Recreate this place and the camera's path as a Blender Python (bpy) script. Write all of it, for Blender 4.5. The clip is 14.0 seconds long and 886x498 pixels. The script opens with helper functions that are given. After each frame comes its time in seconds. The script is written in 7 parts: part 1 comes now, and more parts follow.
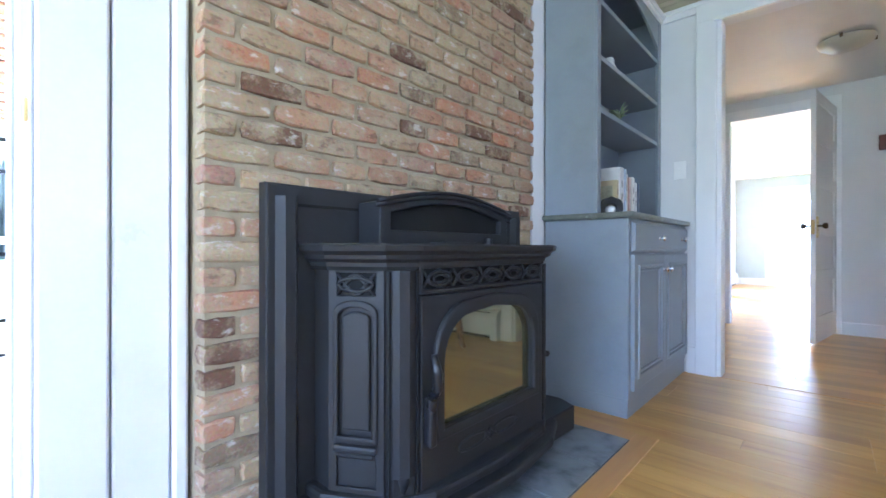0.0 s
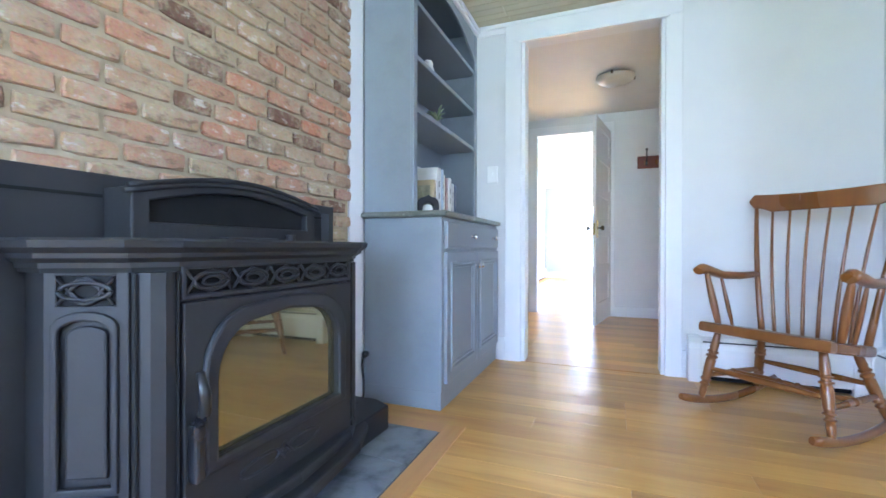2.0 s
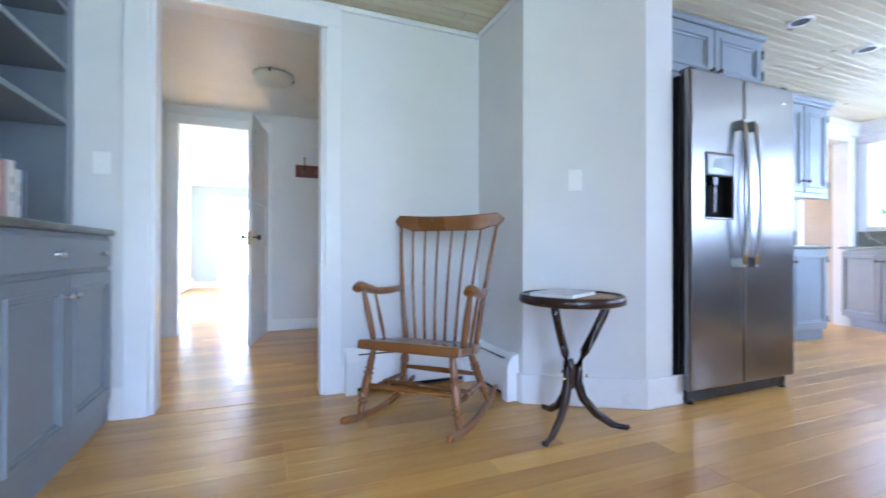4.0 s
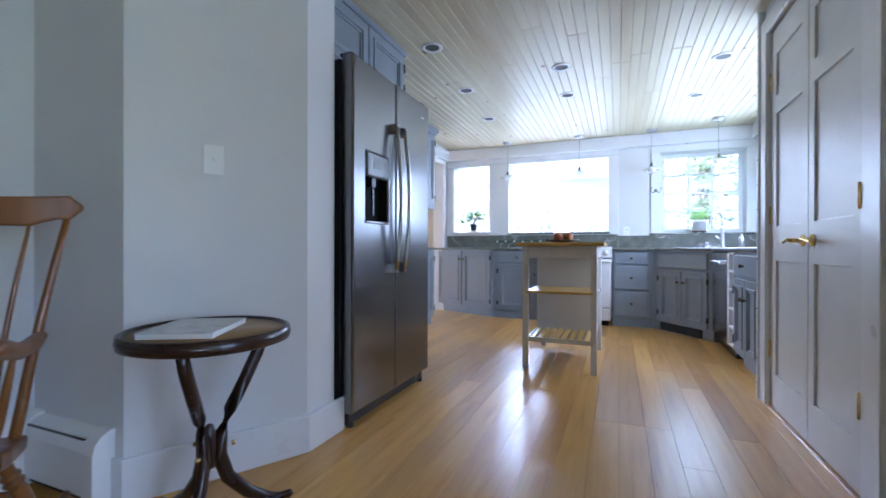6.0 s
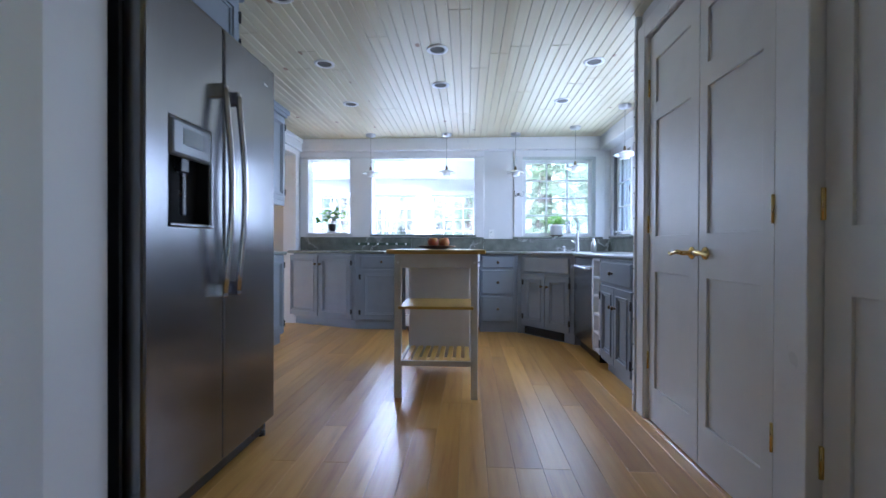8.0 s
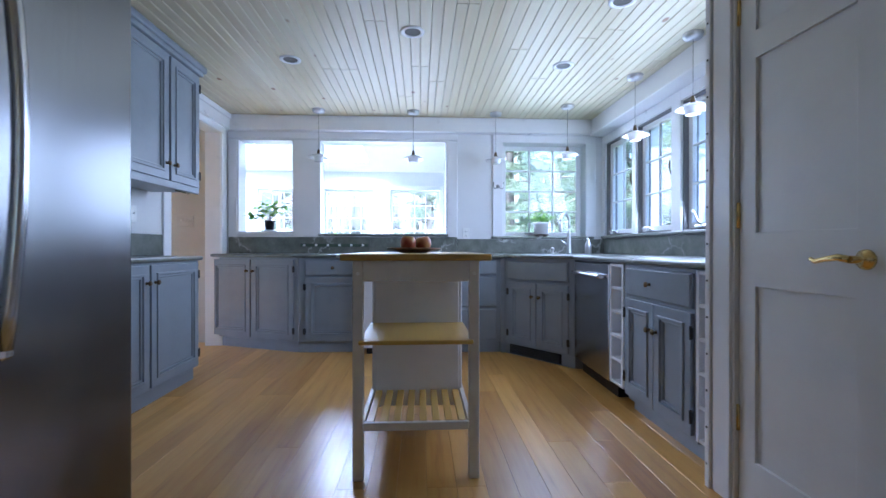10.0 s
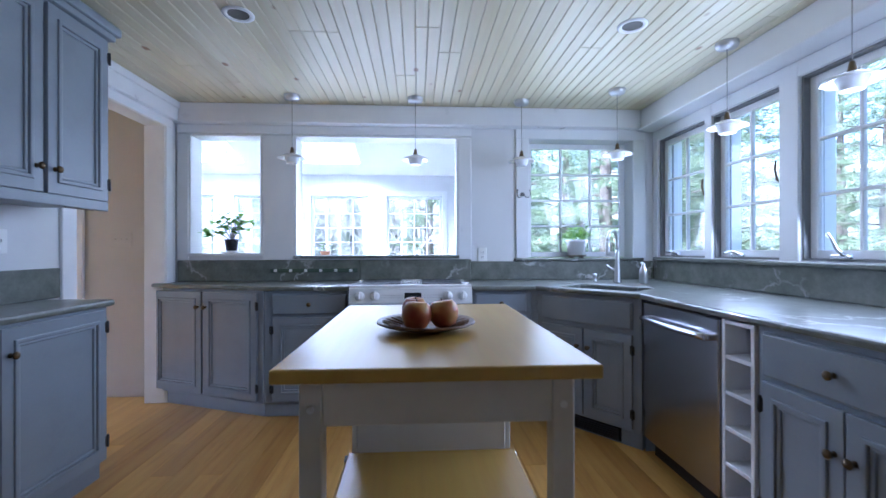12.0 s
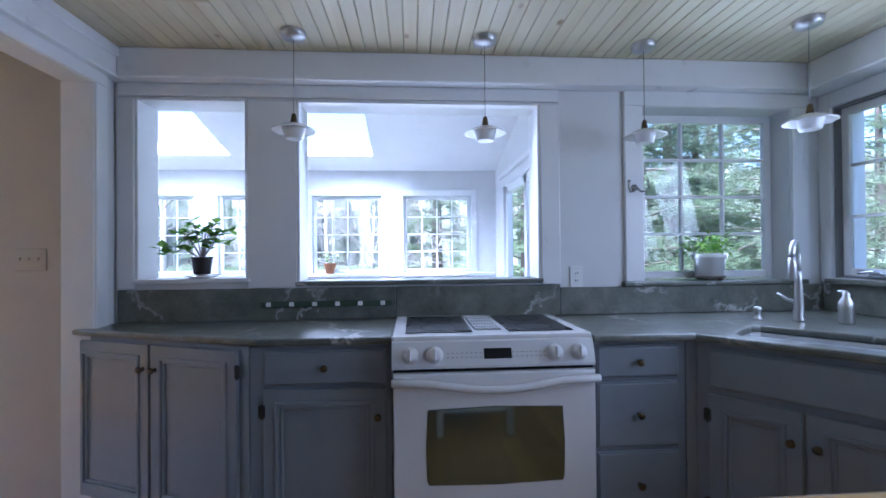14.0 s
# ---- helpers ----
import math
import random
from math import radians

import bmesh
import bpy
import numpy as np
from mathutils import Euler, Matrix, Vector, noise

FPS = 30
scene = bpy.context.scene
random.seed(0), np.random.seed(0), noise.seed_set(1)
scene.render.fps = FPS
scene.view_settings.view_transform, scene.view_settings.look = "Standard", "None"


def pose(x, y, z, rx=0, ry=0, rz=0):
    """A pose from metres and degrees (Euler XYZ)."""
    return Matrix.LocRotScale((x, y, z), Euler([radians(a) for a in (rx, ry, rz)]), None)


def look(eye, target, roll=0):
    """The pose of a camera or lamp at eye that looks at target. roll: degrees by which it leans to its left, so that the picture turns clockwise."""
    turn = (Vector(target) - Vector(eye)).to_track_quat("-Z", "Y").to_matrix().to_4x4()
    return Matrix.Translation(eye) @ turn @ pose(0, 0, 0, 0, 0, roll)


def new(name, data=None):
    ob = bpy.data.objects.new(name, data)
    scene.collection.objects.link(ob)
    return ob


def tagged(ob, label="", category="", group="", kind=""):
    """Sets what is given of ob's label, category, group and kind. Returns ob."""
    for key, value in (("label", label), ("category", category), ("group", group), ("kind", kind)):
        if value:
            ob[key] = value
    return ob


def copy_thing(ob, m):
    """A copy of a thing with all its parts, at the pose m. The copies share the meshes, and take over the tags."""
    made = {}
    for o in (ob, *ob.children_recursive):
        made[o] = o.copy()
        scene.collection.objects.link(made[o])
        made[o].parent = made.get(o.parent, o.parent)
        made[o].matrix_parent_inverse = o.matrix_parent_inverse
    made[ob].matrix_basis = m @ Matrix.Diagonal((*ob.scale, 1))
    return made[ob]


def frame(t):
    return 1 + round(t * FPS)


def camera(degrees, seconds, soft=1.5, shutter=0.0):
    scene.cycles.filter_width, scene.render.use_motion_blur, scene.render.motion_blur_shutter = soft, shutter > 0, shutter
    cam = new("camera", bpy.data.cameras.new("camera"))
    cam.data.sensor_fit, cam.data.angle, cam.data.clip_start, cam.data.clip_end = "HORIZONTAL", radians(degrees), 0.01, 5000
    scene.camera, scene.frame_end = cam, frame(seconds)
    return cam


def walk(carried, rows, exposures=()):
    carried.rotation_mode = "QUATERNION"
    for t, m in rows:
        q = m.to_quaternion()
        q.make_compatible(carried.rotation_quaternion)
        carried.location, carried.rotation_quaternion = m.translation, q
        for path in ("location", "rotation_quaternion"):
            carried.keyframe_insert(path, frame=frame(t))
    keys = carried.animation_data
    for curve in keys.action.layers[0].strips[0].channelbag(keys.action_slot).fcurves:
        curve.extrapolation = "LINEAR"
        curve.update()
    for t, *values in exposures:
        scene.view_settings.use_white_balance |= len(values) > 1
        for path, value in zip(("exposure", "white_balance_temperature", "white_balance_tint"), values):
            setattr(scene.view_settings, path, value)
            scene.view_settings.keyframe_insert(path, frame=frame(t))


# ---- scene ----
cam = camera(91.5, 14.0, shutter=0.3)
PATH = [
    (0, (0.509, 0.181, 0.814), (-0.825, 1.671, 0.812), 0.1),
    (0.5, (0.547, 0.212, 0.812), (-0.687, 1.786, 0.806), 0.0),
    (1, (0.606, 0.254, 0.809), (-0.49, 1.927, 0.803), 0.0),
    (1.5, (0.627, 0.287, 0.804), (-0.295, 2.062, 0.8), 0.1),
    (2, (0.579, 0.327, 0.809), (-0.152, 2.189, 0.802), 0.1),
    (2.5, (0.478, 0.39, 0.846), (-0.012, 2.329, 0.837), 0.4),
    (3, (0.426, 0.501, 0.852), (0.221, 2.49, 0.846), 0.1),
    (3.5, (0.458, 0.597, 0.852), (0.711, 2.581, 0.852), 0.3),
    (4, (0.571, 0.647, 0.886), (1.319, 2.502, 0.896), 0.1),
    (4.2, (0.612, 0.694, 0.892), (1.539, 2.466, 0.907), 0.3),
    (6.5, (1.005, 1.239, 0.953), (2.938, 1.751, 0.943), 0.1),
    (7, (1.087, 1.309, 0.968), (3.058, 1.649, 0.961), 0.2),
    (7.5, (1.238, 1.331, 0.99), (3.224, 1.572, 0.98), 0.1),
    (8, (1.466, 1.355, 1.006), (3.463, 1.47, 0.995), 0.2),
    (8.5, (1.7, 1.411, 1.0), (3.7, 1.422, 0.988), 0.1),
    (8.7, (1.8, 1.442, 1.001), (3.8, 1.402, 0.982), 0.1),
    (11, (2.909, 1.566, 1.054), (4.906, 1.457, 1.052), -0.0),
    (11.5, (3.176, 1.582, 1.131), (5.173, 1.471, 1.134), -0.1),
    (12, (3.439, 1.606, 1.215), (5.435, 1.49, 1.217), -0.1),
    (12.5, (3.709, 1.686, 1.285), (5.705, 1.569, 1.285), -0.1),
    (13, (4.013, 1.8, 1.309), (6.009, 1.678, 1.311), -0.3),
    (13.5, (4.342, 1.927, 1.323), (6.337, 1.787, 1.33), -0.2),
    (14, (4.687, 2.001, 1.318), (6.682, 1.862, 1.335), -0.5),
]
walk(cam, [(t, look(eye, target, roll)) for t, eye, target, roll in PATH],
     exposures=[(0.0, 4.45, 4830, 19), (0.5, 4.77, 4830, 18), (1.5, 4.83, 4810, 18), (2.8, 4.97, 4750, 19), (3.5, 4.76, 4720, 19), (4.0, 4.58, 4710, 18), (6.5, 3.35, 4820, 18), (8.5, 2.95, 4780, 18), (11.0, 2.9, 4720, 19), (14.0, 2.1, 4760, 21)])

# ---- world and light ----
world = bpy.data.worlds.new("sky")
scene.world = world
world.use_nodes = True
wn = world.node_tree.nodes
sky = wn.new("ShaderNodeTexSky")
sky.sky_type = "NISHITA"
sky.sun_disc = False
sky.sun_elevation, sky.sun_rotation = radians(52), radians(320)
sky.dust_density, sky.air_density, sky.altitude = 3.0, 1.2, 50
wn["Background"].inputs["Strength"].default_value = 0.15
world.node_tree.links.new(sky.outputs["Color"], wn["Background"].inputs["Color"])
sun = new("sun", bpy.data.lights.new("sun", "SUN"))
sun.data.energy, sun.data.angle, sun.data.color = 4.5, radians(10), (1.0, 0.97, 0.93)
sun.matrix_world = look((0, 0, 20), (6.4, -7.7, 7.2))


def window_lamp(name, at, to, width, height, watts):
    """Area lamp standing in for sky light entering through an opening."""
    lamp = new(name, bpy.data.lights.new(name, "AREA"))
    lamp.data.shape, lamp.data.size, lamp.data.size_y, lamp.data.energy = "RECTANGLE", width, height, watts
    lamp.data.color = (0.93, 0.97, 1.0)
    lamp.matrix_world = look(at, to)
    return lamp


window_lamp("window_light_south", (0.45, -2.28, 1.35), (0.45, 0, 1.2), 1.8, 1.55, 2.1)
# Added lamp at an assumed side window, out of view.
window_lamp("window_light_side", (1.58, -1.35, 1.4), (0, -1.35, 1.3), 1.2, 1.5, 1.15)
for k, x in enumerate((6.1, 5.41, 4.73)):
    window_lamp("window_light_casement", (x, -0.43, 1.66), (x, 3.0, 0.9), 0.5, 0.9, 1.5)
window_lamp("window_light_sink", (7.06, 0.17, 1.66), (5.0, 0.3, 1.0), 0.8, 0.9, 1.5)
window_lamp("window_light_pass", (7.33, 1.95, 1.68), (5.0, 1.95, 1.1), 1.3, 0.95, 1.5)
window_lamp("sky_light_skylights", (9.75, 3.8, 3.6), (9.6, 3.8, 0), 1.4, 3.2, 260)
# Added to brighten the dining side; its window is assumed and unseen.
window_lamp("window_light_dining", (5.2, 6.95, 1.5), (5.2, 3.0, 1.2), 2.2, 1.2, 0.3)
window_lamp("window_light_far_room", (2.58, 8.75, 1.3), (0, 8.9, 0.9), 3.2, 1.6, 2)


# ---- materials ----
def nodes_of(name):
    m = bpy.data.materials.new(name)
    m.use_nodes = True
    n, l = m.node_tree.nodes, m.node_tree.links
    return m, n, l, n["Principled BSDF"]


def coords(n, l, scale=(1, 1, 1), offset_random=False):
    tc, mp = n.new("ShaderNodeTexCoord"), n.new("ShaderNodeMapping")
    mp.inputs["Scale"].default_value = scale
    l.new(tc.outputs["Object"], mp.inputs["Vector"])
    if offset_random:
        oi, mul = n.new("ShaderNodeObjectInfo"), n.new("ShaderNodeMath")
        mul.operation, mul.inputs[1].default_value = "MULTIPLY", 37.0
        l.new(oi.outputs["Random"], mul.inputs[0])
        l.new(mul.outputs[0], mp.inputs["Location"])
    return mp


def noise_tex(n, l, mp, scale, detail=4.0, rough=0.55):
    t = n.new("ShaderNodeTexNoise")
    t.inputs["Scale"].default_value, t.inputs["Detail"].default_value, t.inputs["Roughness"].default_value = scale, detail, rough
    l.new(mp.outputs[0], t.inputs["Vector"])
    return t


def ramp(n, l, src, stops):
    r = n.new("ShaderNodeValToRGB")
    e = r.color_ramp.elements
    while len(e) < len(stops):
        e.new(0.5)
    for k, (p, c) in zip(e, stops):
        k.position, k.color = p, (*c, 1)
    l.new(src, r.inputs["Fac"])
    return r


def mix(n, l, fac, a, b, mode="MIX"):
    m = n.new("ShaderNodeMix")
    m.data_type, m.blend_type = "RGBA", mode
    for sock, v in ((m.inputs[0], fac), (m.inputs[6], a), (m.inputs[7], b)):
        if isinstance(v, (int, float)):
            sock.default_value = v
        elif isinstance(v, tuple):
            sock.default_value = (*v, 1)
        else:
            l.new(v, sock)
    return m.outputs[2]


def bump(n, l, p, src, strength, dist=0.01):
    b = n.new("ShaderNodeBump")
    b.inputs["Strength"].default_value, b.inputs["Distance"].default_value = strength, dist
    l.new(src, b.inputs["Height"])
    l.new(b.outputs[0], p.inputs["Normal"])


def paint(name, col, rough=0.45, var=0.06, scale=6.0, relief=0.05, metal=0.0, coat=0.0, fine=90.0, rvar=0.12):
    """A coated surface with slow stains, fine brush relief and uneven gloss."""
    m, n, l, p = nodes_of(name)
    mp = coords(n, l)
    big, small = noise_tex(n, l, mp, scale, 5.0), noise_tex(n, l, mp, fine, 3.0)
    dark = tuple(c * (1 - 2.2 * var) for c in col)
    light = tuple(min(1, c * (1 + var)) for c in col)
    r = ramp(n, l, big.outputs["Fac"], [(0.25, dark), (0.5, col), (0.8, light)])
    l.new(mix(n, l, 0.12, r.outputs["Color"], small.outputs["Color"], "SOFT_LIGHT"), p.inputs["Base Color"])
    mr = n.new("ShaderNodeMapRange")
    mr.inputs["To Min"].default_value, mr.inputs["To Max"].default_value = max(0.02, rough - rvar), min(1, rough + rvar)
    l.new(big.outputs["Fac"], mr.inputs["Value"])
    l.new(mr.outputs[0], p.inputs["Roughness"])
    p.inputs["Metallic"].default_value, p.inputs["Coat Weight"].default_value = metal, coat
    if relief:
        bump(n, l, p, small.outputs["Fac"], relief, 0.004)
    return m


def wood(name, stops, axis="x", rough=0.3, coat=0.0, grain=14.0, per_object=0.0, relief=0.06, knots=False, island=False):
    """Long grain along one axis, with slow colour drift and, at will, knots and board-to-board change."""
    m, n, l, p = nodes_of(name)
    k = {"x": (0.07, 1, 1), "y": (1, 0.07, 1), "z": (1, 1, 0.07)}[axis]
    mp = coords(n, l, k, True)
    g1, g2 = noise_tex(n, l, mp, grain, 6.0, 0.6), noise_tex(n, l, mp, grain * 6, 3.0)
    mp2 = coords(n, l, tuple(v ** 0.4 for v in k), True)
    slow = noise_tex(n, l, mp2, 2.2, 3.0)
    c = ramp(n, l, g1.outputs["Fac"], stops).outputs["Color"]
    c = mix(n, l, 0.35, c, ramp(n, l, slow.outputs["Fac"], [(0.3, stops[0][1]), (0.7, stops[-1][1])]).outputs["Color"])
    c = mix(n, l, 0.16, c, g2.outputs["Color"], "SOFT_LIGHT")
    if per_object:
        if island:
            src = n.new("ShaderNodeNewGeometry").outputs["Random Per Island"]
        else:
            src = n.new("ShaderNodeObjectInfo").outputs["Random"]
        tone = ramp(n, l, src, [(0.0, (1 - per_object, 1 - per_object * 1.15, 1 - per_object * 1.3)), (1.0, (1, 1, 1))]).outputs["Color"]
        c = mix(n, l, 1.0, c, tone, "MULTIPLY")
    if knots:
        mp3 = coords(n, l, (0.55, 1, 1))
        v = n.new("ShaderNodeTexVoronoi")
        v.inputs["Scale"].default_value = 4.6
        l.new(mp3.outputs[0], v.inputs["Vector"])
        kr = ramp(n, l, v.outputs["Distance"], [(0.05, (1, 1, 1)), (0.1, (0, 0, 0))])
        c = mix(n, l, kr.outputs["Color"], c, (0.3, 0.17, 0.08))
    l.new(c, p.inputs["Base Color"])
    mr = n.new("ShaderNodeMapRange")
    mr.inputs["To Min"].default_value, mr.inputs["To Max"].default_value = max(0.03, rough - 0.07), rough + 0.09
    l.new(slow.outputs["Fac"], mr.inputs["Value"])
    l.new(mr.outputs[0], p.inputs["Roughness"])
    p.inputs["Coat Weight"].default_value, p.inputs["Coat Roughness"].default_value = coat, 0.12
    bump(n, l, p, g1.outputs["Fac"], relief, 0.004)
    return m


def glass_mat(name, tint=(1, 1, 1), rough=0.0):
    m, n, l, p = nodes_of(name)
    p.inputs["Base Color"].default_value = (*tint, 1)
    p.inputs["Transmission Weight"].default_value, p.inputs["Roughness"].default_value, p.inputs["IOR"].default_value = 1.0, rough, 1.45
    return m


WHITE = paint("white_wall_paint", (0.73, 0.73, 0.735), 0.55, 0.02, 3.0, 0.04)
TRIM = paint("white_trim_gloss", (0.8, 0.8, 0.81), 0.32, 0.02, 5.0, 0.03)
DOORW = paint("white_door_paint", (0.74, 0.735, 0.72), 0.38, 0.025, 5.0, 0.04)
BEIGE = paint("beige_wall_paint", (0.54, 0.505, 0.455), 0.6, 0.03, 3.0, 0.05)
HALLC = paint("hall_ceiling_paint", (0.7, 0.68, 0.64), 0.6, 0.03, 3.0, 0.05)
SAGE = paint("sage_wall_paint", (0.42, 0.48, 0.47), 0.6, 0.03, 3.0, 0.05)
BLUE = paint("blue_grey_cabinet_paint", (0.245, 0.274, 0.308), 0.36, 0.05, 6.0, 0.05)
# Cabinet blue darkened, so the bookcase's inner shade sits in the colour.
BLUE_IN = paint("blue_grey_inner_shade", (0.218, 0.25, 0.285), 0.42, 0.05, 6.0, 0.05)
OAK = [(0.25, (0.42, 0.18, 0.032)), (0.42, (0.66, 0.35, 0.07)), (0.6, (0.74, 0.43, 0.1)), (0.8, (0.8, 0.53, 0.16))]
FLOOR = wood("honey_oak_floor", OAK, "x", 0.3, 0.0, 24.0, 0.3, 0.06)
FLOOR_STUFF = wood("honey_oak_floor_far", OAK, "x", 0.3, 0.0, 24.0, 0.28, 0.06, island=True)
CEIL = wood("pickled_pine_ceiling", [(0.2, (0.6, 0.5, 0.3)), (0.5, (0.7, 0.65, 0.45)), (0.85, (0.74, 0.71, 0.55))], "x", 0.4, 0.0, 9.0, 0.1, 0.05, True, True)
GAP = paint("dark_joint", (0.24, 0.14, 0.06), 0.9, 0.1)
CGAP = paint("ceiling_joint", (0.4, 0.37, 0.29), 0.9, 0.1)


# ---- mesh helpers ----
def box(bm, lo, hi, bev=0.0, m=None, seg=1):
    t = bmesh.new()
    bmesh.ops.create_cube(t, size=1.0)
    s = [h - l for l, h in zip(lo, hi)]
    c = [(h + l) / 2 for l, h in zip(lo, hi)]
    bmesh.ops.transform(t, matrix=Matrix.Translation(c) @ Matrix.Diagonal((*s, 1)), verts=t.verts)
    if bev:
        bmesh.ops.bevel(t, geom=t.edges[:], offset=min(bev, min(s) * 0.45), segments=seg, profile=0.5, affect="EDGES")
    join(bm, t, m)


def join(bm, t, m=None):
    if m is not None:
        bmesh.ops.transform(t, matrix=m, verts=t.verts)
    me = bpy.data.meshes.new("tmp")
    t.to_mesh(me)
    t.free()
    bm.from_mesh(me)
    bpy.data.meshes.remove(me)


def lathe(bm, profile, seg=20, m=None, cap=True):
    """Profile of (radius, height) turned round z."""
    t = bmesh.new()
    rings = []
    for r, z in profile:
        rings.append([t.verts.new((r * math.cos(2 * math.pi * i / seg), r * math.sin(2 * math.pi * i / seg), z)) for i in range(seg)])
    for a, b in zip(rings, rings[1:]):
        for i in range(seg):
            f = t.faces.new((a[i], a[(i + 1) % seg], b[(i + 1) % seg], b[i]))
            f.smooth = True
    if cap:
        t.faces.new(rings[0][::-1])
        t.faces.new(rings[-1])
    join(bm, t, m)


def tube(bm, pts, radii, seg=8, m=None, flat=1.0):
    """A round (or flattened) bar through points."""
    t = bmesh.new()
    pts = [Vector(p) for p in pts]
    if isinstance(radii, (int, float)):
        radii = [radii] * len(pts)
    rings = []
    ref = Vector((0, 0, 1))
    for i, p in enumerate(pts):
        d = (pts[min(i + 1, len(pts) - 1)] - pts[max(i - 1, 0)]).normalized()
        if abs(d.dot(ref)) > 0.95:
            ref = Vector((1, 0, 0)) if abs(d.x) < 0.8 else Vector((0, 1, 0))
        u = d.cross(ref).normalized()
        v = d.cross(u).normalized()
        rings.append([t.verts.new(p + radii[i] * (math.cos(2 * math.pi * k / seg) * u * flat + math.sin(2 * math.pi * k / seg) * v)) for k in range(seg)])
    for a, b in zip(rings, rings[1:]):
        for k in range(seg):
            f = t.faces.new((a[k], a[(k + 1) % seg], b[(k + 1) % seg], b[k]))
            f.smooth = True
    t.faces.new(rings[0][::-1])
    t.faces.new(rings[-1])
    join(bm, t, m)


def prism(bm, outline, z0, z1, bev=0.0, m=None, holes=(), seg=2):
    """A plan outline (and holes) drawn up from z0 to z1, with the top and bottom rims rounded."""
    t = bmesh.new()
    edges = []
    for loop in (outline, *holes):
        vs = [t.verts.new((x, y, z0)) for x, y in loop]
        edges += [t.edges.new((vs[i], vs[(i + 1) % len(vs)])) for i in range(len(vs))]
    if holes:
        bmesh.ops.triangle_fill(t, use_beauty=True, edges=edges)
    else:
        t.faces.new(t.verts[:])
    got = bmesh.ops.extrude_face_region(t, geom=t.faces[:])
    up = [v for v in got["geom"] if isinstance(v, bmesh.types.BMVert)]
    bmesh.ops.translate(t, vec=(0, 0, z1 - z0), verts=up)
    bmesh.ops.recalc_face_normals(t, faces=t.faces[:])
    if bev:
        rim = [e for e in t.edges if abs(e.verts[0].co.z - e.verts[1].co.z) < 1e-6 and len(e.link_faces) == 2
               and abs(e.link_faces[0].normal.z - e.link_faces[1].normal.z) > 0.5]
        bmesh.ops.bevel(t, geom=rim, offset=bev, segments=seg, profile=0.5, affect="EDGES")
    join(bm, t, m)


def obj(name, bm, mat):
    me = bpy.data.meshes.new(name)
    bm.to_mesh(me)
    bm.free()
    for x in (mat if isinstance(mat, (list, tuple)) else [mat]):
        me.materials.append(x)
    return new(name, me)


def part(name, bm, mat, parent, label="", m=None):
    ob = obj(name, bm, mat)
    ob.parent = parent
    if m is not None:
        ob.matrix_basis = m
    return tagged(ob, label)


def thing(name, at, label, category, group=""):
    ob = new(name)
    ob.empty_display_size = 0.1
    ob.matrix_basis = at
    return tagged(ob, label, category, group)


def setting(name, bm, mat, label=""):
    return tagged(obj(name, bm, mat), label, kind="structure")


def one(*boxes, bev=0.0):
    """A mesh of a few boxes, each (x0, x1, y0, y1, z0, z1)."""
    bm = bmesh.new()
    for x0, x1, y0, y1, z0, z1 in boxes:
        box(bm, (x0, y0, z0), (x1, y1, z1), bev)
    return bm


def wall_boxes(bm, axis, a0, a1, b0, b1, z0, z1, holes=()):
    """A wall along x or y from a0 to a1, b0 to b1 thick, with openings (from, to, bottom, top)."""
    cuts = sorted({a0, a1, *[h[0] for h in holes], *[h[1] for h in holes]})
    for s, e in zip(cuts, cuts[1:]):
        zs = [z0]
        for h in sorted(holes, key=lambda h: h[2]):
            if h[0] <= s and h[1] >= e:
                zs += [h[2], h[3]]
        zs.append(z1)
        for lo, hi in zip(zs[::2], zs[1::2]):
            if hi - lo > 1e-4:
                if axis == "x":
                    box(bm, (s, b0, lo), (e, b1, hi))
                else:
                    box(bm, (b0, s, lo), (b1, e, hi))


# ---- structure ----
CEIL_Z = 2.42
FAR = 7.16


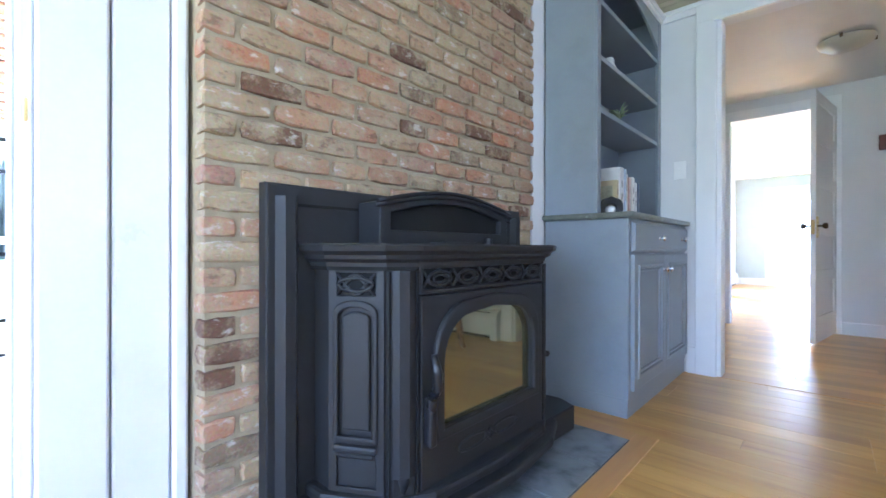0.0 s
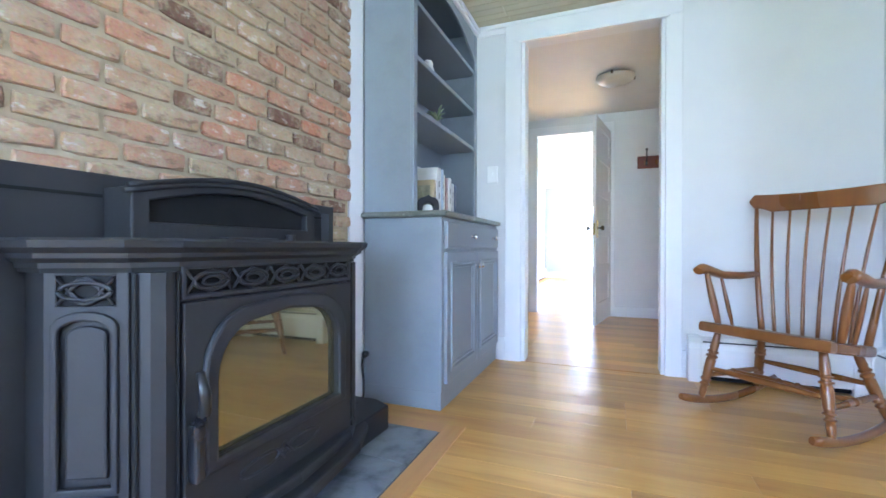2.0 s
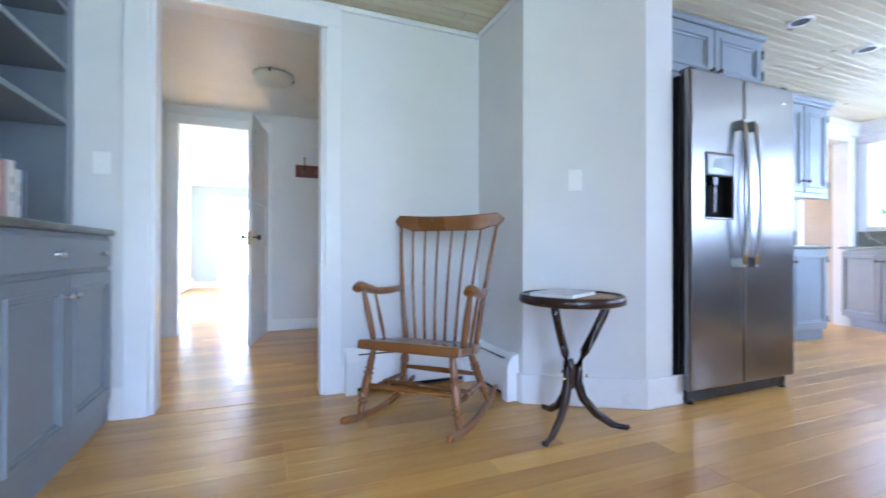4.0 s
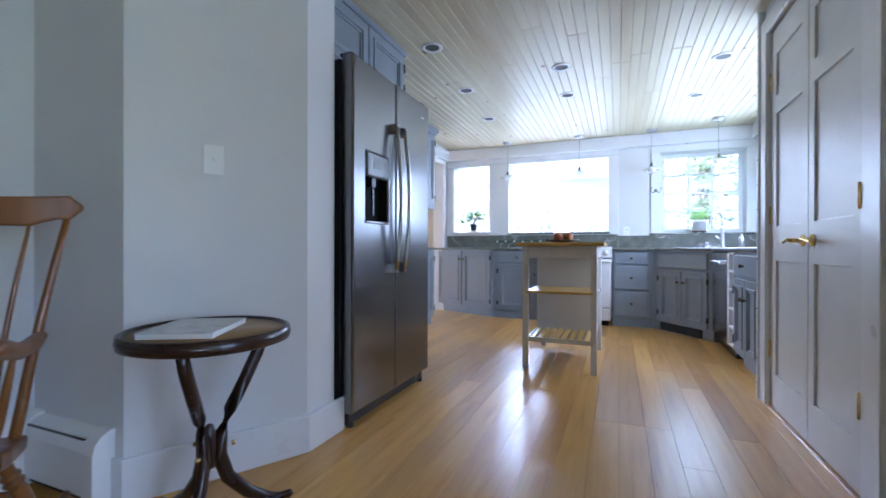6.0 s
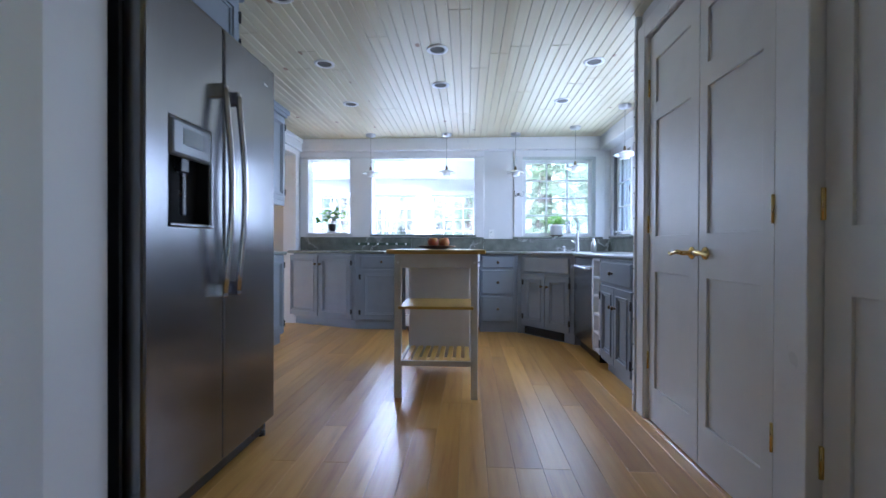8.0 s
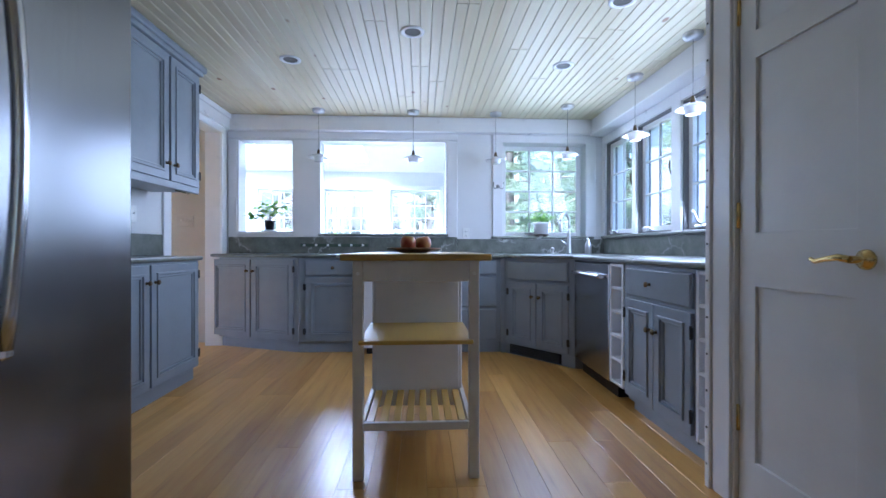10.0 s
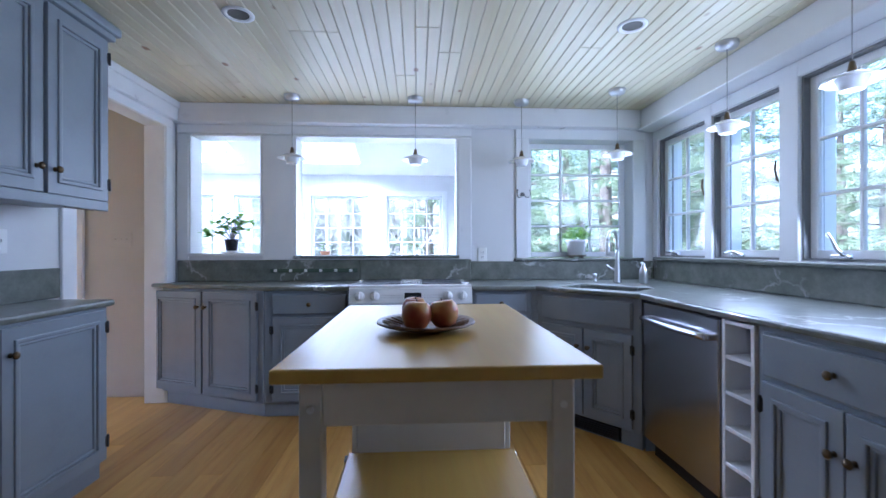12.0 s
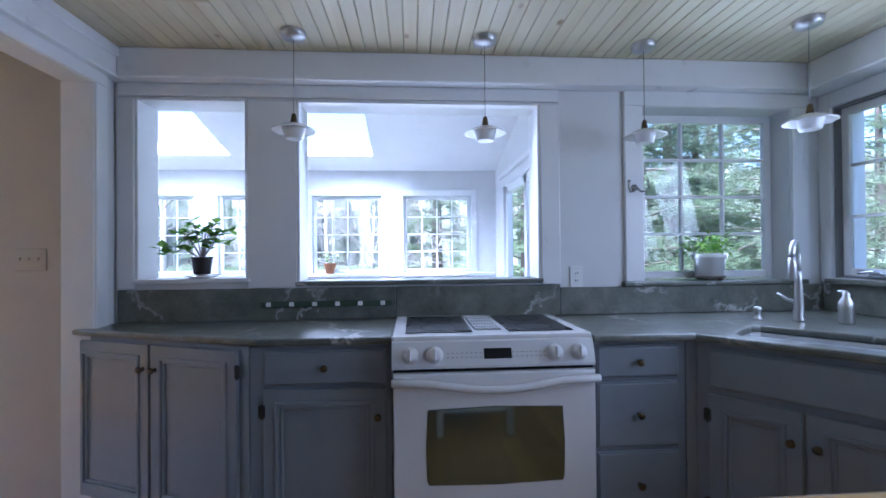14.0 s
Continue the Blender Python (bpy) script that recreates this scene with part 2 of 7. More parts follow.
def walls():
    bm = bmesh.new()
    wall_boxes(bm, "y", -2.3, 0.575, -0.9, -0.76, 0, CEIL_Z, [(-0.75, 0.258, 0, 2.1)])
    wall_boxes(bm, "y", 2.165, 3.39, -0.9, -0.66, 0, CEIL_Z)
    setting("wall_west", bm, WHITE, "white painted wall beside the brick chimney")
    bm = bmesh.new()
    wall_boxes(bm, "x", -0.9, 1.95, 3.39, 3.52, 0, CEIL_Z, [(-0.025, 0.89, 0, 2.275)])
    setting("wall_north", bm, WHITE, "white painted wall with a cased doorway")
    bm = bmesh.new()
    prism(bm, [(1.95, 3.52), (1.95, 2.815), (2.54, 2.472), (2.75, 2.478), (2.75, 3.62), (2.2, 3.62)], 0, CEIL_Z)
    setting("wall_corner", bm, WHITE, "white painted wall with an angled face")
    bm = bmesh.new()
    wall_boxes(bm, "x", 2.75, 7.16, 3.62, 3.76, 0, CEIL_Z, [(6.09, 7.0, 0, 2.2)])
    setting("wall_kitchen_north", bm, WHITE, "white painted kitchen wall with a wide opening")
    bm = bmesh.new()
    wall_boxes(bm, "y", -0.7, 4.36, FAR, FAR + 0.17, 0, CEIL_Z + 0.9, [(-0.29, 0.64, 1.135, 2.175), (1.27, 2.635, 1.16, 2.175), (2.925, 3.5, 1.18, 2.175)])
    setting("wall_east", bm, WHITE, "white painted wall with a window and two pass-through openings")
    bm = bmesh.new()
    wall_boxes(bm, "x", 3.8, 7.16, -0.7, -0.5, 0, CEIL_Z, [(4.45, 5.0, 1.15, 2.16), (5.13, 5.69, 1.15, 2.16), (5.82, 6.39, 1.15, 2.16), (6.47, 7.08, 1.15, 2.16)])
    setting("wall_south", bm, WHITE, "white painted wall with a row of casement windows")
    bm = bmesh.new()
    wall_boxes(bm, "x", 1.6, 4.17, 0.17, 0.3, 0, CEIL_Z, [(2.04, 2.8635, 0, 2.2315), (3.006, 4.0635, 0, 2.2315)])
    wall_boxes(bm, "y", -0.7, 0.17, 4.04, 4.17, 0, CEIL_Z)
    wall_boxes(bm, "x", 1.6, 4.04, -0.5, -0.4, 0, CEIL_Z)
    setting("wall_closet", bm, WHITE, "white painted closet wall with panelled doors")
    bm = bmesh.new()
    wall_boxes(bm, "x", -0.9, 1.74, -2.44, -2.3, 0, CEIL_Z, [(-0.5, 1.4, 0.5, 2.15)])
    wall_boxes(bm, "y", -2.3, 0.17, 1.6, 1.74, 0, CEIL_Z, [(-2.0, -0.7, 0.6, 2.15)])
    setting("wall_room_south", bm, WHITE, "white painted wall with wide windows")
    # hall and the bright room beyond it
    bm = bmesh.new()
    wall_boxes(bm, "y", 3.52, 5.8, -0.62, -0.5, 0, CEIL_Z)
    # Unseen opening towards the dining side, added to let light into the hall.
    wall_boxes(bm, "y", 3.76, 5.8, 2.3, 2.42, 0, CEIL_Z, [(4.0, 5.3, 0, 2.15)])
    setting("wall_hall_side", bm, WHITE, "white painted hall wall")
    bm = bmesh.new()
    wall_boxes(bm, "x", -0.62, 2.42, 5.8, 5.92, 0, CEIL_Z, [(-0.3, 0.53, 0, 2.2)])
    setting("wall_hall_end", bm, WHITE, "white painted hall wall with a doorway")
    bm = bmesh.new()
    wall_boxes(bm, "y", 5.92, 12.3, -1.25, -1.13, 0, CEIL_Z, [(8.0, 9.2, 0.6, 2.1), (10.0, 11.3, 0.6, 2.1)])
    wall_boxes(bm, "y", 5.92, 12.3, 2.6, 2.72, 0, CEIL_Z, [(7.0, 10.5, 0.4, 2.2)])
    wall_boxes(bm, "x", -1.25, -0.62, 5.8, 5.92, 0, CEIL_Z)
    setting("wall_far_room_side", bm, WHITE, "white painted wall of a bright far room")
    bm = bmesh.new()
    wall_boxes(bm, "x", -1.25, 2.72, 12.3, 12.45, 0, CEIL_Z, [(-0.45, 0.55, 0.0, 2.05)])
    setting("wall_far_room_end", bm, SAGE, "grey-green painted end wall of a far room")
    # dining side
    bm = bmesh.new()
    wall_boxes(bm, "y", 4.36, 7.0, FAR, FAR + 0.17, 0, CEIL_Z, [(4.4, 5.5, 0.83, 2.05)])
    wall_boxes(bm, "x", 2.42, 7.33, 7.0, 7.14, 0, CEIL_Z, [(4.0, 6.4, 0.8, 2.1)])
    setting("wall_dining", bm, BEIGE, "beige painted dining room wall")
    bm = one((FAR - 0.006, FAR - 0.001, 3.765, 4.34, 0, CEIL_Z))
    setting("wall_panel", bm, BEIGE, "beige painted wall face seen through the opening")


walls()


def ceilings():
    """Pine boards along x with open joints below a dark deck."""
    rnd = random.Random(4)
    bm = bmesh.new()
    y = -2.3
    while y < 3.62:
        x = -0.9 - rnd.random() * 2
        while x < FAR:
            ln = rnd.uniform(1.8, 3.4)
            x0, x1 = max(x, -0.9), min(x + ln, FAR if y > -0.7 else 1.7)
            if x1 - x0 > 0.05:
                for h in (0.0, 0.07):
                    box(bm, (x0 + 0.001, y + h + 0.001, CEIL_Z), (x1 - 0.001, y + h + 0.069, CEIL_Z + 0.02), 0.0045 if h else 0.0035)
            x += ln
        y += 0.14
    setting("ceiling", bm, CEIL, "pale pickled pine plank ceiling with knots")
    setting("ceiling_deck", one((-0.95, 7.3, -0.7, 3.76, CEIL_Z + 0.012, CEIL_Z + 0.14), (-0.95, 1.74, -2.44, -0.7, CEIL_Z + 0.012, CEIL_Z + 0.14)), CGAP)
    setting("ceiling_hall", one((-0.62, 2.42, 3.52, 5.92, 2.4, 2.5)), HALLC, "off-white painted hall ceiling")
    setting("ceiling_far_room", one((-1.25, 2.72, 5.92, 12.45, 2.42, 2.5)), WHITE)
    setting("ceiling_dining", one((2.42, 7.33, 3.76, 7.14, 2.42, 2.5)), HALLC)
    setting("ceiling_closet", one((1.6, 4.17, -0.7, 0.17, 2.4, 2.415)), WHITE)


ceilings()


def sunroom():
    bm = bmesh.new()
    wall_boxes(bm, "y", 0.85, 7.0, 10.6, 10.75, 0, 2.46, [(a, a + 0.93, 1.05, 2.1) for a in (1.2, 2.42, 3.65, 4.87)])
    setting("wall_sunroom_east", bm, WHITE, "white sunroom wall with gridded windows")
    bm = bmesh.new()
    wall_boxes(bm, "x", FAR + 0.17, 10.75, 0.73, 0.85, 0, 3.4, [(8.2, 10.1, 0.0, 2.15)])
    wall_boxes(bm, "x", FAR + 0.17, 10.75, 7.0, 7.14, 0, 3.4, [(7.9, 10.2, 0.7, 2.1)])
    setting("wall_sunroom_side", bm, WHITE, "white sunroom wall with glass doors")
    slope = math.atan2(0.9, 3.4)
    bm = bmesh.new()
    ln = 3.75
    cuts = [(2.5, 3.35), (4.25, 5.1)]
    u0, u1 = 0.42, 1.4
    for y0, y1 in ((0.6, 2.5), (3.35, 4.25), (5.1, 7.2)):
        box(bm, (-ln, y0, 0), (0.2, y1, 0.14))
    for y0, y1 in cuts:
        box(bm, (-ln, y0, 0), (-u1, y1, 0.14))
        box(bm, (-u0, y0, 0), (0.2, y1, 0.14))
    ob = setting("ceiling_sunroom", bm, WHITE, "white sloping sunroom ceiling with skylights")
    ob.matrix_basis = Matrix.Translation((10.6, 0, 2.44)) @ Matrix.Rotation(slope, 4, "Y")
    setting("floor_sunroom", one((FAR + 0.17, 10.75, 0.85, 7.0, -0.1, -0.002)), paint("pale_tile", (0.5, 0.48, 0.44), 0.3, 0.05), "pale tiled sunroom floor")


sunroom()

setting("floor_base", one((-0.9, FAR + 0.17, -0.7, 3.52, -0.12, -0.013), (-0.9, 1.74, -2.44, -0.7, -0.12, -0.013)), GAP)
setting("floor_dining", one((2.42, FAR, 3.52, 7.14, -0.1, -0.001)), FLOOR_STUFF, "honey oak floor")


# ---- materials for the things ----
IRON = paint("charcoal_stove_paint", (0.017, 0.0173, 0.019), 0.56, 0.14, 9.0, 0.14, 0.0)
# Near-black for sheets and strips that stand in for shade in openings.
SOOT = paint("black_recess_shade", (0.004, 0.004, 0.004), 0.9, 0.1)
STOVE_GLASS = paint("smoked_amber_glass", (0.36, 0.33, 0.19), 0.03, 0.03, 2.0, 0.0, 0.85, 0.0, 30.0, 0.02)


def steel(name, k=1.0):
    m, n, l, p = nodes_of(name)
    mp = coords(n, l, (1.0, 1.0, 0.02))
    g = noise_tex(n, l, mp, 220.0, 3.0)
    s = noise_tex(n, l, coords(n, l), 1.3, 2.0)
    c = mix(n, l, 0.25, ramp(n, l, g.outputs["Fac"], [(0.3, (0.27 * k, 0.27 * k, 0.28 * k)), (0.7, (0.31 * k, 0.31 * k, 0.32 * k))]).outputs["Color"], ramp(n, l, s.outputs["Fac"], [(0.3, (0.28 * k, 0.28 * k, 0.29 * k)), (0.7, (0.34 * k, 0.34 * k, 0.35 * k))]).outputs["Color"])
    l.new(c, p.inputs["Base Color"])
    p.inputs["Metallic"].default_value, p.inputs["Roughness"].default_value = 1.0, 0.22
    bump(n, l, p, g.outputs["Fac"], 0.008, 0.001)
    return m


STEEL = steel("brushed_steel", 0.82)
PALE_STEEL = steel("pale_brushed_steel", 1.8)
CHROME = paint("chrome", (0.75, 0.76, 0.78), 0.14, 0.03, 5.0, 0.0, 1.0)
NICKEL = paint("satin_nickel_tap", (0.6, 0.6, 0.6), 0.36, 0.03, 5.0, 0.0, 1.0)
BRASS = paint("brass", (0.8, 0.63, 0.28), 0.22, 0.08, 12.0, 0.0, 1.0)
OLDBRASS = paint("dark_antique_brass", (0.13, 0.095, 0.055), 0.35, 0.15, 20.0, 0.02, 0.9)
MATT_BLACK = paint("matt_black_steel", (0.006, 0.006, 0.007), 0.7, 0.1)
BLACK = paint("black_enamel", (0.015, 0.015, 0.017), 0.3, 0.1)
PLASTIC = paint("white_plastic", (0.87, 0.87, 0.86), 0.35, 0.02)
CERAMIC = paint("white_glazed_ceramic", (0.8, 0.8, 0.79), 0.15, 0.03, 8.0, 0.01, 0.0, 0.3)
MAPLE = wood("maple_butcher_block", [(0.25, (0.46, 0.27, 0.045)), (0.55, (0.56, 0.36, 0.075)), (0.85, (0.63, 0.43, 0.11))], "x", 0.34, 0.0, 10.0, 0.08)
CHAIRW = wood("honey_maple_varnish", [(0.2, (0.14, 0.05, 0.01)), (0.55, (0.22, 0.085, 0.017)), (0.85, (0.28, 0.12, 0.028))], "z", 0.28, 0.3, 16.0)
MAHOG = wood("dark_mahogany", [(0.2, (0.016, 0.008, 0.006)), (0.6, (0.03, 0.013, 0.008)), (0.9, (0.05, 0.021, 0.012))], "z", 0.26, 0.05, 16.0)
TABLETOP = wood("tan_inlay_top", [(0.2, (0.17, 0.095, 0.032)), (0.6, (0.25, 0.15, 0.055)), (0.9, (0.33, 0.21, 0.09))], "x", 0.4, 0.0, 18.0)
REDWOOD = wood("red_stained_board", [(0.2, (0.1, 0.018, 0.01)), (0.6, (0.17, 0.035, 0.018)), (0.9, (0.24, 0.06, 0.03))], "x", 0.35, 0.1, 16.0)
SOIL = paint("potting_soil", (0.03, 0.02, 0.015), 0.95, 0.2, 40.0, 0.6)


def leaf_mat(name, a, b):
    m, n, l, p = nodes_of(name)
    src = n.new("ShaderNodeNewGeometry").outputs["Random Per Island"]
    l.new(ramp(n, l, src, [(0.0, a), (1.0, b)]).outputs["Color"], p.inputs["Base Color"])
    p.inputs["Roughness"].default_value = 0.45
    tr, ms = n.new("ShaderNodeBsdfTranslucent"), n.new("ShaderNodeMixShader")
    ms.inputs[0].default_value = 0.55
    l.new(p.inputs["Base Color"].links[0].from_socket, tr.inputs["Color"])
    l.new(p.outputs[0], ms.inputs[1])
    l.new(tr.outputs[0], ms.inputs[2])
    l.new(ms.outputs[0], n["Material Output"].inputs["Surface"])
    return m


LEAF = leaf_mat("bright_leaf", (0.1, 0.25, 0.03), (0.3, 0.45, 0.09))
LEAF_DARK = leaf_mat("dark_leaf", (0.09, 0.24, 0.03), (0.27, 0.45, 0.08))
NEEDLE = leaf_mat("pine_needle", (0.19, 0.255, 0.15), (0.3, 0.365, 0.23))
BARK = paint("bark", (0.17, 0.14, 0.115), 0.9, 0.25, 12.0, 0.7)
TWIG = paint("grey_twigs", (0.4, 0.37, 0.33), 0.9, 0.2, 12.0, 0.3)


def marble():
    m, n, l, p = nodes_of("green_grey_marble")
    mp = coords(n, l)
    w = noise_tex(n, l, mp, 2.5, 6.0, 0.65)
    add = n.new("ShaderNodeVectorMath")
    add.operation = "MULTIPLY_ADD"
    add.inputs[1].default_value = (0.55, 0.55, 0.55)
    l.new(w.outputs["Color"], add.inputs[0])
    l.new(mp.outputs[0], add.inputs[2])
    v = n.new("ShaderNodeTexVoronoi")
    v.feature, v.inputs["Scale"].default_value = "DISTANCE_TO_EDGE", 2.1
    l.new(add.outputs[0], v.inputs["Vector"])
    vein = ramp(n, l, v.outputs["Distance"], [(0.0, (1, 1, 1)), (0.035, (0, 0, 0))]).outputs["Color"]
    mask = ramp(n, l, noise_tex(n, l, mp, 1.7, 3.0).outputs["Fac"], [(0.5, (0, 0, 0)), (0.62, (1, 1, 1))]).outputs["Color"]
    base = ramp(n, l, noise_tex(n, l, mp, 9.0, 8.0, 0.7).outputs["Fac"], [(0.25, (0.07, 0.076, 0.06)), (0.5, (0.15, 0.158, 0.132)), (0.8, (0.25, 0.255, 0.225))]).outputs["Color"]
    f = mix(n, l, 1.0, vein, mask, "MULTIPLY")
    l.new(mix(n, l, f, base, (0.6, 0.6, 0.58)), p.inputs["Base Color"])
    p.inputs["Roughness"].default_value, p.inputs["Coat Weight"].default_value = 0.3, 0.2
    return m


MARBLE = marble()


def brick_mat():
    m, n, l, p = nodes_of("worn_antique_brick")
    rnd = n.new("ShaderNodeObjectInfo").outputs["Random"]
    mp = coords(n, l, (1, 1, 1), True)
    tone = ramp(n, l, rnd, [(0.0, (0.48, 0.2, 0.105)), (0.1, (0.42, 0.245, 0.15)), (0.22, (0.45, 0.33, 0.195)), (0.34, (0.44, 0.225, 0.135)), (0.46, (0.38, 0.245, 0.15)),
                            (0.58, (0.42, 0.33, 0.2)), (0.68, (0.38, 0.21, 0.15)), (0.8, (0.37, 0.3, 0.19)), (0.87, (0.15, 0.08, 0.05)), (1.0, (0.19, 0.1, 0.055))])
    big = noise_tex(n, l, mp, 11.0, 7.0, 0.72)
    mid = noise_tex(n, l, coords(n, l, (1, 0.5, 1), True), 30.0, 5.0, 0.65)
    small = noise_tex(n, l, mp, 110.0, 4.0)
    c = mix(n, l, ramp(n, l, big.outputs["Fac"], [(0.45, (0, 0, 0)), (0.6, (0.75, 0.75, 0.75))]).outputs["Color"], tone.outputs["Color"], (0.44, 0.36, 0.24))
    c = mix(n, l, ramp(n, l, mid.outputs["Fac"], [(0.56, (0, 0, 0)), (0.66, (0.6, 0.6, 0.6))]).outputs["Color"], c, (0.15, 0.095, 0.06))
    c = mix(n, l, ramp(n, l, mid.outputs["Fac"], [(0.33, (0.8, 0.8, 0.8)), (0.42, (0, 0, 0))]).outputs["Color"], c, (0.6, 0.54, 0.47))
    c = mix(n, l, 0.45, c, small.outputs["Color"], "SOFT_LIGHT")
    l.new(c, p.inputs["Base Color"])
    p.inputs["Roughness"].default_value = 0.75
    both = n.new("ShaderNodeMath")
    both.operation = "ADD"
    l.new(big.outputs["Fac"], both.inputs[0])
    l.new(mid.outputs["Fac"], both.inputs[1])
    bump(n, l, p, both.outputs[0], 0.9, 0.008)
    return m


BRICK = brick_mat()
MORTAR = paint("sandy_mortar", (0.4, 0.33, 0.22), 0.95, 0.12, 18.0, 0.6)
SLATE = paint("blue_grey_slate", (0.2, 0.215, 0.235), 0.4, 0.36, 9.0, 0.35, fine=40.0)
GROUT = paint("dark_grout", (0.12, 0.12, 0.12), 0.9, 0.1)
BORDER = wood("orange_oak_border", [(0.2, (0.5, 0.24, 0.06)), (0.55, (0.58, 0.3, 0.085)), (0.85, (0.62, 0.34, 0.11))], "y", 0.3, 0.2, 20.0)
RX90 = Matrix.Rotation(radians(90), 4, "X")


def rect(x0, x1, y0, y1):
    return [(x0, y0), (x1, y0), (x1, y1), (x0, y1)]


def arched(x0, x1, z0, z1, rise, k=10):
    """An outline with a curved top: spring at z1 - rise."""
    pts = [(x0, z0), (x1, z0)]
    for i in range(k + 1):
        a = math.pi * i / k
        pts.append(((x0 + x1) / 2 + (x1 - x0) / 2 * math.cos(a), z1 - rise + rise * math.sin(a)))
    return pts


def soft_arch(x0, x1, z0, z1, r, k=6):
    """An outline whose two upper corners are rounded and whose top bows a little."""
    pts = [(x0, z0), (x1, z0)]
    for i in range(k + 1):
        a = math.pi / 2 * i / k
        pts.append((x1 - r + r * math.cos(a), z1 - r + r * math.sin(a)))
    pts.append(((x0 + x1) / 2, z1 + 0.012))
    for i in range(k + 1):
        a = math.pi / 2 + math.pi / 2 * i / k
        pts.append((x0 + r + r * math.cos(a), z1 - r + r * math.sin(a)))
    return pts


def plate(bm, outline, y_front, y_back, bev=0.0, holes=(), m=None):
    """An upright plate: outline in (x, z), thick from y_front (nearer) to y_back."""
    mm = (m if m is not None else Matrix()) @ RX90
    prism(bm, outline, -y_back, -y_front, bev, mm, holes)


def ring(bm, cx, cz, rx, rz, y, r, m=None, k=18):
    pts = [(cx + rx * math.cos(2 * math.pi * i / k), y, cz + rz * math.sin(2 * math.pi * i / k)) for i in range(k + 1)]
    tube(bm, pts, r, 6, m)


# ---- setting details of the front room ----
def trims():
    # doorway casing and crown
    bm = bmesh.new()
    box(bm, (-0.14, 3.37, 0.0), (-0.025, 3.39, 2.39), 0.003)
    box(bm, (0.89, 3.372, 0.0), (0.985, 3.39, 2.39), 0.003)
    box(bm, (-0.14, 3.368, 2.275), (0.985, 3.388, 2.392), 0.003)
    box(bm, (-0.045, 3.362, 2.262), (0.91, 3.392, 2.278), 0.003)
    setting("trim_doorway", bm, TRIM, "white painted door casing")
    bm = bmesh.new()
    box(bm, (-0.66, 3.365, 2.385), (1.95, 3.39, 2.42), 0.006)
    box(bm, (-0.66, 3.375, 2.345), (-0.14, 3.39, 2.386), 0.004)
    box(bm, (1.925, 2.83, 2.385), (1.95, 3.365, 2.42), 0.006)
    setting("trim_crown", bm, TRIM, "white painted crown strip under the ceiling")
    bm = bmesh.new()
    for x0, x1, t in ((-0.025, 0.0, 0), (0.865, 0.89, 0)):
        box(bm, (x0, 3.388, 0), (x1, 3.525, 2.275), 0.002)
    setting("door_jamb", bm, TRIM, "white door jamb")
    # base of the angled wall
    bm = bmesh.new()
    prism(bm, [(1.93, 2.86), (1.936, 2.802), (2.532, 2.452), (2.803, 2.452), (2.803, 2.475), (2.545, 2.475), (1.953, 2.82), (1.953, 2.86)], 0, 0.17, 0.006)
    setting("baseboard", bm, TRIM, "tall white baseboard round the angled wall")
    bm = bmesh.new()
    box(bm, (-0.195, 3.372, 0), (-0.14, 3.39, 0.17), 0.004)
    box(bm, (0.985, 3.372, 0), (1.01, 3.39, 0.17), 0.004)
    setting("baseboard_door", bm, TRIM, "white baseboard beside the doorway")
    # boards beside the brick, and the glazed door
    bm = bmesh.new()
    box(bm, (-0.76, 0.284, 0), (-0.728, 0.41, CEIL_Z - 0.01), 0.006)
    box(bm, (-0.76, 0.416, 0), (-0.733, 0.535, CEIL_Z - 0.01), 0.006)
    box(bm, (-0.76, 0.538, 0), (-0.722, 0.574, CEIL_Z - 0.01), 0.008)
    setting("trim_boards", bm, TRIM, "white painted upright casing boards")
    bm = one((-0.9, -0.75, 0.2585, 0.283, 0, 2.1), (-0.9, -0.745, -0.79, -0.75, 0, 2.1), bev=0.004)
    setting("door_frame", bm, TRIM, "white frame of the glazed garden door")
    dr = tagged(new("door_1"), "white garden door with barred glass", kind="structure")
    bm = bmesh.new()
    for b in ((-0.85, -0.82, 0.246, 0.258, 0.02, 2.08), (-0.85, -0.82, -0.75, -0.65, 0.02, 2.08), (-0.85, -0.82, -0.65, 0.246, 0.02, 0.2), (-0.85, -0.82, -0.65, 0.246, 1.98, 2.08)):
        box(bm, b[::2], b[1::2], 0.004)
    part("stile_frame", bm, TRIM, dr)
    for z in (0.58, 0.655, 0.8, 0.98, 1.05):
        part("glazing_bar", one((-0.839, -0.831, -0.65, 0.246, z - 0.004, z + 0.004)), IRON, dr, "thin dark glazing bar")
    g = part("pane", one((-0.829, -0.826, -0.65, 0.246, 0.2, 1.98)), CLEAR, dr)
    g.visible_shadow = False
    part("strike_plate", one((-0.7495, -0.747, 0.268, 0.275, 1.08, 1.13), bev=0.001), BRASS, dr, "brass strike plate")
    # strip between brick and bookcase
    setting("trim_strip", one((-0.66, -0.648, 2.17, 2.296, 0, CEIL_Z - 0.004), bev=0.003), TRIM, "white strip between brick and bookcase")


CLEAR = glass_mat("clear_glass")
trims()


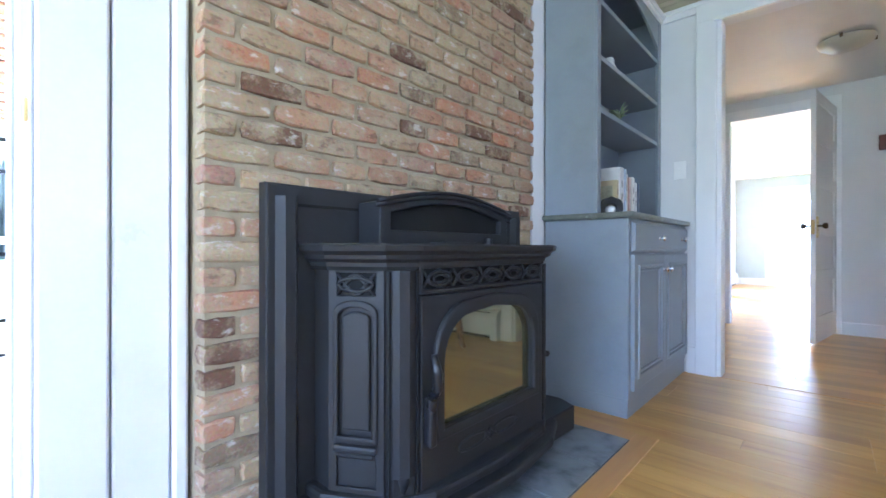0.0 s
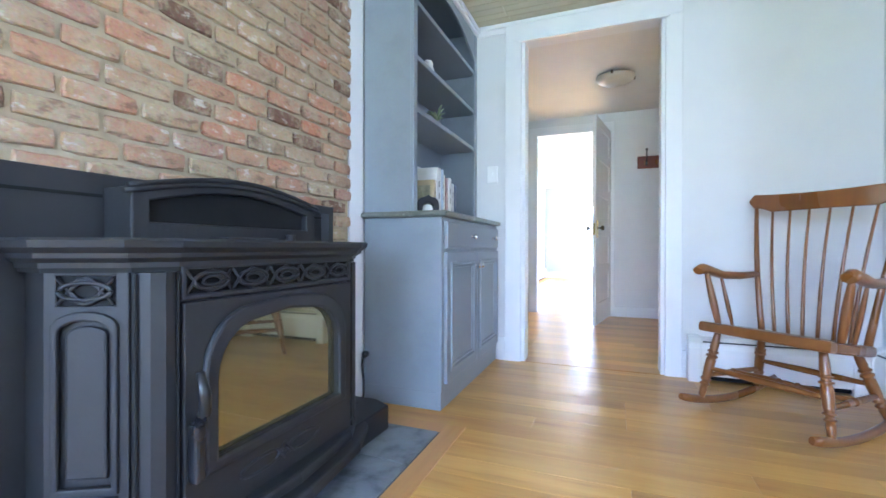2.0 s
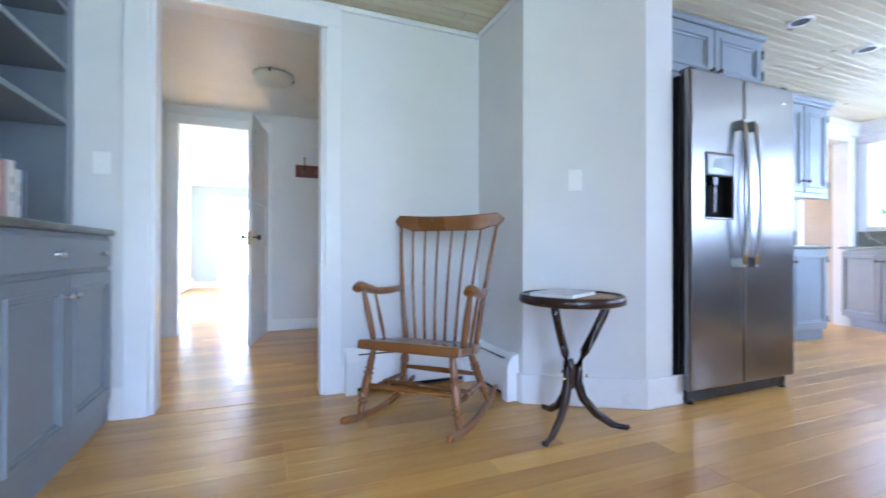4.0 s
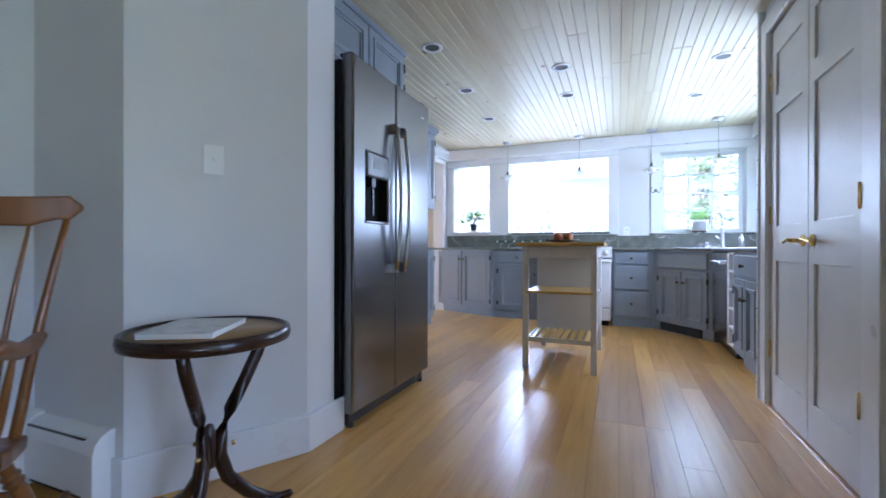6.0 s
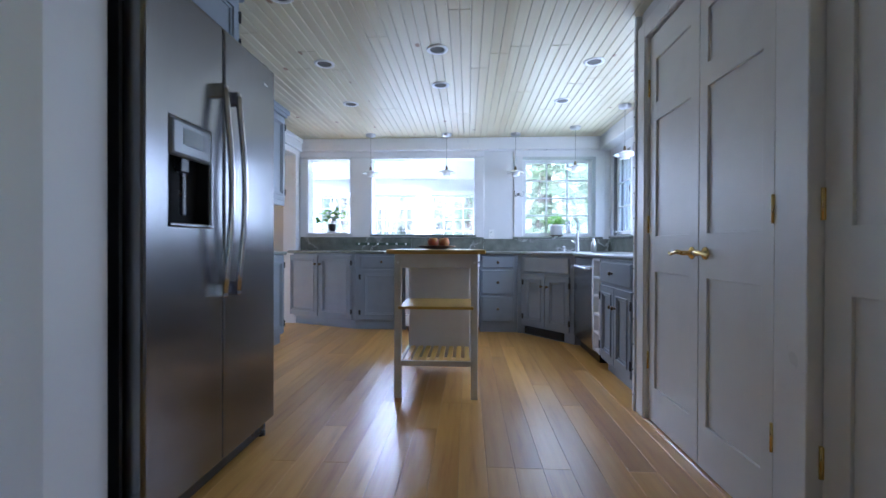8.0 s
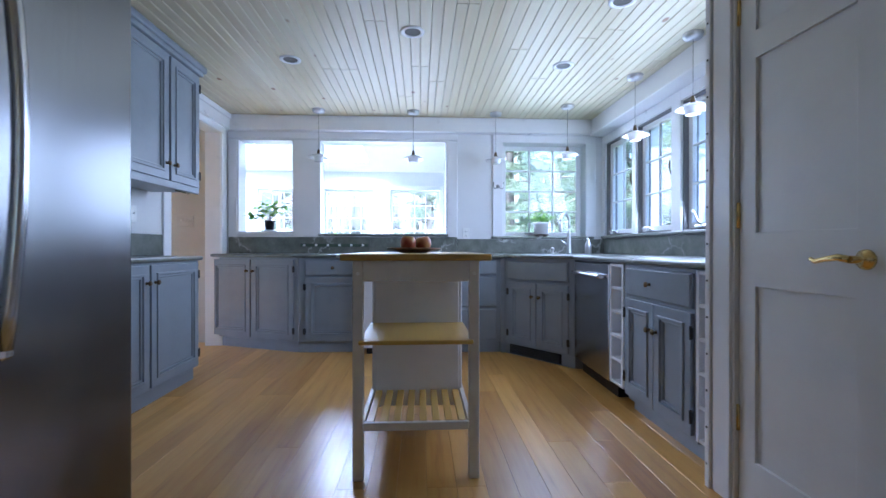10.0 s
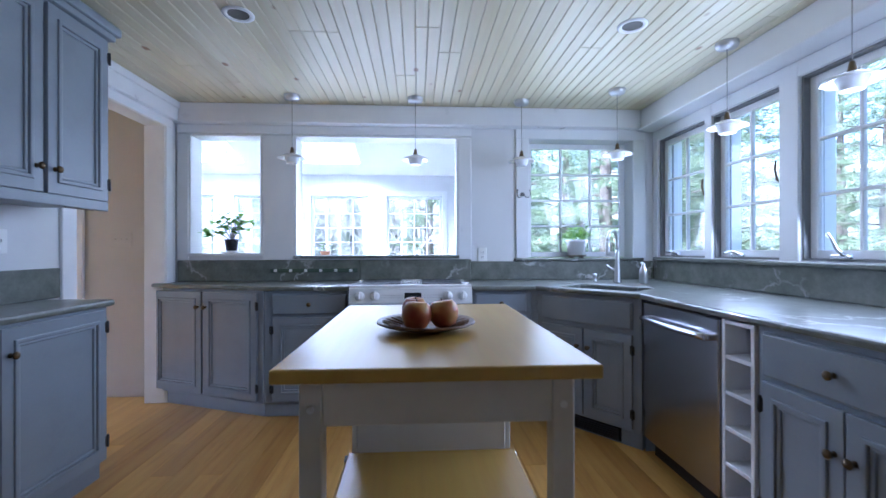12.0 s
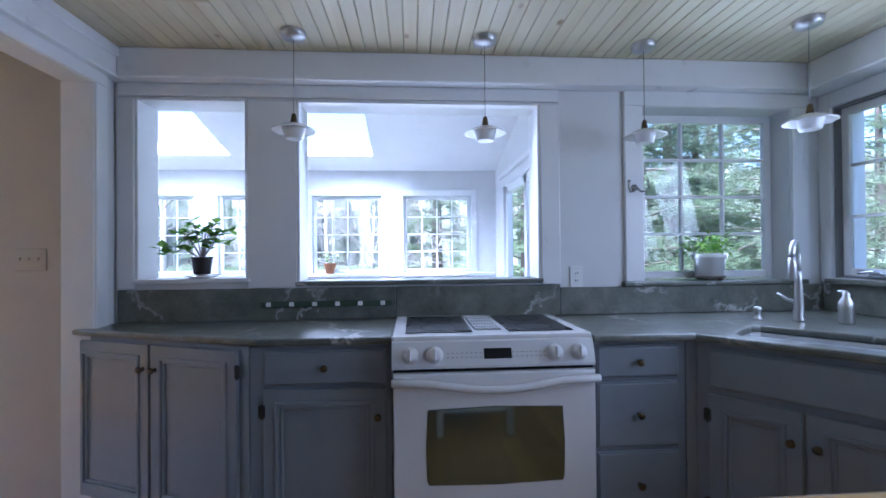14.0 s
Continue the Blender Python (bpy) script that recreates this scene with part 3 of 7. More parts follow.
def heater(name, m, length, label):
    """A baseboard convector: back, rounded hood, damper slot and end caps."""
    h = thing(name, m, label, "heater", "baseboard heaters")
    bm = bmesh.new()
    prof = [(0, 0.04), (-0.07, 0.04), (-0.07, 0.2), (-0.062, 0.228), (-0.045, 0.25), (-0.02, 0.262), (0, 0.265)]
    t = bmesh.new()
    a = [t.verts.new((0.03, y, z)) for y, z in prof]
    b = [t.verts.new((length - 0.03, y, z)) for y, z in prof]
    for i in range(len(prof) - 1):
        t.faces.new((a[i], a[i + 1], b[i + 1], b[i]))
    t.faces.new((a[0], b[0], b[-1], a[-1]))
    t.faces.new(a)
    t.faces.new(b[::-1])
    bmesh.ops.recalc_face_normals(t, faces=t.faces[:])
    join(bm, t)
    part("cover", bm, PLASTIC, h)
    for x in (0.0, length - 0.07):
        bm = bmesh.new()
        plate(bm, [(0, 0), (0.078, 0), (0.078, 0.2), (0.068, 0.235), (0.048, 0.26), (0.02, 0.274), (0, 0.276)], -0.0, 0.07, 0.004, m=Matrix.Rotation(radians(-90), 4, "Z"))
        part("end_cap", bm, PLASTIC, h, m=Matrix.Translation((x, 0, 0)))
    part("damper_slot", one((0.08, length - 0.08, -0.062, -0.03, 0.238, 0.2455)), BLACK, h, "dark damper slot", Matrix.Rotation(radians(-0.0), 4, "X"))
    part("louver", one((0.08, length - 0.08, -0.058, -0.048, 0.243, 0.2485)), PLASTIC, h)
    part("fin_row", one((0.06, length - 0.06, -0.05, -0.01, 0.012, 0.04)), SOOT, h, "dark fins under the cover")
    return h


heater("baseboard_heater", pose(1.01, 3.388, 0), 0.86, "long white metal baseboard heater behind the rocking chair")
heater("baseboard_heater", pose(1.948, 3.375, 0, 0, 0, -90), 0.52, "short white metal baseboard heater in the wall recess")


def switch_plate(m, gangs=1, kind="toggle", label="white plastic light switch plate on the wall"):
    s = thing("switch_plate", m, label, "switch")
    w = 0.075 + 0.046 * (gangs - 1)
    bm = bmesh.new()
    box(bm, (-w / 2, -0.007, -0.06), (w / 2, 0, 0.06), 0.003, seg=2)
    part("plate", bm, PLASTIC, s)
    for g in range(gangs):
        x = (g - (gangs - 1) / 2) * 0.046
        if kind == "toggle":
            part("toggle", one((x - 0.005, x + 0.005, -0.02, -0.006, -0.004, 0.012), bev=0.002), PLASTIC, s)
        elif kind == "dial":
            bm = bmesh.new()
            lathe(bm, [(0.019, 0), (0.017, 0.016), (0.002, 0.017)], 16, Matrix.Translation((x, -0.006, 0)) @ RX90)
            part("dial", bm, PLASTIC, s)
        else:
            for z in (-0.022, 0.022):
                bm = one((x - 0.016, x + 0.016, -0.0085, -0.006, z - 0.014, z + 0.014), bev=0.002)
                part("socket", bm, PLASTIC, s)
                part("slots", one((x - 0.008, x - 0.005, -0.0095, -0.008, z - 0.006, z + 0.006), (x + 0.005, x + 0.008, -0.0095, -0.008, z - 0.006, z + 0.006)), BLACK, s)
    return s


switch_plate(pose(-0.236, 3.39, 1.34), 1, "toggle")
switch_plate(pose(2.204, 2.6675, 1.295, 0, 0, -30.2), 1, "toggle", "white plastic light switch plate on the angled wall")


# ---- stove ----
def stove():
    s = thing("pellet_stove", pose(-0.6, 1.35, 0, 0, 0, 90), "charcoal cast-iron pellet stove insert with glass door", "stove")
    # surround
    bm = bmesh.new()
    plate(bm, rect(-0.635, 0.61, 0.0, 0.99), -0.008, 0.038, 0.006)
    part("surround", bm, IRON, s)
    for x0, x1 in ((-0.612, -0.545), (0.52, 0.587)):
        bm = bmesh.new()
        mid = (x0 + x1) / 2
        prism(bm, [(x0, -0.006), (x0 + 0.018, -0.034), (x1 - 0.018, -0.034), (x1, -0.006)], 0.0, 0.955)
        part("surround_stile", bm, IRON, s)
    # Black strips draw a groove's shade on the flat surround.
    for x0, x1 in ((-0.543, -0.34), (0.36, 0.518)):
        part("surround_shade_line", one((x0, x1, -0.0105, -0.006, 0.93, 0.938)), SOOT, s)
    # arched hood
    bm = bmesh.new()
    out = [(-0.335, 0.82)] + [(0.345, 0.82)] + [(0.345 - 0.68 * i / 12, 0.955 + 0.05 * math.sin(math.pi * i / 12)) for i in range(13)]
    inn = [(-0.29, 0.872)] + [(0.3, 0.872)] + [(0.3 - 0.59 * i / 12, 0.925 + 0.044 * math.sin(math.pi * i / 12)) for i in range(13)]
    plate(bm, out, -0.11, 0.0, 0.005, [inn])
    for k, dz in ((0.352, 0.006), (0.362, -0.008)):
        tube(bm, [(k - 2 * k * i / 14 + 0.005, -0.113, 0.95 + dz + 0.05 * math.sin(math.pi * i / 14)) for i in range(15)], 0.008, 6)
    part("hood", bm, IRON, s)
    # Closed black plate in the hood mouth stands for its dark void.
    bm = bmesh.new()
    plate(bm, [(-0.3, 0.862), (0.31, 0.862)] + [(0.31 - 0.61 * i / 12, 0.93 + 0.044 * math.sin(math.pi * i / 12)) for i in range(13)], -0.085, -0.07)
    part("hood_shade_plate", bm, SOOT, s, "black plate for the shaded void under the hood")
    # body
    plan = [(-0.49, 0.0), (-0.49, -0.075), (-0.405, -0.225), (-0.335, -0.262), (0.335, -0.262), (0.405, -0.225), (0.49, -0.075), (0.49, 0.0)]

    def grow(k):
        return [(x + math.copysign(k, x) * (1 if abs(x) > 0.36 else 0.45), y - (k if y < -0.01 else 0)) for x, y in plan]
    bm = bmesh.new()
    prism(bm, plan, 0.1, 0.775, 0.004)
    part("body", bm, IRON, s)
    # Solid black band drawn as the shade below the cornice.
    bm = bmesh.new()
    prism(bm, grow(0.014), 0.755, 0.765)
    part("cornice_shade_band", bm, SOOT, s, "black band for the shaded gap under the cornice")
    bm = bmesh.new()
    rings = []
    for k, z in ((0.018, 0.765), (0.02, 0.776), (0.034, 0.786), (0.036, 0.796), (0.05, 0.808), (0.053, 0.822), (0.049, 0.828)):
        rings.append([bm.verts.new((x, y, z)) for x, y in grow(k)])
    for lo, hi in zip(rings, rings[1:]):
        for i in range(len(lo)):
            j = (i + 1) % len(lo)
            bm.faces.new((lo[i], lo[j], hi[j], hi[i]))
    bm.faces.new(rings[0][::-1])
    bm.faces.new(rings[-1])
    bmesh.ops.recalc_face_normals(bm, faces=bm.faces[:])
    part("cornice", bm, IRON, s, "stepped cast cornice")
    # pilasters
    for sx in (-1, 1):
        bm = bmesh.new()
        mid = Vector((sx * 0.37, -0.246, 0))
        ang = math.degrees(math.atan2(-0.037 * sx * sx, 0.07)) * (1 if sx < 0 else -1)
        prism(bm, [(-0.036, 0.02), (-0.036, -0.012), (-0.014, -0.026), (0.014, -0.026), (0.036, -0.012), (0.036, 0.02)], 0.2, 0.754)
        box(bm, (-0.036, -0.016, 0.13), (0.036, 0.02, 0.205), 0.008, seg=2)
        lathe(bm, [(0.004, 0), (0.02, 0.04), (0.014, 0.075)], 4, Matrix.Translation((0, -0.012, 0.15)) @ Matrix.Rotation(radians(45), 4, "Z"))
        part("pilaster", bm, IRON, s, m=Matrix.Translation(mid) @ Matrix.Rotation(radians(ang), 4, "Z"))
        # Black bars beside the pilaster paint in the shade of its joints.
        for ex in (-0.0385, 0.0385):
            part("joint_shade_bar", one((ex - 0.002, ex + 0.002, -0.019, 0.018, 0.13, 0.752)), SOOT, s, "narrow black bar for the shaded joint", Matrix.Translation(mid) @ Matrix.Rotation(radians(ang), 4, "Z"))
    # side facets with arched panels and pierced grilles
    for sx in (-1, 1):
        if sx < 0:
            m = Matrix.Translation((-0.49, -0.075, 0)) @ Matrix.Rotation(math.atan2(-0.15, 0.085), 4, "Z")
        else:
            m = Matrix.Translation((0.405, -0.225, 0)) @ Matrix.Rotation(math.atan2(0.15, 0.085), 4, "Z")
        bm = bmesh.new()
        plate(bm, rect(0.004, 0.168, 0.12, 0.76), -0.01, 0.0, 0.003, [arched(0.03, 0.142, 0.3, 0.66, 0.03), rect(0.03, 0.142, 0.685, 0.748), rect(0.03, 0.142, 0.165, 0.245)])
        plate(bm, arched(0.022, 0.15, 0.29, 0.674, 0.034), -0.02, -0.008, 0.004, [arched(0.036, 0.136, 0.306, 0.655, 0.028)])
        plate(bm, arched(0.046, 0.126, 0.32, 0.643, 0.02), -0.012, -0.001, 0.006)
        box(bm, (0.022, -0.026, 0.262), (0.15, -0.004, 0.284), 0.008, seg=2)
        box(bm, (0.03, -0.018, 0.245), (0.142, -0.004, 0.262), 0.006)
        p = part("side_panel", bm, IRON, s, m=m)
        # Black sheet behind the scrolls, in place of the shaded hollow.
        part("grille_shade_sheet", one((0.03, 0.142, -0.004, -0.002, 0.685, 0.748)), SOOT, p)
        bm = bmesh.new()
        ring(bm, 0.086, 0.716, 0.05, 0.018, -0.014, 0.005)
        ring(bm, 0.086, 0.716, 0.028, 0.027, -0.011, 0.004)
        for a in (-1, 1):
            tube(bm, [(0.032, -0.01, 0.716 - a * 0.028), (0.06, -0.011, 0.716 + a * 0.004), (0.086, -0.012, 0.716 + a * 0.028), (0.112, -0.011, 0.716 + a * 0.004), (0.14, -0.01, 0.716 - a * 0.028)], 0.004, 6)
        part("side_grille", bm, IRON, p)
    # front grille
    bm = bmesh.new()
    plate(bm, rect(-0.335, 0.335, 0.688, 0.768), -0.28, -0.26, 0.003, [rect(-0.322, 0.322, 0.7, 0.758)])
    g = part("front_grille", bm, IRON, s)
    # Same black sheet as shade behind the front scrollwork.
    part("grille_shade_sheet", one((-0.322, 0.322, -0.265, -0.263, 0.7, 0.758)), SOOT, g)
    bm = bmesh.new()
    for k in range(5):
        cx = -0.258 + 0.129 * k
        ring(bm, cx, 0.729, 0.048, 0.02, -0.282, 0.005)
        ring(bm, cx, 0.729, 0.026, 0.011, -0.282, 0.004)
        for a in (-1, 1):
            tube(bm, [(cx - 0.064, -0.274, 0.729 - a * 0.027), (cx - 0.035, -0.276, 0.729 + a * 0.008), (cx, -0.277, 0.729 + a * 0.027), (cx + 0.035, -0.276, 0.729 + a * 0.008), (cx + 0.064, -0.274, 0.729 - a * 0.027)], 0.0042, 6)
    part("scrollwork", bm, IRON, g)
    # door
    bm = bmesh.new()
    plate(bm, rect(-0.332, 0.332, 0.145, 0.682), -0.282, -0.258, 0.004, [soft_arch(-0.255, 0.245, 0.3, 0.62, 0.13)])
    plate(bm, soft_arch(-0.29, 0.28, 0.27, 0.66, 0.15), -0.3, -0.28, 0.008, [soft_arch(-0.252, 0.242, 0.302, 0.618, 0.128)])
    d = part("stove_door", bm, IRON, s)
    bm = bmesh.new()
    plate(bm, soft_arch(-0.256, 0.246, 0.299, 0.622, 0.13), -0.272, -0.266)
    part("glass", bm, STOVE_GLASS, d, "smoky amber reflective glass")
    bm = bmesh.new()
    for cx in (-0.1, 0.07):
        ring(bm, cx, 0.215, 0.075, 0.02, -0.283, 0.005)
    tube(bm, [(-0.05, -0.283, 0.2), (-0.015, -0.285, 0.235), (0.02, -0.283, 0.2)], 0.005, 6)
    tube(bm, [(-0.05, -0.283, 0.232), (-0.015, -0.285, 0.195), (0.02, -0.283, 0.232)], 0.005, 6)
    part("ornament", bm, IRON, d)
    bm = bmesh.new()
    box(bm, (-0.325, -0.312, 0.27), (-0.296, -0.282, 0.41), 0.008, seg=2)
    tube(bm, [(-0.312, -0.3, 0.4), (-0.318, -0.33, 0.44), (-0.322, -0.336, 0.48), (-0.325, -0.322, 0.53)], [0.012, 0.014, 0.013, 0.008], 8)
    part("door_handle", bm, BLACK, d, "black coiled door handle")
    # base and ash lip
    bm = bmesh.new()
    prism(bm, [(-0.56, 0.0), (-0.56, -0.09), (-0.44, -0.28), (-0.3, -0.345), (0, -0.375), (0.3, -0.345), (0.46, -0.28), (0.56, -0.09), (0.56, 0.0)], 0.075, 0.115, 0.01)
    prism(bm, [(-0.52, 0.0), (-0.52, -0.08), (-0.42, -0.25), (-0.3, -0.31), (0, -0.335), (0.3, -0.31), (0.42, -0.25), (0.52, -0.08), (0.52, 0.0)], 0.11, 0.15, 0.012)
    part("ash_lip", bm, IRON, s)
    bm = bmesh.new()
    prism(bm, [(-0.58, 0.0), (-0.58, -0.1), (-0.45, -0.26), (0.48, -0.26), (0.65, -0.265), (0.7, -0.18), (0.7, 0.0)], 0.012, 0.118, 0.006)
    part("plinth", bm, BLACK, s, "black stepped plinth")
    bm = bmesh.new()
    tube(bm, [(0.485, -0.12, 0.4), (0.52, -0.13, 0.4)], 0.007, 8)
    lathe(bm, [(0.0, -0.014), (0.012, -0.008), (0.014, 0.002), (0.0, 0.014)], 10, Matrix.Translation((0.525, -0.13, 0.4)), False)
    part("damper_knob", bm, BLACK, s, "small black round knob")
    bm = bmesh.new()
    box(bm, (-0.12, -0.18, 0.826), (0.08, -0.06, 0.838), 0.004)
    lathe(bm, [(0.02, 0), (0.014, 0.02), (0.02, 0.026), (0.0, 0.03)], 12, Matrix.Translation((0.2, -0.12, 0.826)), False)
    part("hopper_lid", bm, IRON, s)


stove()

bm = bmesh.new()
tube(bm, [(-0.625, 2.262, 0.245), (-0.625, 2.25, 0.2), (-0.622, 2.262, 0.12), (-0.615, 2.25, 0.05), (-0.6, 2.2, 0.014)], 0.006, 6)
cord = thing("power_cord", pose(0, 0, 0), "black power cord hanging from a wall outlet", "cord")
part("cable", bm, BLACK, cord)
bm = bmesh.new()
lathe(bm, [(0.016, 0), (0.018, 0.02), (0.008, 0.035)], 10, Matrix.Translation((-0.625, 2.297, 0.25)) @ RX90)
part("plug", bm, BLACK, cord)


# ---- cabinets ----
def knob_mesh(long=0.028):
    bm = bmesh.new()
    lathe(bm, [(0.011, 0.0), (0.009, 0.004), (0.006, 0.012), (0.008, long - 0.014), (0.0155, long - 0.008), (0.0165, long - 0.002), (0.009, long + 0.005), (0.001, long + 0.006)], 12, RX90)
    return bm


def cab_front(cab, kind, x0, x1, z0, z1, mat, knobs, hinge="", knob_mat=None):
    """A door or drawer front with a stepped, recessed panel; knobs at (x, z); hinge l or r."""
    bm = bmesh.new()
    w = 0.055 if kind == "door" else 0.0
    if kind == "door":
        plate(bm, rect(x0, x1, z0, z1), -0.019, 0.0, 0.003, [rect(x0 + w, x1 - w, z0 + w, z1 - w)])
    else:
        box(bm, (x0, -0.012, z0), (x1, 0.0, z1), 0.003)
        box(bm, (x0 + 0.006, -0.021, z0 + 0.006), (x1 - 0.006, -0.01, z1 - 0.006), 0.008, seg=2)
    f = part(kind, bm, mat, cab)
    if kind == "door":
        bm = bmesh.new()
        plate(bm, rect(x0 + w - 0.004, x1 - w + 0.004, z0 + w - 0.004, z1 - w + 0.004), -0.027, -0.004, 0.004, [rect(x0 + w + 0.014, x1 - w - 0.014, z0 + w + 0.014, z1 - w - 0.014)])
        part("moulding", bm, mat, f)
        bm = bmesh.new()
        plate(bm, rect(x0 + w + 0.0145, x1 - w - 0.0145, z0 + w + 0.0145, z1 - w - 0.0145), -0.018, -0.003, 0.005, [rect(x0 + w + 0.03, x1 - w - 0.03, z0 + w + 0.03, z1 - w - 0.03)])
        part("moulding", bm, mat, f)
        part("panel", one((x0 + w - 0.002, x1 - w + 0.002, -0.008, -0.001, z0 + w - 0.002, z1 - w + 0.002)), mat, f)
    for kx, kz in knobs:
        part("knob", knob_mesh(), knob_mat or OLDBRASS, f, "dark brass knob" if knob_mat is None else "polished nickel knob", Matrix.Translation((kx, -0.02, kz)))
    if hinge:
        hx = x0 - 0.004 if hinge == "l" else x1 + 0.004
        for hz in (z0 + 0.09, z1 - 0.09):
            bm = bmesh.new()
            tube(bm, [(hx, -0.021, hz - 0.032), (hx, -0.021, hz + 0.032)], 0.0065, 8)
            box(bm, (hx - 0.014, -0.0205, hz - 0.026), (hx + 0.014, -0.0185, hz + 0.026))
            part("hinge", bm, BLACK, f, "black butt hinge")
    return f


def base_cabinet(m, w, d, fronts, label, h=0.915, toe=0.1, group="kitchen base cabinets", mat=None, toe_in=0.035, knob_mat=None, z_gap=None):
    """A painted base unit with a plinth; fronts: (kind, x0, x1, z0, z1, knobs, hinge)."""
    mat = mat or BLUE
    c = thing("base_cabinet", m, label, "cabinet", group)
    bm = bmesh.new()
    box(bm, (0.0, 0.0, toe), (w, d, h), 0.003)
    part("carcass", bm, mat, c)
    bm = bmesh.new()
    box(bm, (0.002, toe_in, 0.0), (w - 0.002, d, toe + 0.002), 0.003)
    part("plinth", bm, mat, c)
    for kind, x0, x1, z0, z1, knobs, hinge in fronts:
        cab_front(c, kind, x0, x1, z0, z1, mat, knobs, hinge, knob_mat)
    return c


def builtin():
    w = 1.082
    fr = [("drawer", 0.03, w - 0.03, 0.8, 0.945, [(0.43, 0.872), (0.9, 0.872)], ""),
          ("door", 0.03, 0.538, 0.13, 0.785, [(0.505, 0.7)], ""), ("door", 0.544, w - 0.03, 0.13, 0.785, [(0.577, 0.7)], "")]
    c = base_cabinet(pose(-0.203, 2.3, 0, 0, 0, 90), w, 0.44, fr, "blue-grey painted cabinet with drawer and panelled doors", 0.962, 0.09, "built-in bookcase", toe_in=0.004, knob_mat=CHROME)
    c.name = "storage_cabinet"
    bm = bmesh.new()
    prism(bm, [(-0.645, 2.27), (-0.17, 2.27), (-0.17, 3.362), (-0.645, 3.362)], 0.962, 0.992, 0.01)
    tagged(obj("stone_top", bm, MARBLE), "greenish marble slab on the bookcase cabinet", "countertop")
    u = thing("bookcase", pose(-0.372, 2.3, 0.992, 0, 0, 90), "blue-grey painted open bookcase with arched top", "bookcase", "built-in bookcase")
    d, top = 0.272, 1.4
    for x0, x1 in ((0.0, 0.02), (w - 0.02, w)):
        part("side_panel", one((x0, x1, 0.0, d, 0, top), bev=0.002), BLUE, u)
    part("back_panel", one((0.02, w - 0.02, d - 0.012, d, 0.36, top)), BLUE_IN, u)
    part("back_panel", one((0.02, w - 0.02, d - 0.012, d, 0, 0.358)), TRIM, u, "white lower back panel")
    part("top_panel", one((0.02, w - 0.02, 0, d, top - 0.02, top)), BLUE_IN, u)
    for x0, x1 in ((-0.002, 0.045), (w - 0.055, w + 0.002)):
        part("face_stile", one((x0, x1, -0.018, 0.002, 0, top), bev=0.003), BLUE, u)
    for z in (0.53, 0.8, 1.085):
        part("shelf", one((0.02, w - 0.02, -0.012, d - 0.012, z - 0.012, z + 0.014), bev=0.002), BLUE, u)
    bm = bmesh.new()
    k = 14
    pts = [(0.045, top), (0.045, top - 0.22)] + [(0.045 + (w - 0.1) * i / k, top - 0.22 + 0.13 * math.sin(math.pi * i / k)) for i in range(1, k)] + [(w - 0.055, top - 0.22), (w - 0.055, top)]
    plate(bm, pts[::-1], -0.016, 0.0, 0.002)
    part("arched_valance", bm, BLUE, u)
    bm = bmesh.new()
    box(bm, (-0.01, -0.035, top - 0.04), (w + 0.002, 0.0, top), 0.008, seg=2)
    box(bm, (-0.01, -0.05, top - 0.018), (w + 0.002, 0.0, top + 0.01), 0.006)
    part("crown", bm, TRIM, u, "white crown strip")


builtin()


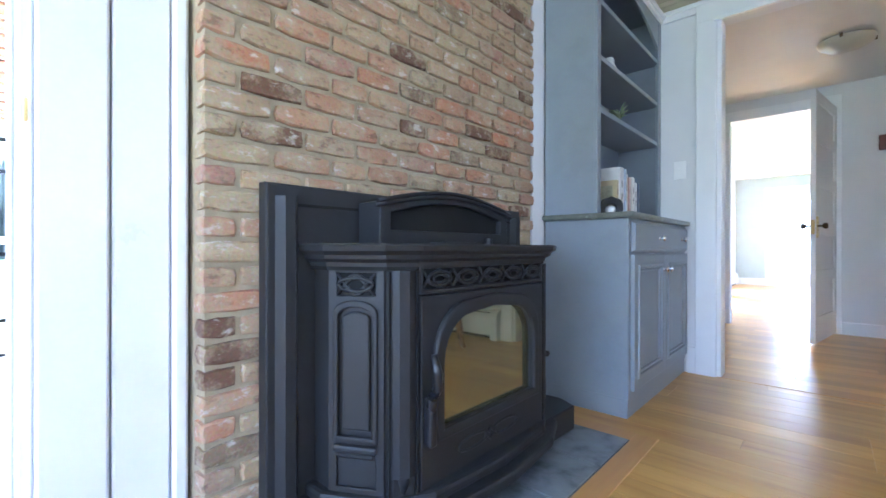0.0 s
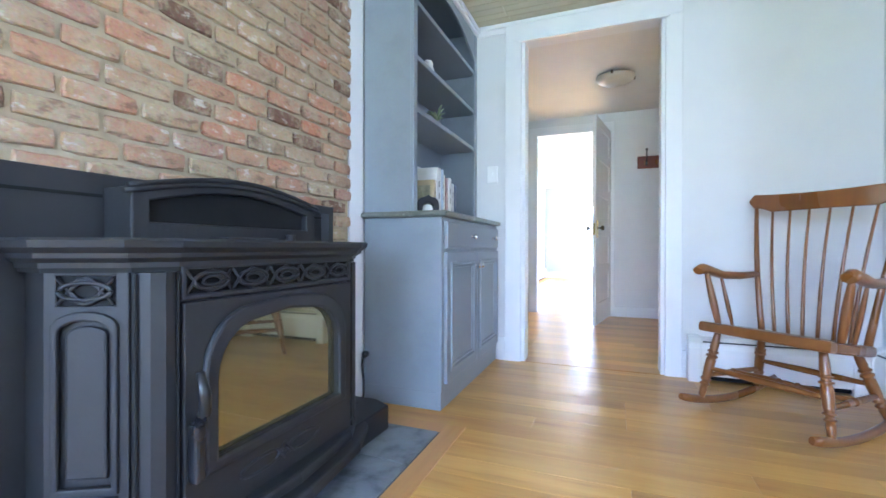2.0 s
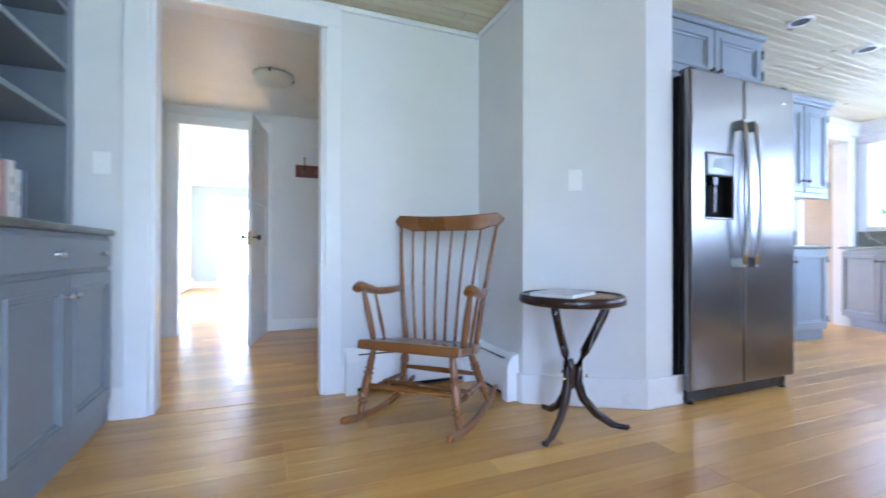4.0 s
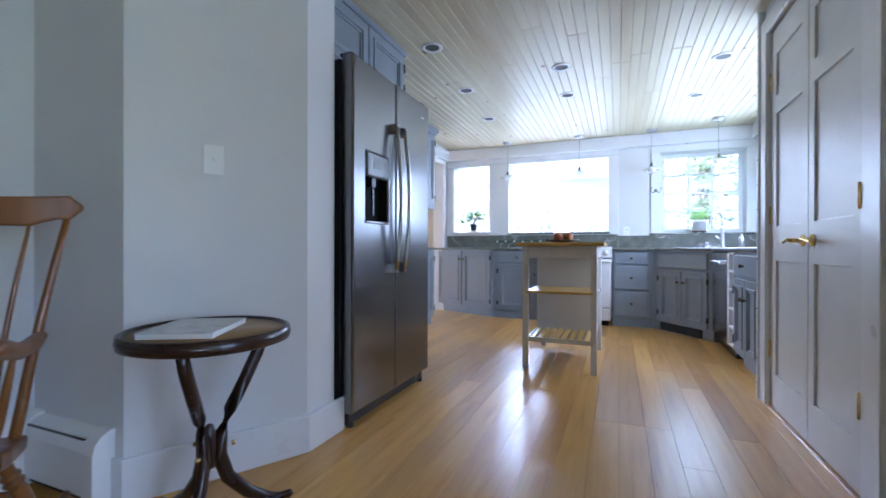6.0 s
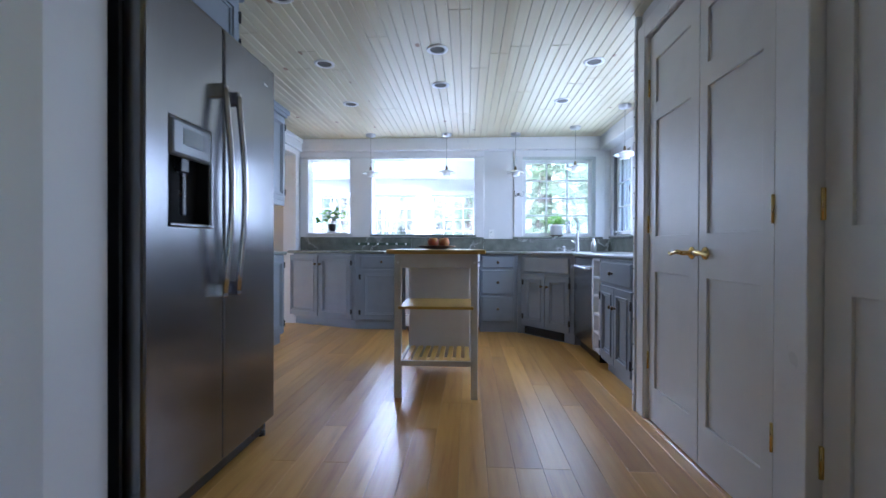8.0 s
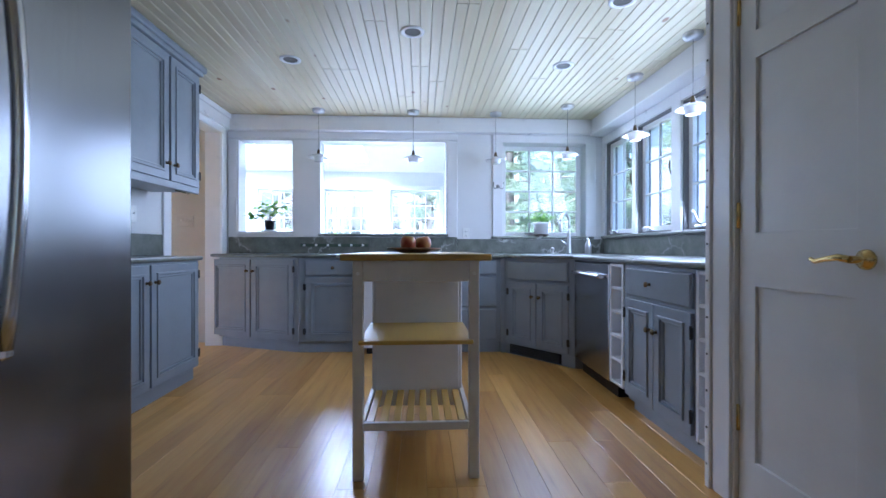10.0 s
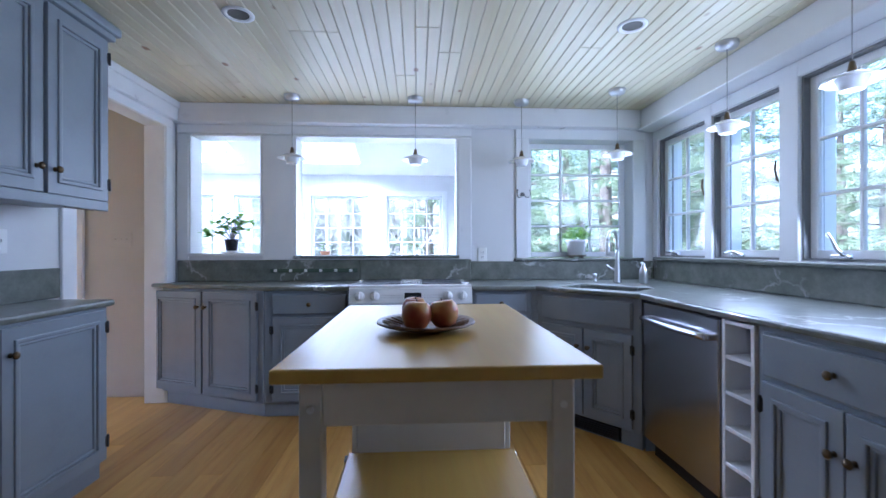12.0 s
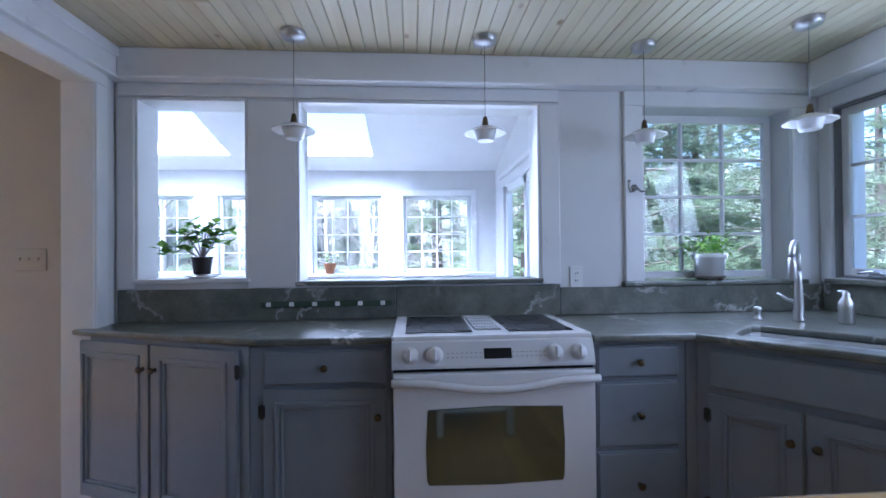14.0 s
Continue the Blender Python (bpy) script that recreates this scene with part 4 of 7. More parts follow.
def shelf_things():
    rnd = random.Random(11)
    page = paint("book_pages", (0.72, 0.68, 0.58), 0.8, 0.06, 30.0, 0.1)
    grey_print = paint("faded_print", (0.3, 0.27, 0.26), 0.6, 0.1)
    y = 2.57
    rows = (("tan picture-covered", (0.52, 0.42, 0.25), 0.03, 0.2, 0.24), ("tall white hardcover", (0.76, 0.75, 0.74), 0.06, 0.275, 0.245), ("tall pale blue", (0.5, 0.58, 0.68), 0.022, 0.27, 0.235),
            ("cream hardcover", (0.73, 0.7, 0.63), 0.05, 0.25, 0.22), ("red-brown patterned", (0.5, 0.32, 0.28), 0.034, 0.235, 0.2), ("off-white paperback", (0.74, 0.72, 0.68), 0.04, 0.24, 0.2),
            ("dusty pink", (0.6, 0.45, 0.42), 0.022, 0.22, 0.18), ("pale grey", (0.68, 0.68, 0.67), 0.036, 0.215, 0.18), ("navy spined", (0.1, 0.13, 0.2), 0.02, 0.215, 0.175), ("off-white paperback", (0.72, 0.71, 0.68), 0.026, 0.2, 0.16))
    for i, (what, colour, th, hh, dd) in enumerate(rows):
        col = paint("book_cover", colour, 0.42, 0.06)
        b = thing("book", pose(-0.36 + 0.006 * (i % 3), y, 0.992, 0, 0, 90), what + " book standing on the stone top", "book", "row of books")
        bm = bmesh.new()
        for x0 in (0, th - 0.003):
            box(bm, (x0, 0, 0), (x0 + 0.003, dd, hh))
        box(bm, (0, -0.003, 0), (th, 0.001, hh), 0.001)
        part("cover", bm, col, b)
        part("pages", one((0.003, th - 0.003, 0.001, dd - 0.006, 0.004, hh - 0.005)), page, b)
        for k in range(2):
            z = hh * (0.35 + 0.25 * k)
            part("spine_mark", one((th * 0.38, th * 0.62, -0.0042, -0.003, z, z + 0.035)), grey_print, b)
        if i == 0:
            part("cover_picture", one((-0.0015, 0.0, 0.02, 0.2, 0.03, 0.17)), paint("aged_print", (0.45, 0.42, 0.28), 0.5, 0.3, 14.0), b, "faded landscape print")
        y += th + 0.003
    # arch ornament
    o = thing("arch_ornament", pose(-0.36, 2.49, 0.992, 0, 0, 35), "small black arch ornament holding a pale stone ball", "ornament")
    bm = bmesh.new()
    plate(bm, soft_arch(-0.06, 0.06, 0.0, 0.09, 0.035), -0.02, 0.02, 0.004, [arched(-0.032, 0.032, 0.001, 0.06, 0.03)])
    part("arch", bm, BLACK, o)
    bm = bmesh.new()
    lathe(bm, [(0.004, 0.0), (0.022, 0.008), (0.03, 0.026), (0.024, 0.045), (0.002, 0.054)], 14)
    part("ball", bm, CERAMIC, o, "pale stone ball")
    # owl figure: one plain shape
    bm = bmesh.new()
    lathe(bm, [(0.028, 0.0), (0.036, 0.02), (0.038, 0.05), (0.028, 0.072), (0.03, 0.09), (0.022, 0.108), (0.002, 0.116)], 16)
    ob = obj("bird_figurine", bm, CERAMIC)
    ob.matrix_basis = pose(-0.44, 2.68, 1.806)
    tagged(ob, "small white ceramic bird figurine on the shelf", "figurine")
    # air plant
    a = thing("air_plant", pose(-0.36, 2.62, 1.536), "spiky pale green air plant on the shelf", "plant")
    bm = bmesh.new()
    for k in range(16):
        an, el, ln = rnd.uniform(0, 6.28), rnd.uniform(0.15, 1.3), rnd.uniform(0.06, 0.11)
        dx, dy, dz = math.cos(an) * math.cos(el), math.sin(an) * math.cos(el), math.sin(el)
        tube(bm, [(0, 0, 0.006), (dx * ln * 0.5, dy * ln * 0.5, 0.006 + dz * ln * 0.6), (dx * ln, dy * ln, 0.008 + dz * ln * 0.8)], [0.006, 0.005, 0.0008], 5)
    part("leaves", bm, leaf_mat("silver_green_leaf", (0.3, 0.4, 0.22), (0.5, 0.56, 0.36)), a)
    d = thing("small_frame", pose(-0.5, 2.43, 1.536, -6, 0, 60), "small dark framed card on the shelf", "picture")
    part("frame", one((0, 0.09, 0, 0.01, 0, 0.12), bev=0.003), BLACK, d)
    part("card", one((0.01, 0.08, -0.002, 0.0, 0.012, 0.108)), page, d)
    switch_plate(pose(-0.63, 2.62, 1.25, 0, 0, 90), 1, "socket", "white plastic wall outlet inside the bookcase")


shelf_things()


# ---- rocking chair ----
def turned(bm, p0, p1, r, rings=(), n=14):
    """A turned rod between two points, swelling in the middle, with beads at the given fractions."""
    p0, p1 = Vector(p0), Vector(p1)
    pts, rad = [], []
    stops = sorted({i / n for i in range(n + 1)} | {f + e for f in rings for e in (-0.018, -0.009, 0.0, 0.009, 0.018)})
    for f in stops:
        if f < 0 or f > 1:
            continue
        k = r * (0.72 + 0.4 * math.sin(math.pi * min(1, max(0, f))))
        for g in rings:
            if abs(f - g) < 0.0135:
                k *= 1.22
            elif abs(f - g) < 0.02:
                k *= 0.85
        pts.append(p0.lerp(p1, f))
        rad.append(k)
    tube(bm, pts, rad, 10)


def rocking_chair():
    c = thing("rocking_chair", pose(1.366, 2.832, 0, 0, 0, -43.8), "honey-brown varnished wooden spindle-back rocking chair", "chair")
    for sx in (-1, 1):
        bm = bmesh.new()
        pts = [(sx * 0.27, -0.40 + 0.79 * i / 14, 0.022 + 0.115 * ((-0.40 + 0.79 * i / 14) / 0.4) ** 2 * 0.5) for i in range(15)]
        tube(bm, pts, [0.016] + [0.021] * 13 + [0.016], 8, None, 0.75)
        part("rocker", bm, CHAIRW, c)
    bm = bmesh.new()
    prism(bm, [(-0.27, -0.27), (-0.14, -0.285), (0.14, -0.285), (0.27, -0.27), (0.275, 0.0), (0.235, 0.2), (-0.235, 0.2), (-0.275, 0.0)], -0.025, 0.022, 0.012, Matrix.Translation((0, 0, 0.378)) @ Matrix.Rotation(radians(-9), 4, "X"), seg=3)
    part("seat", bm, CHAIRW, c)
    legs = {}
    for sx in (-1, 1):
        for nm, a, b in (("front", (sx * 0.215, -0.2, 0.39), (sx * 0.268, -0.25, 0.055)), ("back", (sx * 0.19, 0.12, 0.36), (sx * 0.268, 0.22, 0.05))):
            bm = bmesh.new()
            turned(bm, a, b, 0.02, (0.3, 0.37, 0.72, 0.79))
            part("leg", bm, CHAIRW, c)
            legs[nm, sx] = (Vector(a), Vector(b))
    for a, b, f in ((("front", -1), ("front", 1), 0.55), (("back", -1), ("back", 1), 0.5), (("front", -1), ("back", -1), 0.66), (("front", 1), ("back", 1), 0.66)):
        bm = bmesh.new()
        turned(bm, legs[a][0].lerp(legs[a][1], f), legs[b][0].lerp(legs[b][1], f), 0.0135, (0.5,) if a[1] == b[1] else ())
        part("stretcher", bm, CHAIRW, c)
    bm = bmesh.new()
    turned(bm, (-0.245, -0.02, 0.165), (0.245, -0.02, 0.165), 0.0145, (0.42, 0.58))
    part("stretcher", bm, CHAIRW, c)
    # back
    for i in range(8):
        f = i / 7 * 2 - 1
        x0, x1 = f * 0.215, f * 0.305
        bm = bmesh.new()
        r = 0.0145 if i in (0, 7) else 0.0085
        base, tip = Vector((x0, 0.165, 0.355)), Vector((x1, 0.275 - 0.02 * (1 - f * f), 1.03))
        pts = [base.lerp(tip, k / 8) + Vector((0, 0.018 * math.sin(math.pi * k / 8) * -1, 0)) for k in range(9)]
        tube(bm, pts, [r * (1.15 - 0.45 * k / 8) for k in range(9)], 8)
        part("post" if i in (0, 7) else "spindle", bm, CHAIRW, c)
    bm = bmesh.new()
    k = 22
    t = bmesh.new()
    front, back = [], []
    for i in range(k + 1):
        f = i / k * 2 - 1
        x, y = f * 0.345, 0.285 - 0.045 * (1 - f * f)
        top = 1.112 - 0.02 * (1 - f * f)
        low = 1.03 - 0.024 * min(1.0, max(0.0, (0.78 - abs(f)) / 0.12))
        end = 0.034 * (1 - math.sqrt(max(0.0, 1 - max(0.0, (abs(f) - 0.9) / 0.1) ** 2)))
        front.append((t.verts.new((x, y - 0.013, low + end)), t.verts.new((x, y - 0.013, top - end))))
        back.append((t.verts.new((x, y + 0.013, low + end)), t.verts.new((x, y + 0.013, top - end))))
    for i in range(k):
        a, b, e, g = front[i], front[i + 1], back[i], back[i + 1]
        t.faces.new((a[0], b[0], b[1], a[1]))
        t.faces.new((e[1], g[1], g[0], e[0]))
        t.faces.new((a[1], b[1], g[1], e[1]))
        t.faces.new((e[0], g[0], b[0], a[0]))
    for i in (0, k):
        t.faces.new((front[i][0], front[i][1], back[i][1], back[i][0]))
    bmesh.ops.recalc_face_normals(t, faces=t.faces[:])
    sharp = [e for e in t.edges if len(e.link_faces) == 2 and e.calc_face_angle(0) > 0.9]
    bmesh.ops.bevel(t, geom=sharp, offset=0.007, segments=2, profile=0.5, affect="EDGES")
    join(bm, t)
    part("top_rail", bm, CHAIRW, c)
    for sx in (-1, 1):
        bm = bmesh.new()
        x = sx * 0.27
        tube(bm, [(sx * 0.262, 0.2, 0.66), (x + sx * 0.015, 0.08, 0.652), (x + sx * 0.03, -0.04, 0.66), (x + sx * 0.035, -0.13, 0.69), (x + sx * 0.035, -0.19, 0.705), (x + sx * 0.035, -0.225, 0.69)], [0.02, 0.026, 0.027, 0.03, 0.034, 0.026], 10, None, 1.0)
        bmesh.ops.transform(bm, matrix=Matrix.Translation((0, 0, 0.69)) @ Matrix.Diagonal((1, 1, 0.8, 1)) @ Matrix.Translation((0, 0, -0.69)), verts=bm.verts)
        part("armrest", bm, CHAIRW, c)
        for y0, y1, z1, r in ((-0.14, -0.17, 0.68, 0.0165), (-0.03, -0.05, 0.65, 0.0095)):
            bm = bmesh.new()
            turned(bm, (sx * 0.245, y0, 0.385), (sx * 0.295, y1, z1), r)
            part("arm_post", bm, CHAIRW, c)


rocking_chair()


# ---- side table ----
def side_table():
    t = thing("side_table", pose(1.965, 2.4, 0) @ Matrix.Diagonal((0.94, 0.94, 1.0, 1.0)), "round dark mahogany pedestal side table with tan top", "table")
    bm = bmesh.new()
    lathe(bm, [(0.001, 0.628), (0.25, 0.628), (0.268, 0.634), (0.272, 0.65), (0.268, 0.672), (0.26, 0.676), (0.252, 0.672), (0.25, 0.662), (0.001, 0.662)], 48, None, False)
    part("rim", bm, MAHOG, t)
    bm = bmesh.new()
    lathe(bm, [(0.001, 0.6625), (0.25, 0.6625), (0.25, 0.6655), (0.001, 0.6655)], 48, None, False)
    part("top_inlay", bm, TABLETOP, t, "tan polished wood inlay")
    for a in (84, 207, -26):
        bm = bmesh.new()
        pr = [(0.19, 0.63), (0.165, 0.57), (0.12, 0.48), (0.07, 0.39), (0.036, 0.31), (0.034, 0.24), (0.062, 0.16), (0.13, 0.085), (0.21, 0.035), (0.285, 0.02), (0.3, 0.026)]
        tube(bm, [(r, 0, z) for r, z in pr], [0.022, 0.024, 0.024, 0.024, 0.026, 0.026, 0.024, 0.022, 0.019, 0.018, 0.012], 8, None, 0.85)
        part("leg", bm, MAHOG, t, m=Matrix.Rotation(radians(a), 4, "Z"))
    bm = bmesh.new()
    lathe(bm, [(0.004, 0.2), (0.02, 0.21), (0.024, 0.24), (0.024, 0.31), (0.018, 0.335), (0.012, 0.35), (0.002, 0.356)], 14)
    part("hub", bm, MAHOG, t)
    for a in (84, 207, -26):
        bm = bmesh.new()
        lathe(bm, [(0.009, 0), (0.009, 0.01), (0.001, 0.014)], 8, Matrix.Rotation(radians(a), 4, "Z") @ Matrix.Translation((0.075, 0, 0.27)) @ Matrix.Rotation(radians(90), 4, "Y"))
        part("bolt", bm, BRASS, t, "small brass bolt")
    b = thing("magazine", pose(1.94, 2.43, 0.6662, 0, 0, 28), "white paperback album lying on the side table", "book")
    part("page_block", one((-0.14, 0.14, -0.11, 0.11, 0.0, 0.016), bev=0.001), PLASTIC, b)
    part("cover", one((-0.142, 0.142, -0.112, 0.112, 0.0162, 0.0185)), paint("mottled_cover", (0.66, 0.66, 0.68), 0.4, 0.16, 22.0), b, "grey-mottled white cover")


side_table()


# ---- hall ----
def panel_door(name, w, h, th, rows, label, mat, m, st=0.1):
    """A solid panelled door; rows: (z0, z1, columns)."""
    d = tagged(new(name), label, kind="structure")
    d.matrix_basis = m
    holes = []
    for z0, z1, cols in rows:
        cw = (w - st * (cols + 1)) / cols
        for k in range(cols):
            holes.append((st + k * (cw + st), st + k * (cw + st) + cw, z0, z1))
    bm = bmesh.new()
    plate(bm, rect(0, w, 0, h), 0.0, th, 0.002, [rect(*q) for q in holes])
    part("leaf", bm, mat, d)
    for x0, x1, z0, z1 in holes:
        bm = bmesh.new()
        box(bm, (x0 - 0.002, th * 0.3, z0 - 0.002), (x1 + 0.002, th * 0.7, z1 + 0.002))
        for s, f in ((0.012, -1), (th - 0.012, 1)):
            box(bm, (x0 + 0.03, min(s, th / 2), z0 + 0.03), (x1 - 0.03, max(s, th / 2), z1 - 0.03), 0.011)
        part("panel", bm, mat, d)
    return d


def hall():
    hd = panel_door("door_2", 0.8, 2.16, 0.036, [(0.22, 0.52, 1), (0.62, 0.92, 1), (1.04, 1.34, 1), (1.44, 1.72, 1), (1.82, 2.06, 1)], "white painted panelled hall door standing open", DOORW,
                    Matrix.Translation((0.525, 5.79, 0.012)) @ Matrix.Rotation(math.atan2(-0.985, -0.172), 4, "Z"))
    bm = bmesh.new()
    box(bm, (0.725, -0.008, 0.9), (0.785, 0.0, 1.08), 0.003)
    box(bm, (0.725, 0.036, 0.9), (0.785, 0.044, 1.08), 0.003)
    box(bm, (0.7995, 0.006, 0.93), (0.803, 0.03, 1.05), 0.001)
    part("lock_plate", bm, BRASS, hd, "brass lock plate")
    for s in (-1, 1):
        bm = bmesh.new()
        mm = Matrix.Translation((0.755, 0.018 + s * 0.022, 1.0)) @ Matrix.Rotation(radians(90 if s < 0 else -90), 4, "X")
        lathe(bm, [(0.009, 0.0), (0.009, 0.03), (0.022, 0.038), (0.027, 0.052), (0.022, 0.066), (0.002, 0.07)], 14, mm)
        part("door_knob", bm, OLDBRASS, hd, "dark round door knob")
    for z in (0.25, 1.0, 1.85):
        bm = bmesh.new()
        tube(bm, [(-0.006, 0.0, z - 0.045), (-0.006, 0.0, z + 0.045)], 0.008, 8)
        part("hinge", bm, OLDBRASS, hd, "brass butt hinge")
    bm = bmesh.new()
    box(bm, (-0.4, 5.785, 0), (-0.3, 5.8, 2.3), 0.003)
    box(bm, (0.535, 5.785, 0), (0.6, 5.8, 2.3), 0.003)
    box(bm, (-0.4, 5.783, 2.2), (0.6, 5.799, 2.3), 0.003)
    setting("trim_hall_door", bm, TRIM, "white casing of the hall door")
    bm = bmesh.new()
    box(bm, (0.6, 5.785, 0), (2.3, 5.8, 0.12), 0.004)
    box(bm, (-0.5, 3.55, 0), (-0.485, 5.785, 0.12), 0.004)
    setting("baseboard_hall", bm, TRIM, "white hall baseboard")
    r = thing("hook_rack", pose(1.05, 5.8, 1.79), "red-stained wooden coat rack with black hooks on the wall", "coat rack")
    bm = bmesh.new()
    box(bm, (-0.205, -0.022, -0.07), (0.205, 0.0, 0.07), 0.006)
    part("board", bm, REDWOOD, r)
    for x in (-0.11, 0.08):
        bm = bmesh.new()
        tube(bm, [(x, -0.02, -0.02), (x, -0.05, 0.0), (x, -0.07, 0.06), (x, -0.06, 0.13)], 0.007, 8)
        lathe(bm, [(0.001, -0.014), (0.013, -0.006), (0.014, 0.004), (0.001, 0.014)], 10, Matrix.Translation((x, -0.06, 0.14)), False)
        box(bm, (x - 0.012, -0.026, -0.04), (x + 0.012, -0.02, 0.02), 0.003)
        part("hook", bm, BLACK, r, "black ball-tipped coat hook")
    for x in (-0.14, -0.02, 0.1):
        part("inlay", one((x, x + 0.05, -0.0235, -0.022, -0.03, 0.02), bev=0.0005), CHAIRW, r)
    l = thing("ceiling_light", pose(0.6, 4.63, 2.4), "shallow frosted glass ceiling light with metal clips", "lamp")
    bm = bmesh.new()
    lathe(bm, [(0.168, -0.02), (0.16, -0.04), (0.13, -0.062), (0.07, -0.078), (0.001, -0.082)], 28, None, False)
    lathe(bm, [(0.168, -0.02), (0.168, -0.012), (0.001, -0.012)], 28, None, False)
    part("dish", bm, paint("aged_frosted_glass", (0.5, 0.48, 0.4), 0.35, 0.03), l)
    bm = bmesh.new()
    lathe(bm, [(0.11, -0.013), (0.12, 0.0)], 24)
    part("mount", bm, PLASTIC, l)
    for a in (20, 140, 260):
        part("clip", one((0.155, 0.18, -0.01, 0.01, -0.034, -0.006), bev=0.003), OLDBRASS, l, m=Matrix.Rotation(radians(a), 4, "Z"))
    # far room: glazed door, heater, plate
    d = tagged(new("door_3"), "white glazed door with gridded panes", kind="structure")
    d.matrix_basis = pose(-0.45, 12.33, 0)
    bm = bmesh.new()
    plate(bm, rect(0.0, 1.0, 0.0, 2.05), 0.0, 0.05, 0.003, [rect(0.16 + 0.35 * i, 0.16 + 0.35 * i + 0.33, 0.3 + 0.4 * j, 0.3 + 0.4 * j + 0.38) for i in range(2) for j in range(4)])
    part("leaf", bm, TRIM, d)
    for i in range(2):
        for j in range(4):
            g = part("pane", one((0.16 + 0.35 * i, 0.49 + 0.35 * i, 0.02, 0.024, 0.3 + 0.4 * j, 0.68 + 0.4 * j)), CLEAR, d)
            g.visible_shadow = False
    bm = one((-0.57, -0.45, 12.27, 12.3, 0, 2.17), (0.55, 0.67, 12.27, 12.3, 0, 2.17), (-0.57, 0.67, 12.265, 12.295, 2.05, 2.19), bev=0.004)
    # Emissive sheet close behind the far door, added to glow like daylight.
    m, n, l, p = nodes_of("glowing_white_sheet")
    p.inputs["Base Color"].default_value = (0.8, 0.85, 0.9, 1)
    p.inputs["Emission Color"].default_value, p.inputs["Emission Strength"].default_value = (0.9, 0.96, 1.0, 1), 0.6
    setting("backdrop_far_door", one((-2.5, 2.7, 14.4, 14.5, -0.4, 4.5)), m, "glowing white sheet outside the far door, added for daylight")
    setting("trim_far_door", bm, TRIM, "white casing of the far door")
    setting("baseboard_far", one((-1.13, -0.57, 12.28, 12.3, 0, 0.15), bev=0.004), TRIM)
    heater("baseboard_heater", pose(-1.128, 10.4, 0, 0, 0, 90), 1.7, "white metal baseboard heater in the far room")
    switch_plate(pose(-0.72, 12.3, 1.2), 3, "toggle", "wide white switch plate on the grey-green wall")
    setting("threshold", one((-0.025, 0.89, 3.385, 3.535, -0.01, 0.003), bev=0.003), BORDER, "oak threshold")


hall()


# ---- hearth ----
def hearth():
    h = setting("hearth", one((-0.64, -0.118, 0.4, 2.066, -0.01, 0.006)), GROUT, "slate tile hearth in front of the stove")
    for x0, x1 in ((-0.64, -0.425), (-0.425, -0.12)):
        for k in range(6):
            y1 = 2.064 - 0.305 * k
            y0 = max(0.4, y1 - 0.305)
            if y1 - y0 > 0.03:
                part("slate_tile", one((x0 + 0.003, x1 - 0.003, y0 + 0.003, y1 - 0.003, 0.0, 0.0105), bev=0.002), SLATE, h)
    setting("hearth_border", one((-0.118, -0.03, 0.3, 2.16, -0.005, 0.0045), (-0.66, -0.118, 2.068, 2.16, -0.005, 0.0045), bev=0.001), BORDER, "orange oak border boards round the hearth")


hearth()


# ---- kitchen setting ----
def sash(parent, x0, x1, z0, z1, y, cols, rows, bar=0.045, mun=0.018, depth=0.04, mat=None):
    """A window sash in the xz plane of its parent, with bars and panes."""
    mat = mat or TRIM
    bm = bmesh.new()
    for b in ((x0, x0 + bar, z0, z1), (x1 - bar, x1, z0, z1), (x0 + bar, x1 - bar, z0, z0 + bar), (x0 + bar, x1 - bar, z1 - bar, z1)):
        box(bm, (b[0], y - depth / 2, b[2]), (b[1], y + depth / 2, b[3]), 0.004)
    part("window_frame", bm, mat, parent)
    a0, a1, c0, c1 = x0 + bar, x1 - bar, z0 + bar, z1 - bar
    for i in range(1, cols):
        x = a0 + (a1 - a0) * i / cols
        part("muntin", one((x - mun / 2, x + mun / 2, y - 0.014, y + 0.014, c0, c1), bev=0.003), mat, parent)
    for j in range(1, rows):
        z = c0 + (c1 - c0) * j / rows
        part("muntin", one((a0, a1, y - 0.0135, y + 0.0135, z - mun / 2, z + mun / 2), bev=0.003), mat, parent)
    for i in range(cols):
        for j in range(rows):
            g = part("pane", one((a0 + (a1 - a0) * i / cols, a0 + (a1 - a0) * (i + 1) / cols, y - 0.002, y + 0.002, c0 + (c1 - c0) * j / rows, c0 + (c1 - c0) * (j + 1) / rows)), CLEAR, parent)
            g.visible_shadow = False


def crank(parent, x, z, y, lift):
    bm = bmesh.new()
    box(bm, (x - 0.05, y - 0.02, z), (x + 0.05, y + 0.012, z + 0.022), 0.008, seg=2)
    if lift:
        tube(bm, [(x + 0.02, y - 0.012, z + 0.02), (x, y - 0.03, z + 0.05), (x - 0.02, y - 0.035, z + 0.1), (x - 0.035, y - 0.045, z + 0.13)], [0.011, 0.009, 0.008, 0.01], 8)
    else:
        tube(bm, [(x + 0.03, y - 0.016, z + 0.018), (x - 0.01, y - 0.036, z + 0.034), (x - 0.07, y - 0.03, z + 0.026), (x - 0.09, y - 0.028, z + 0.024)], [0.012, 0.01, 0.008, 0.01], 8)
    part("crank_handle", bm, CHROME, parent, "metal crank handle")


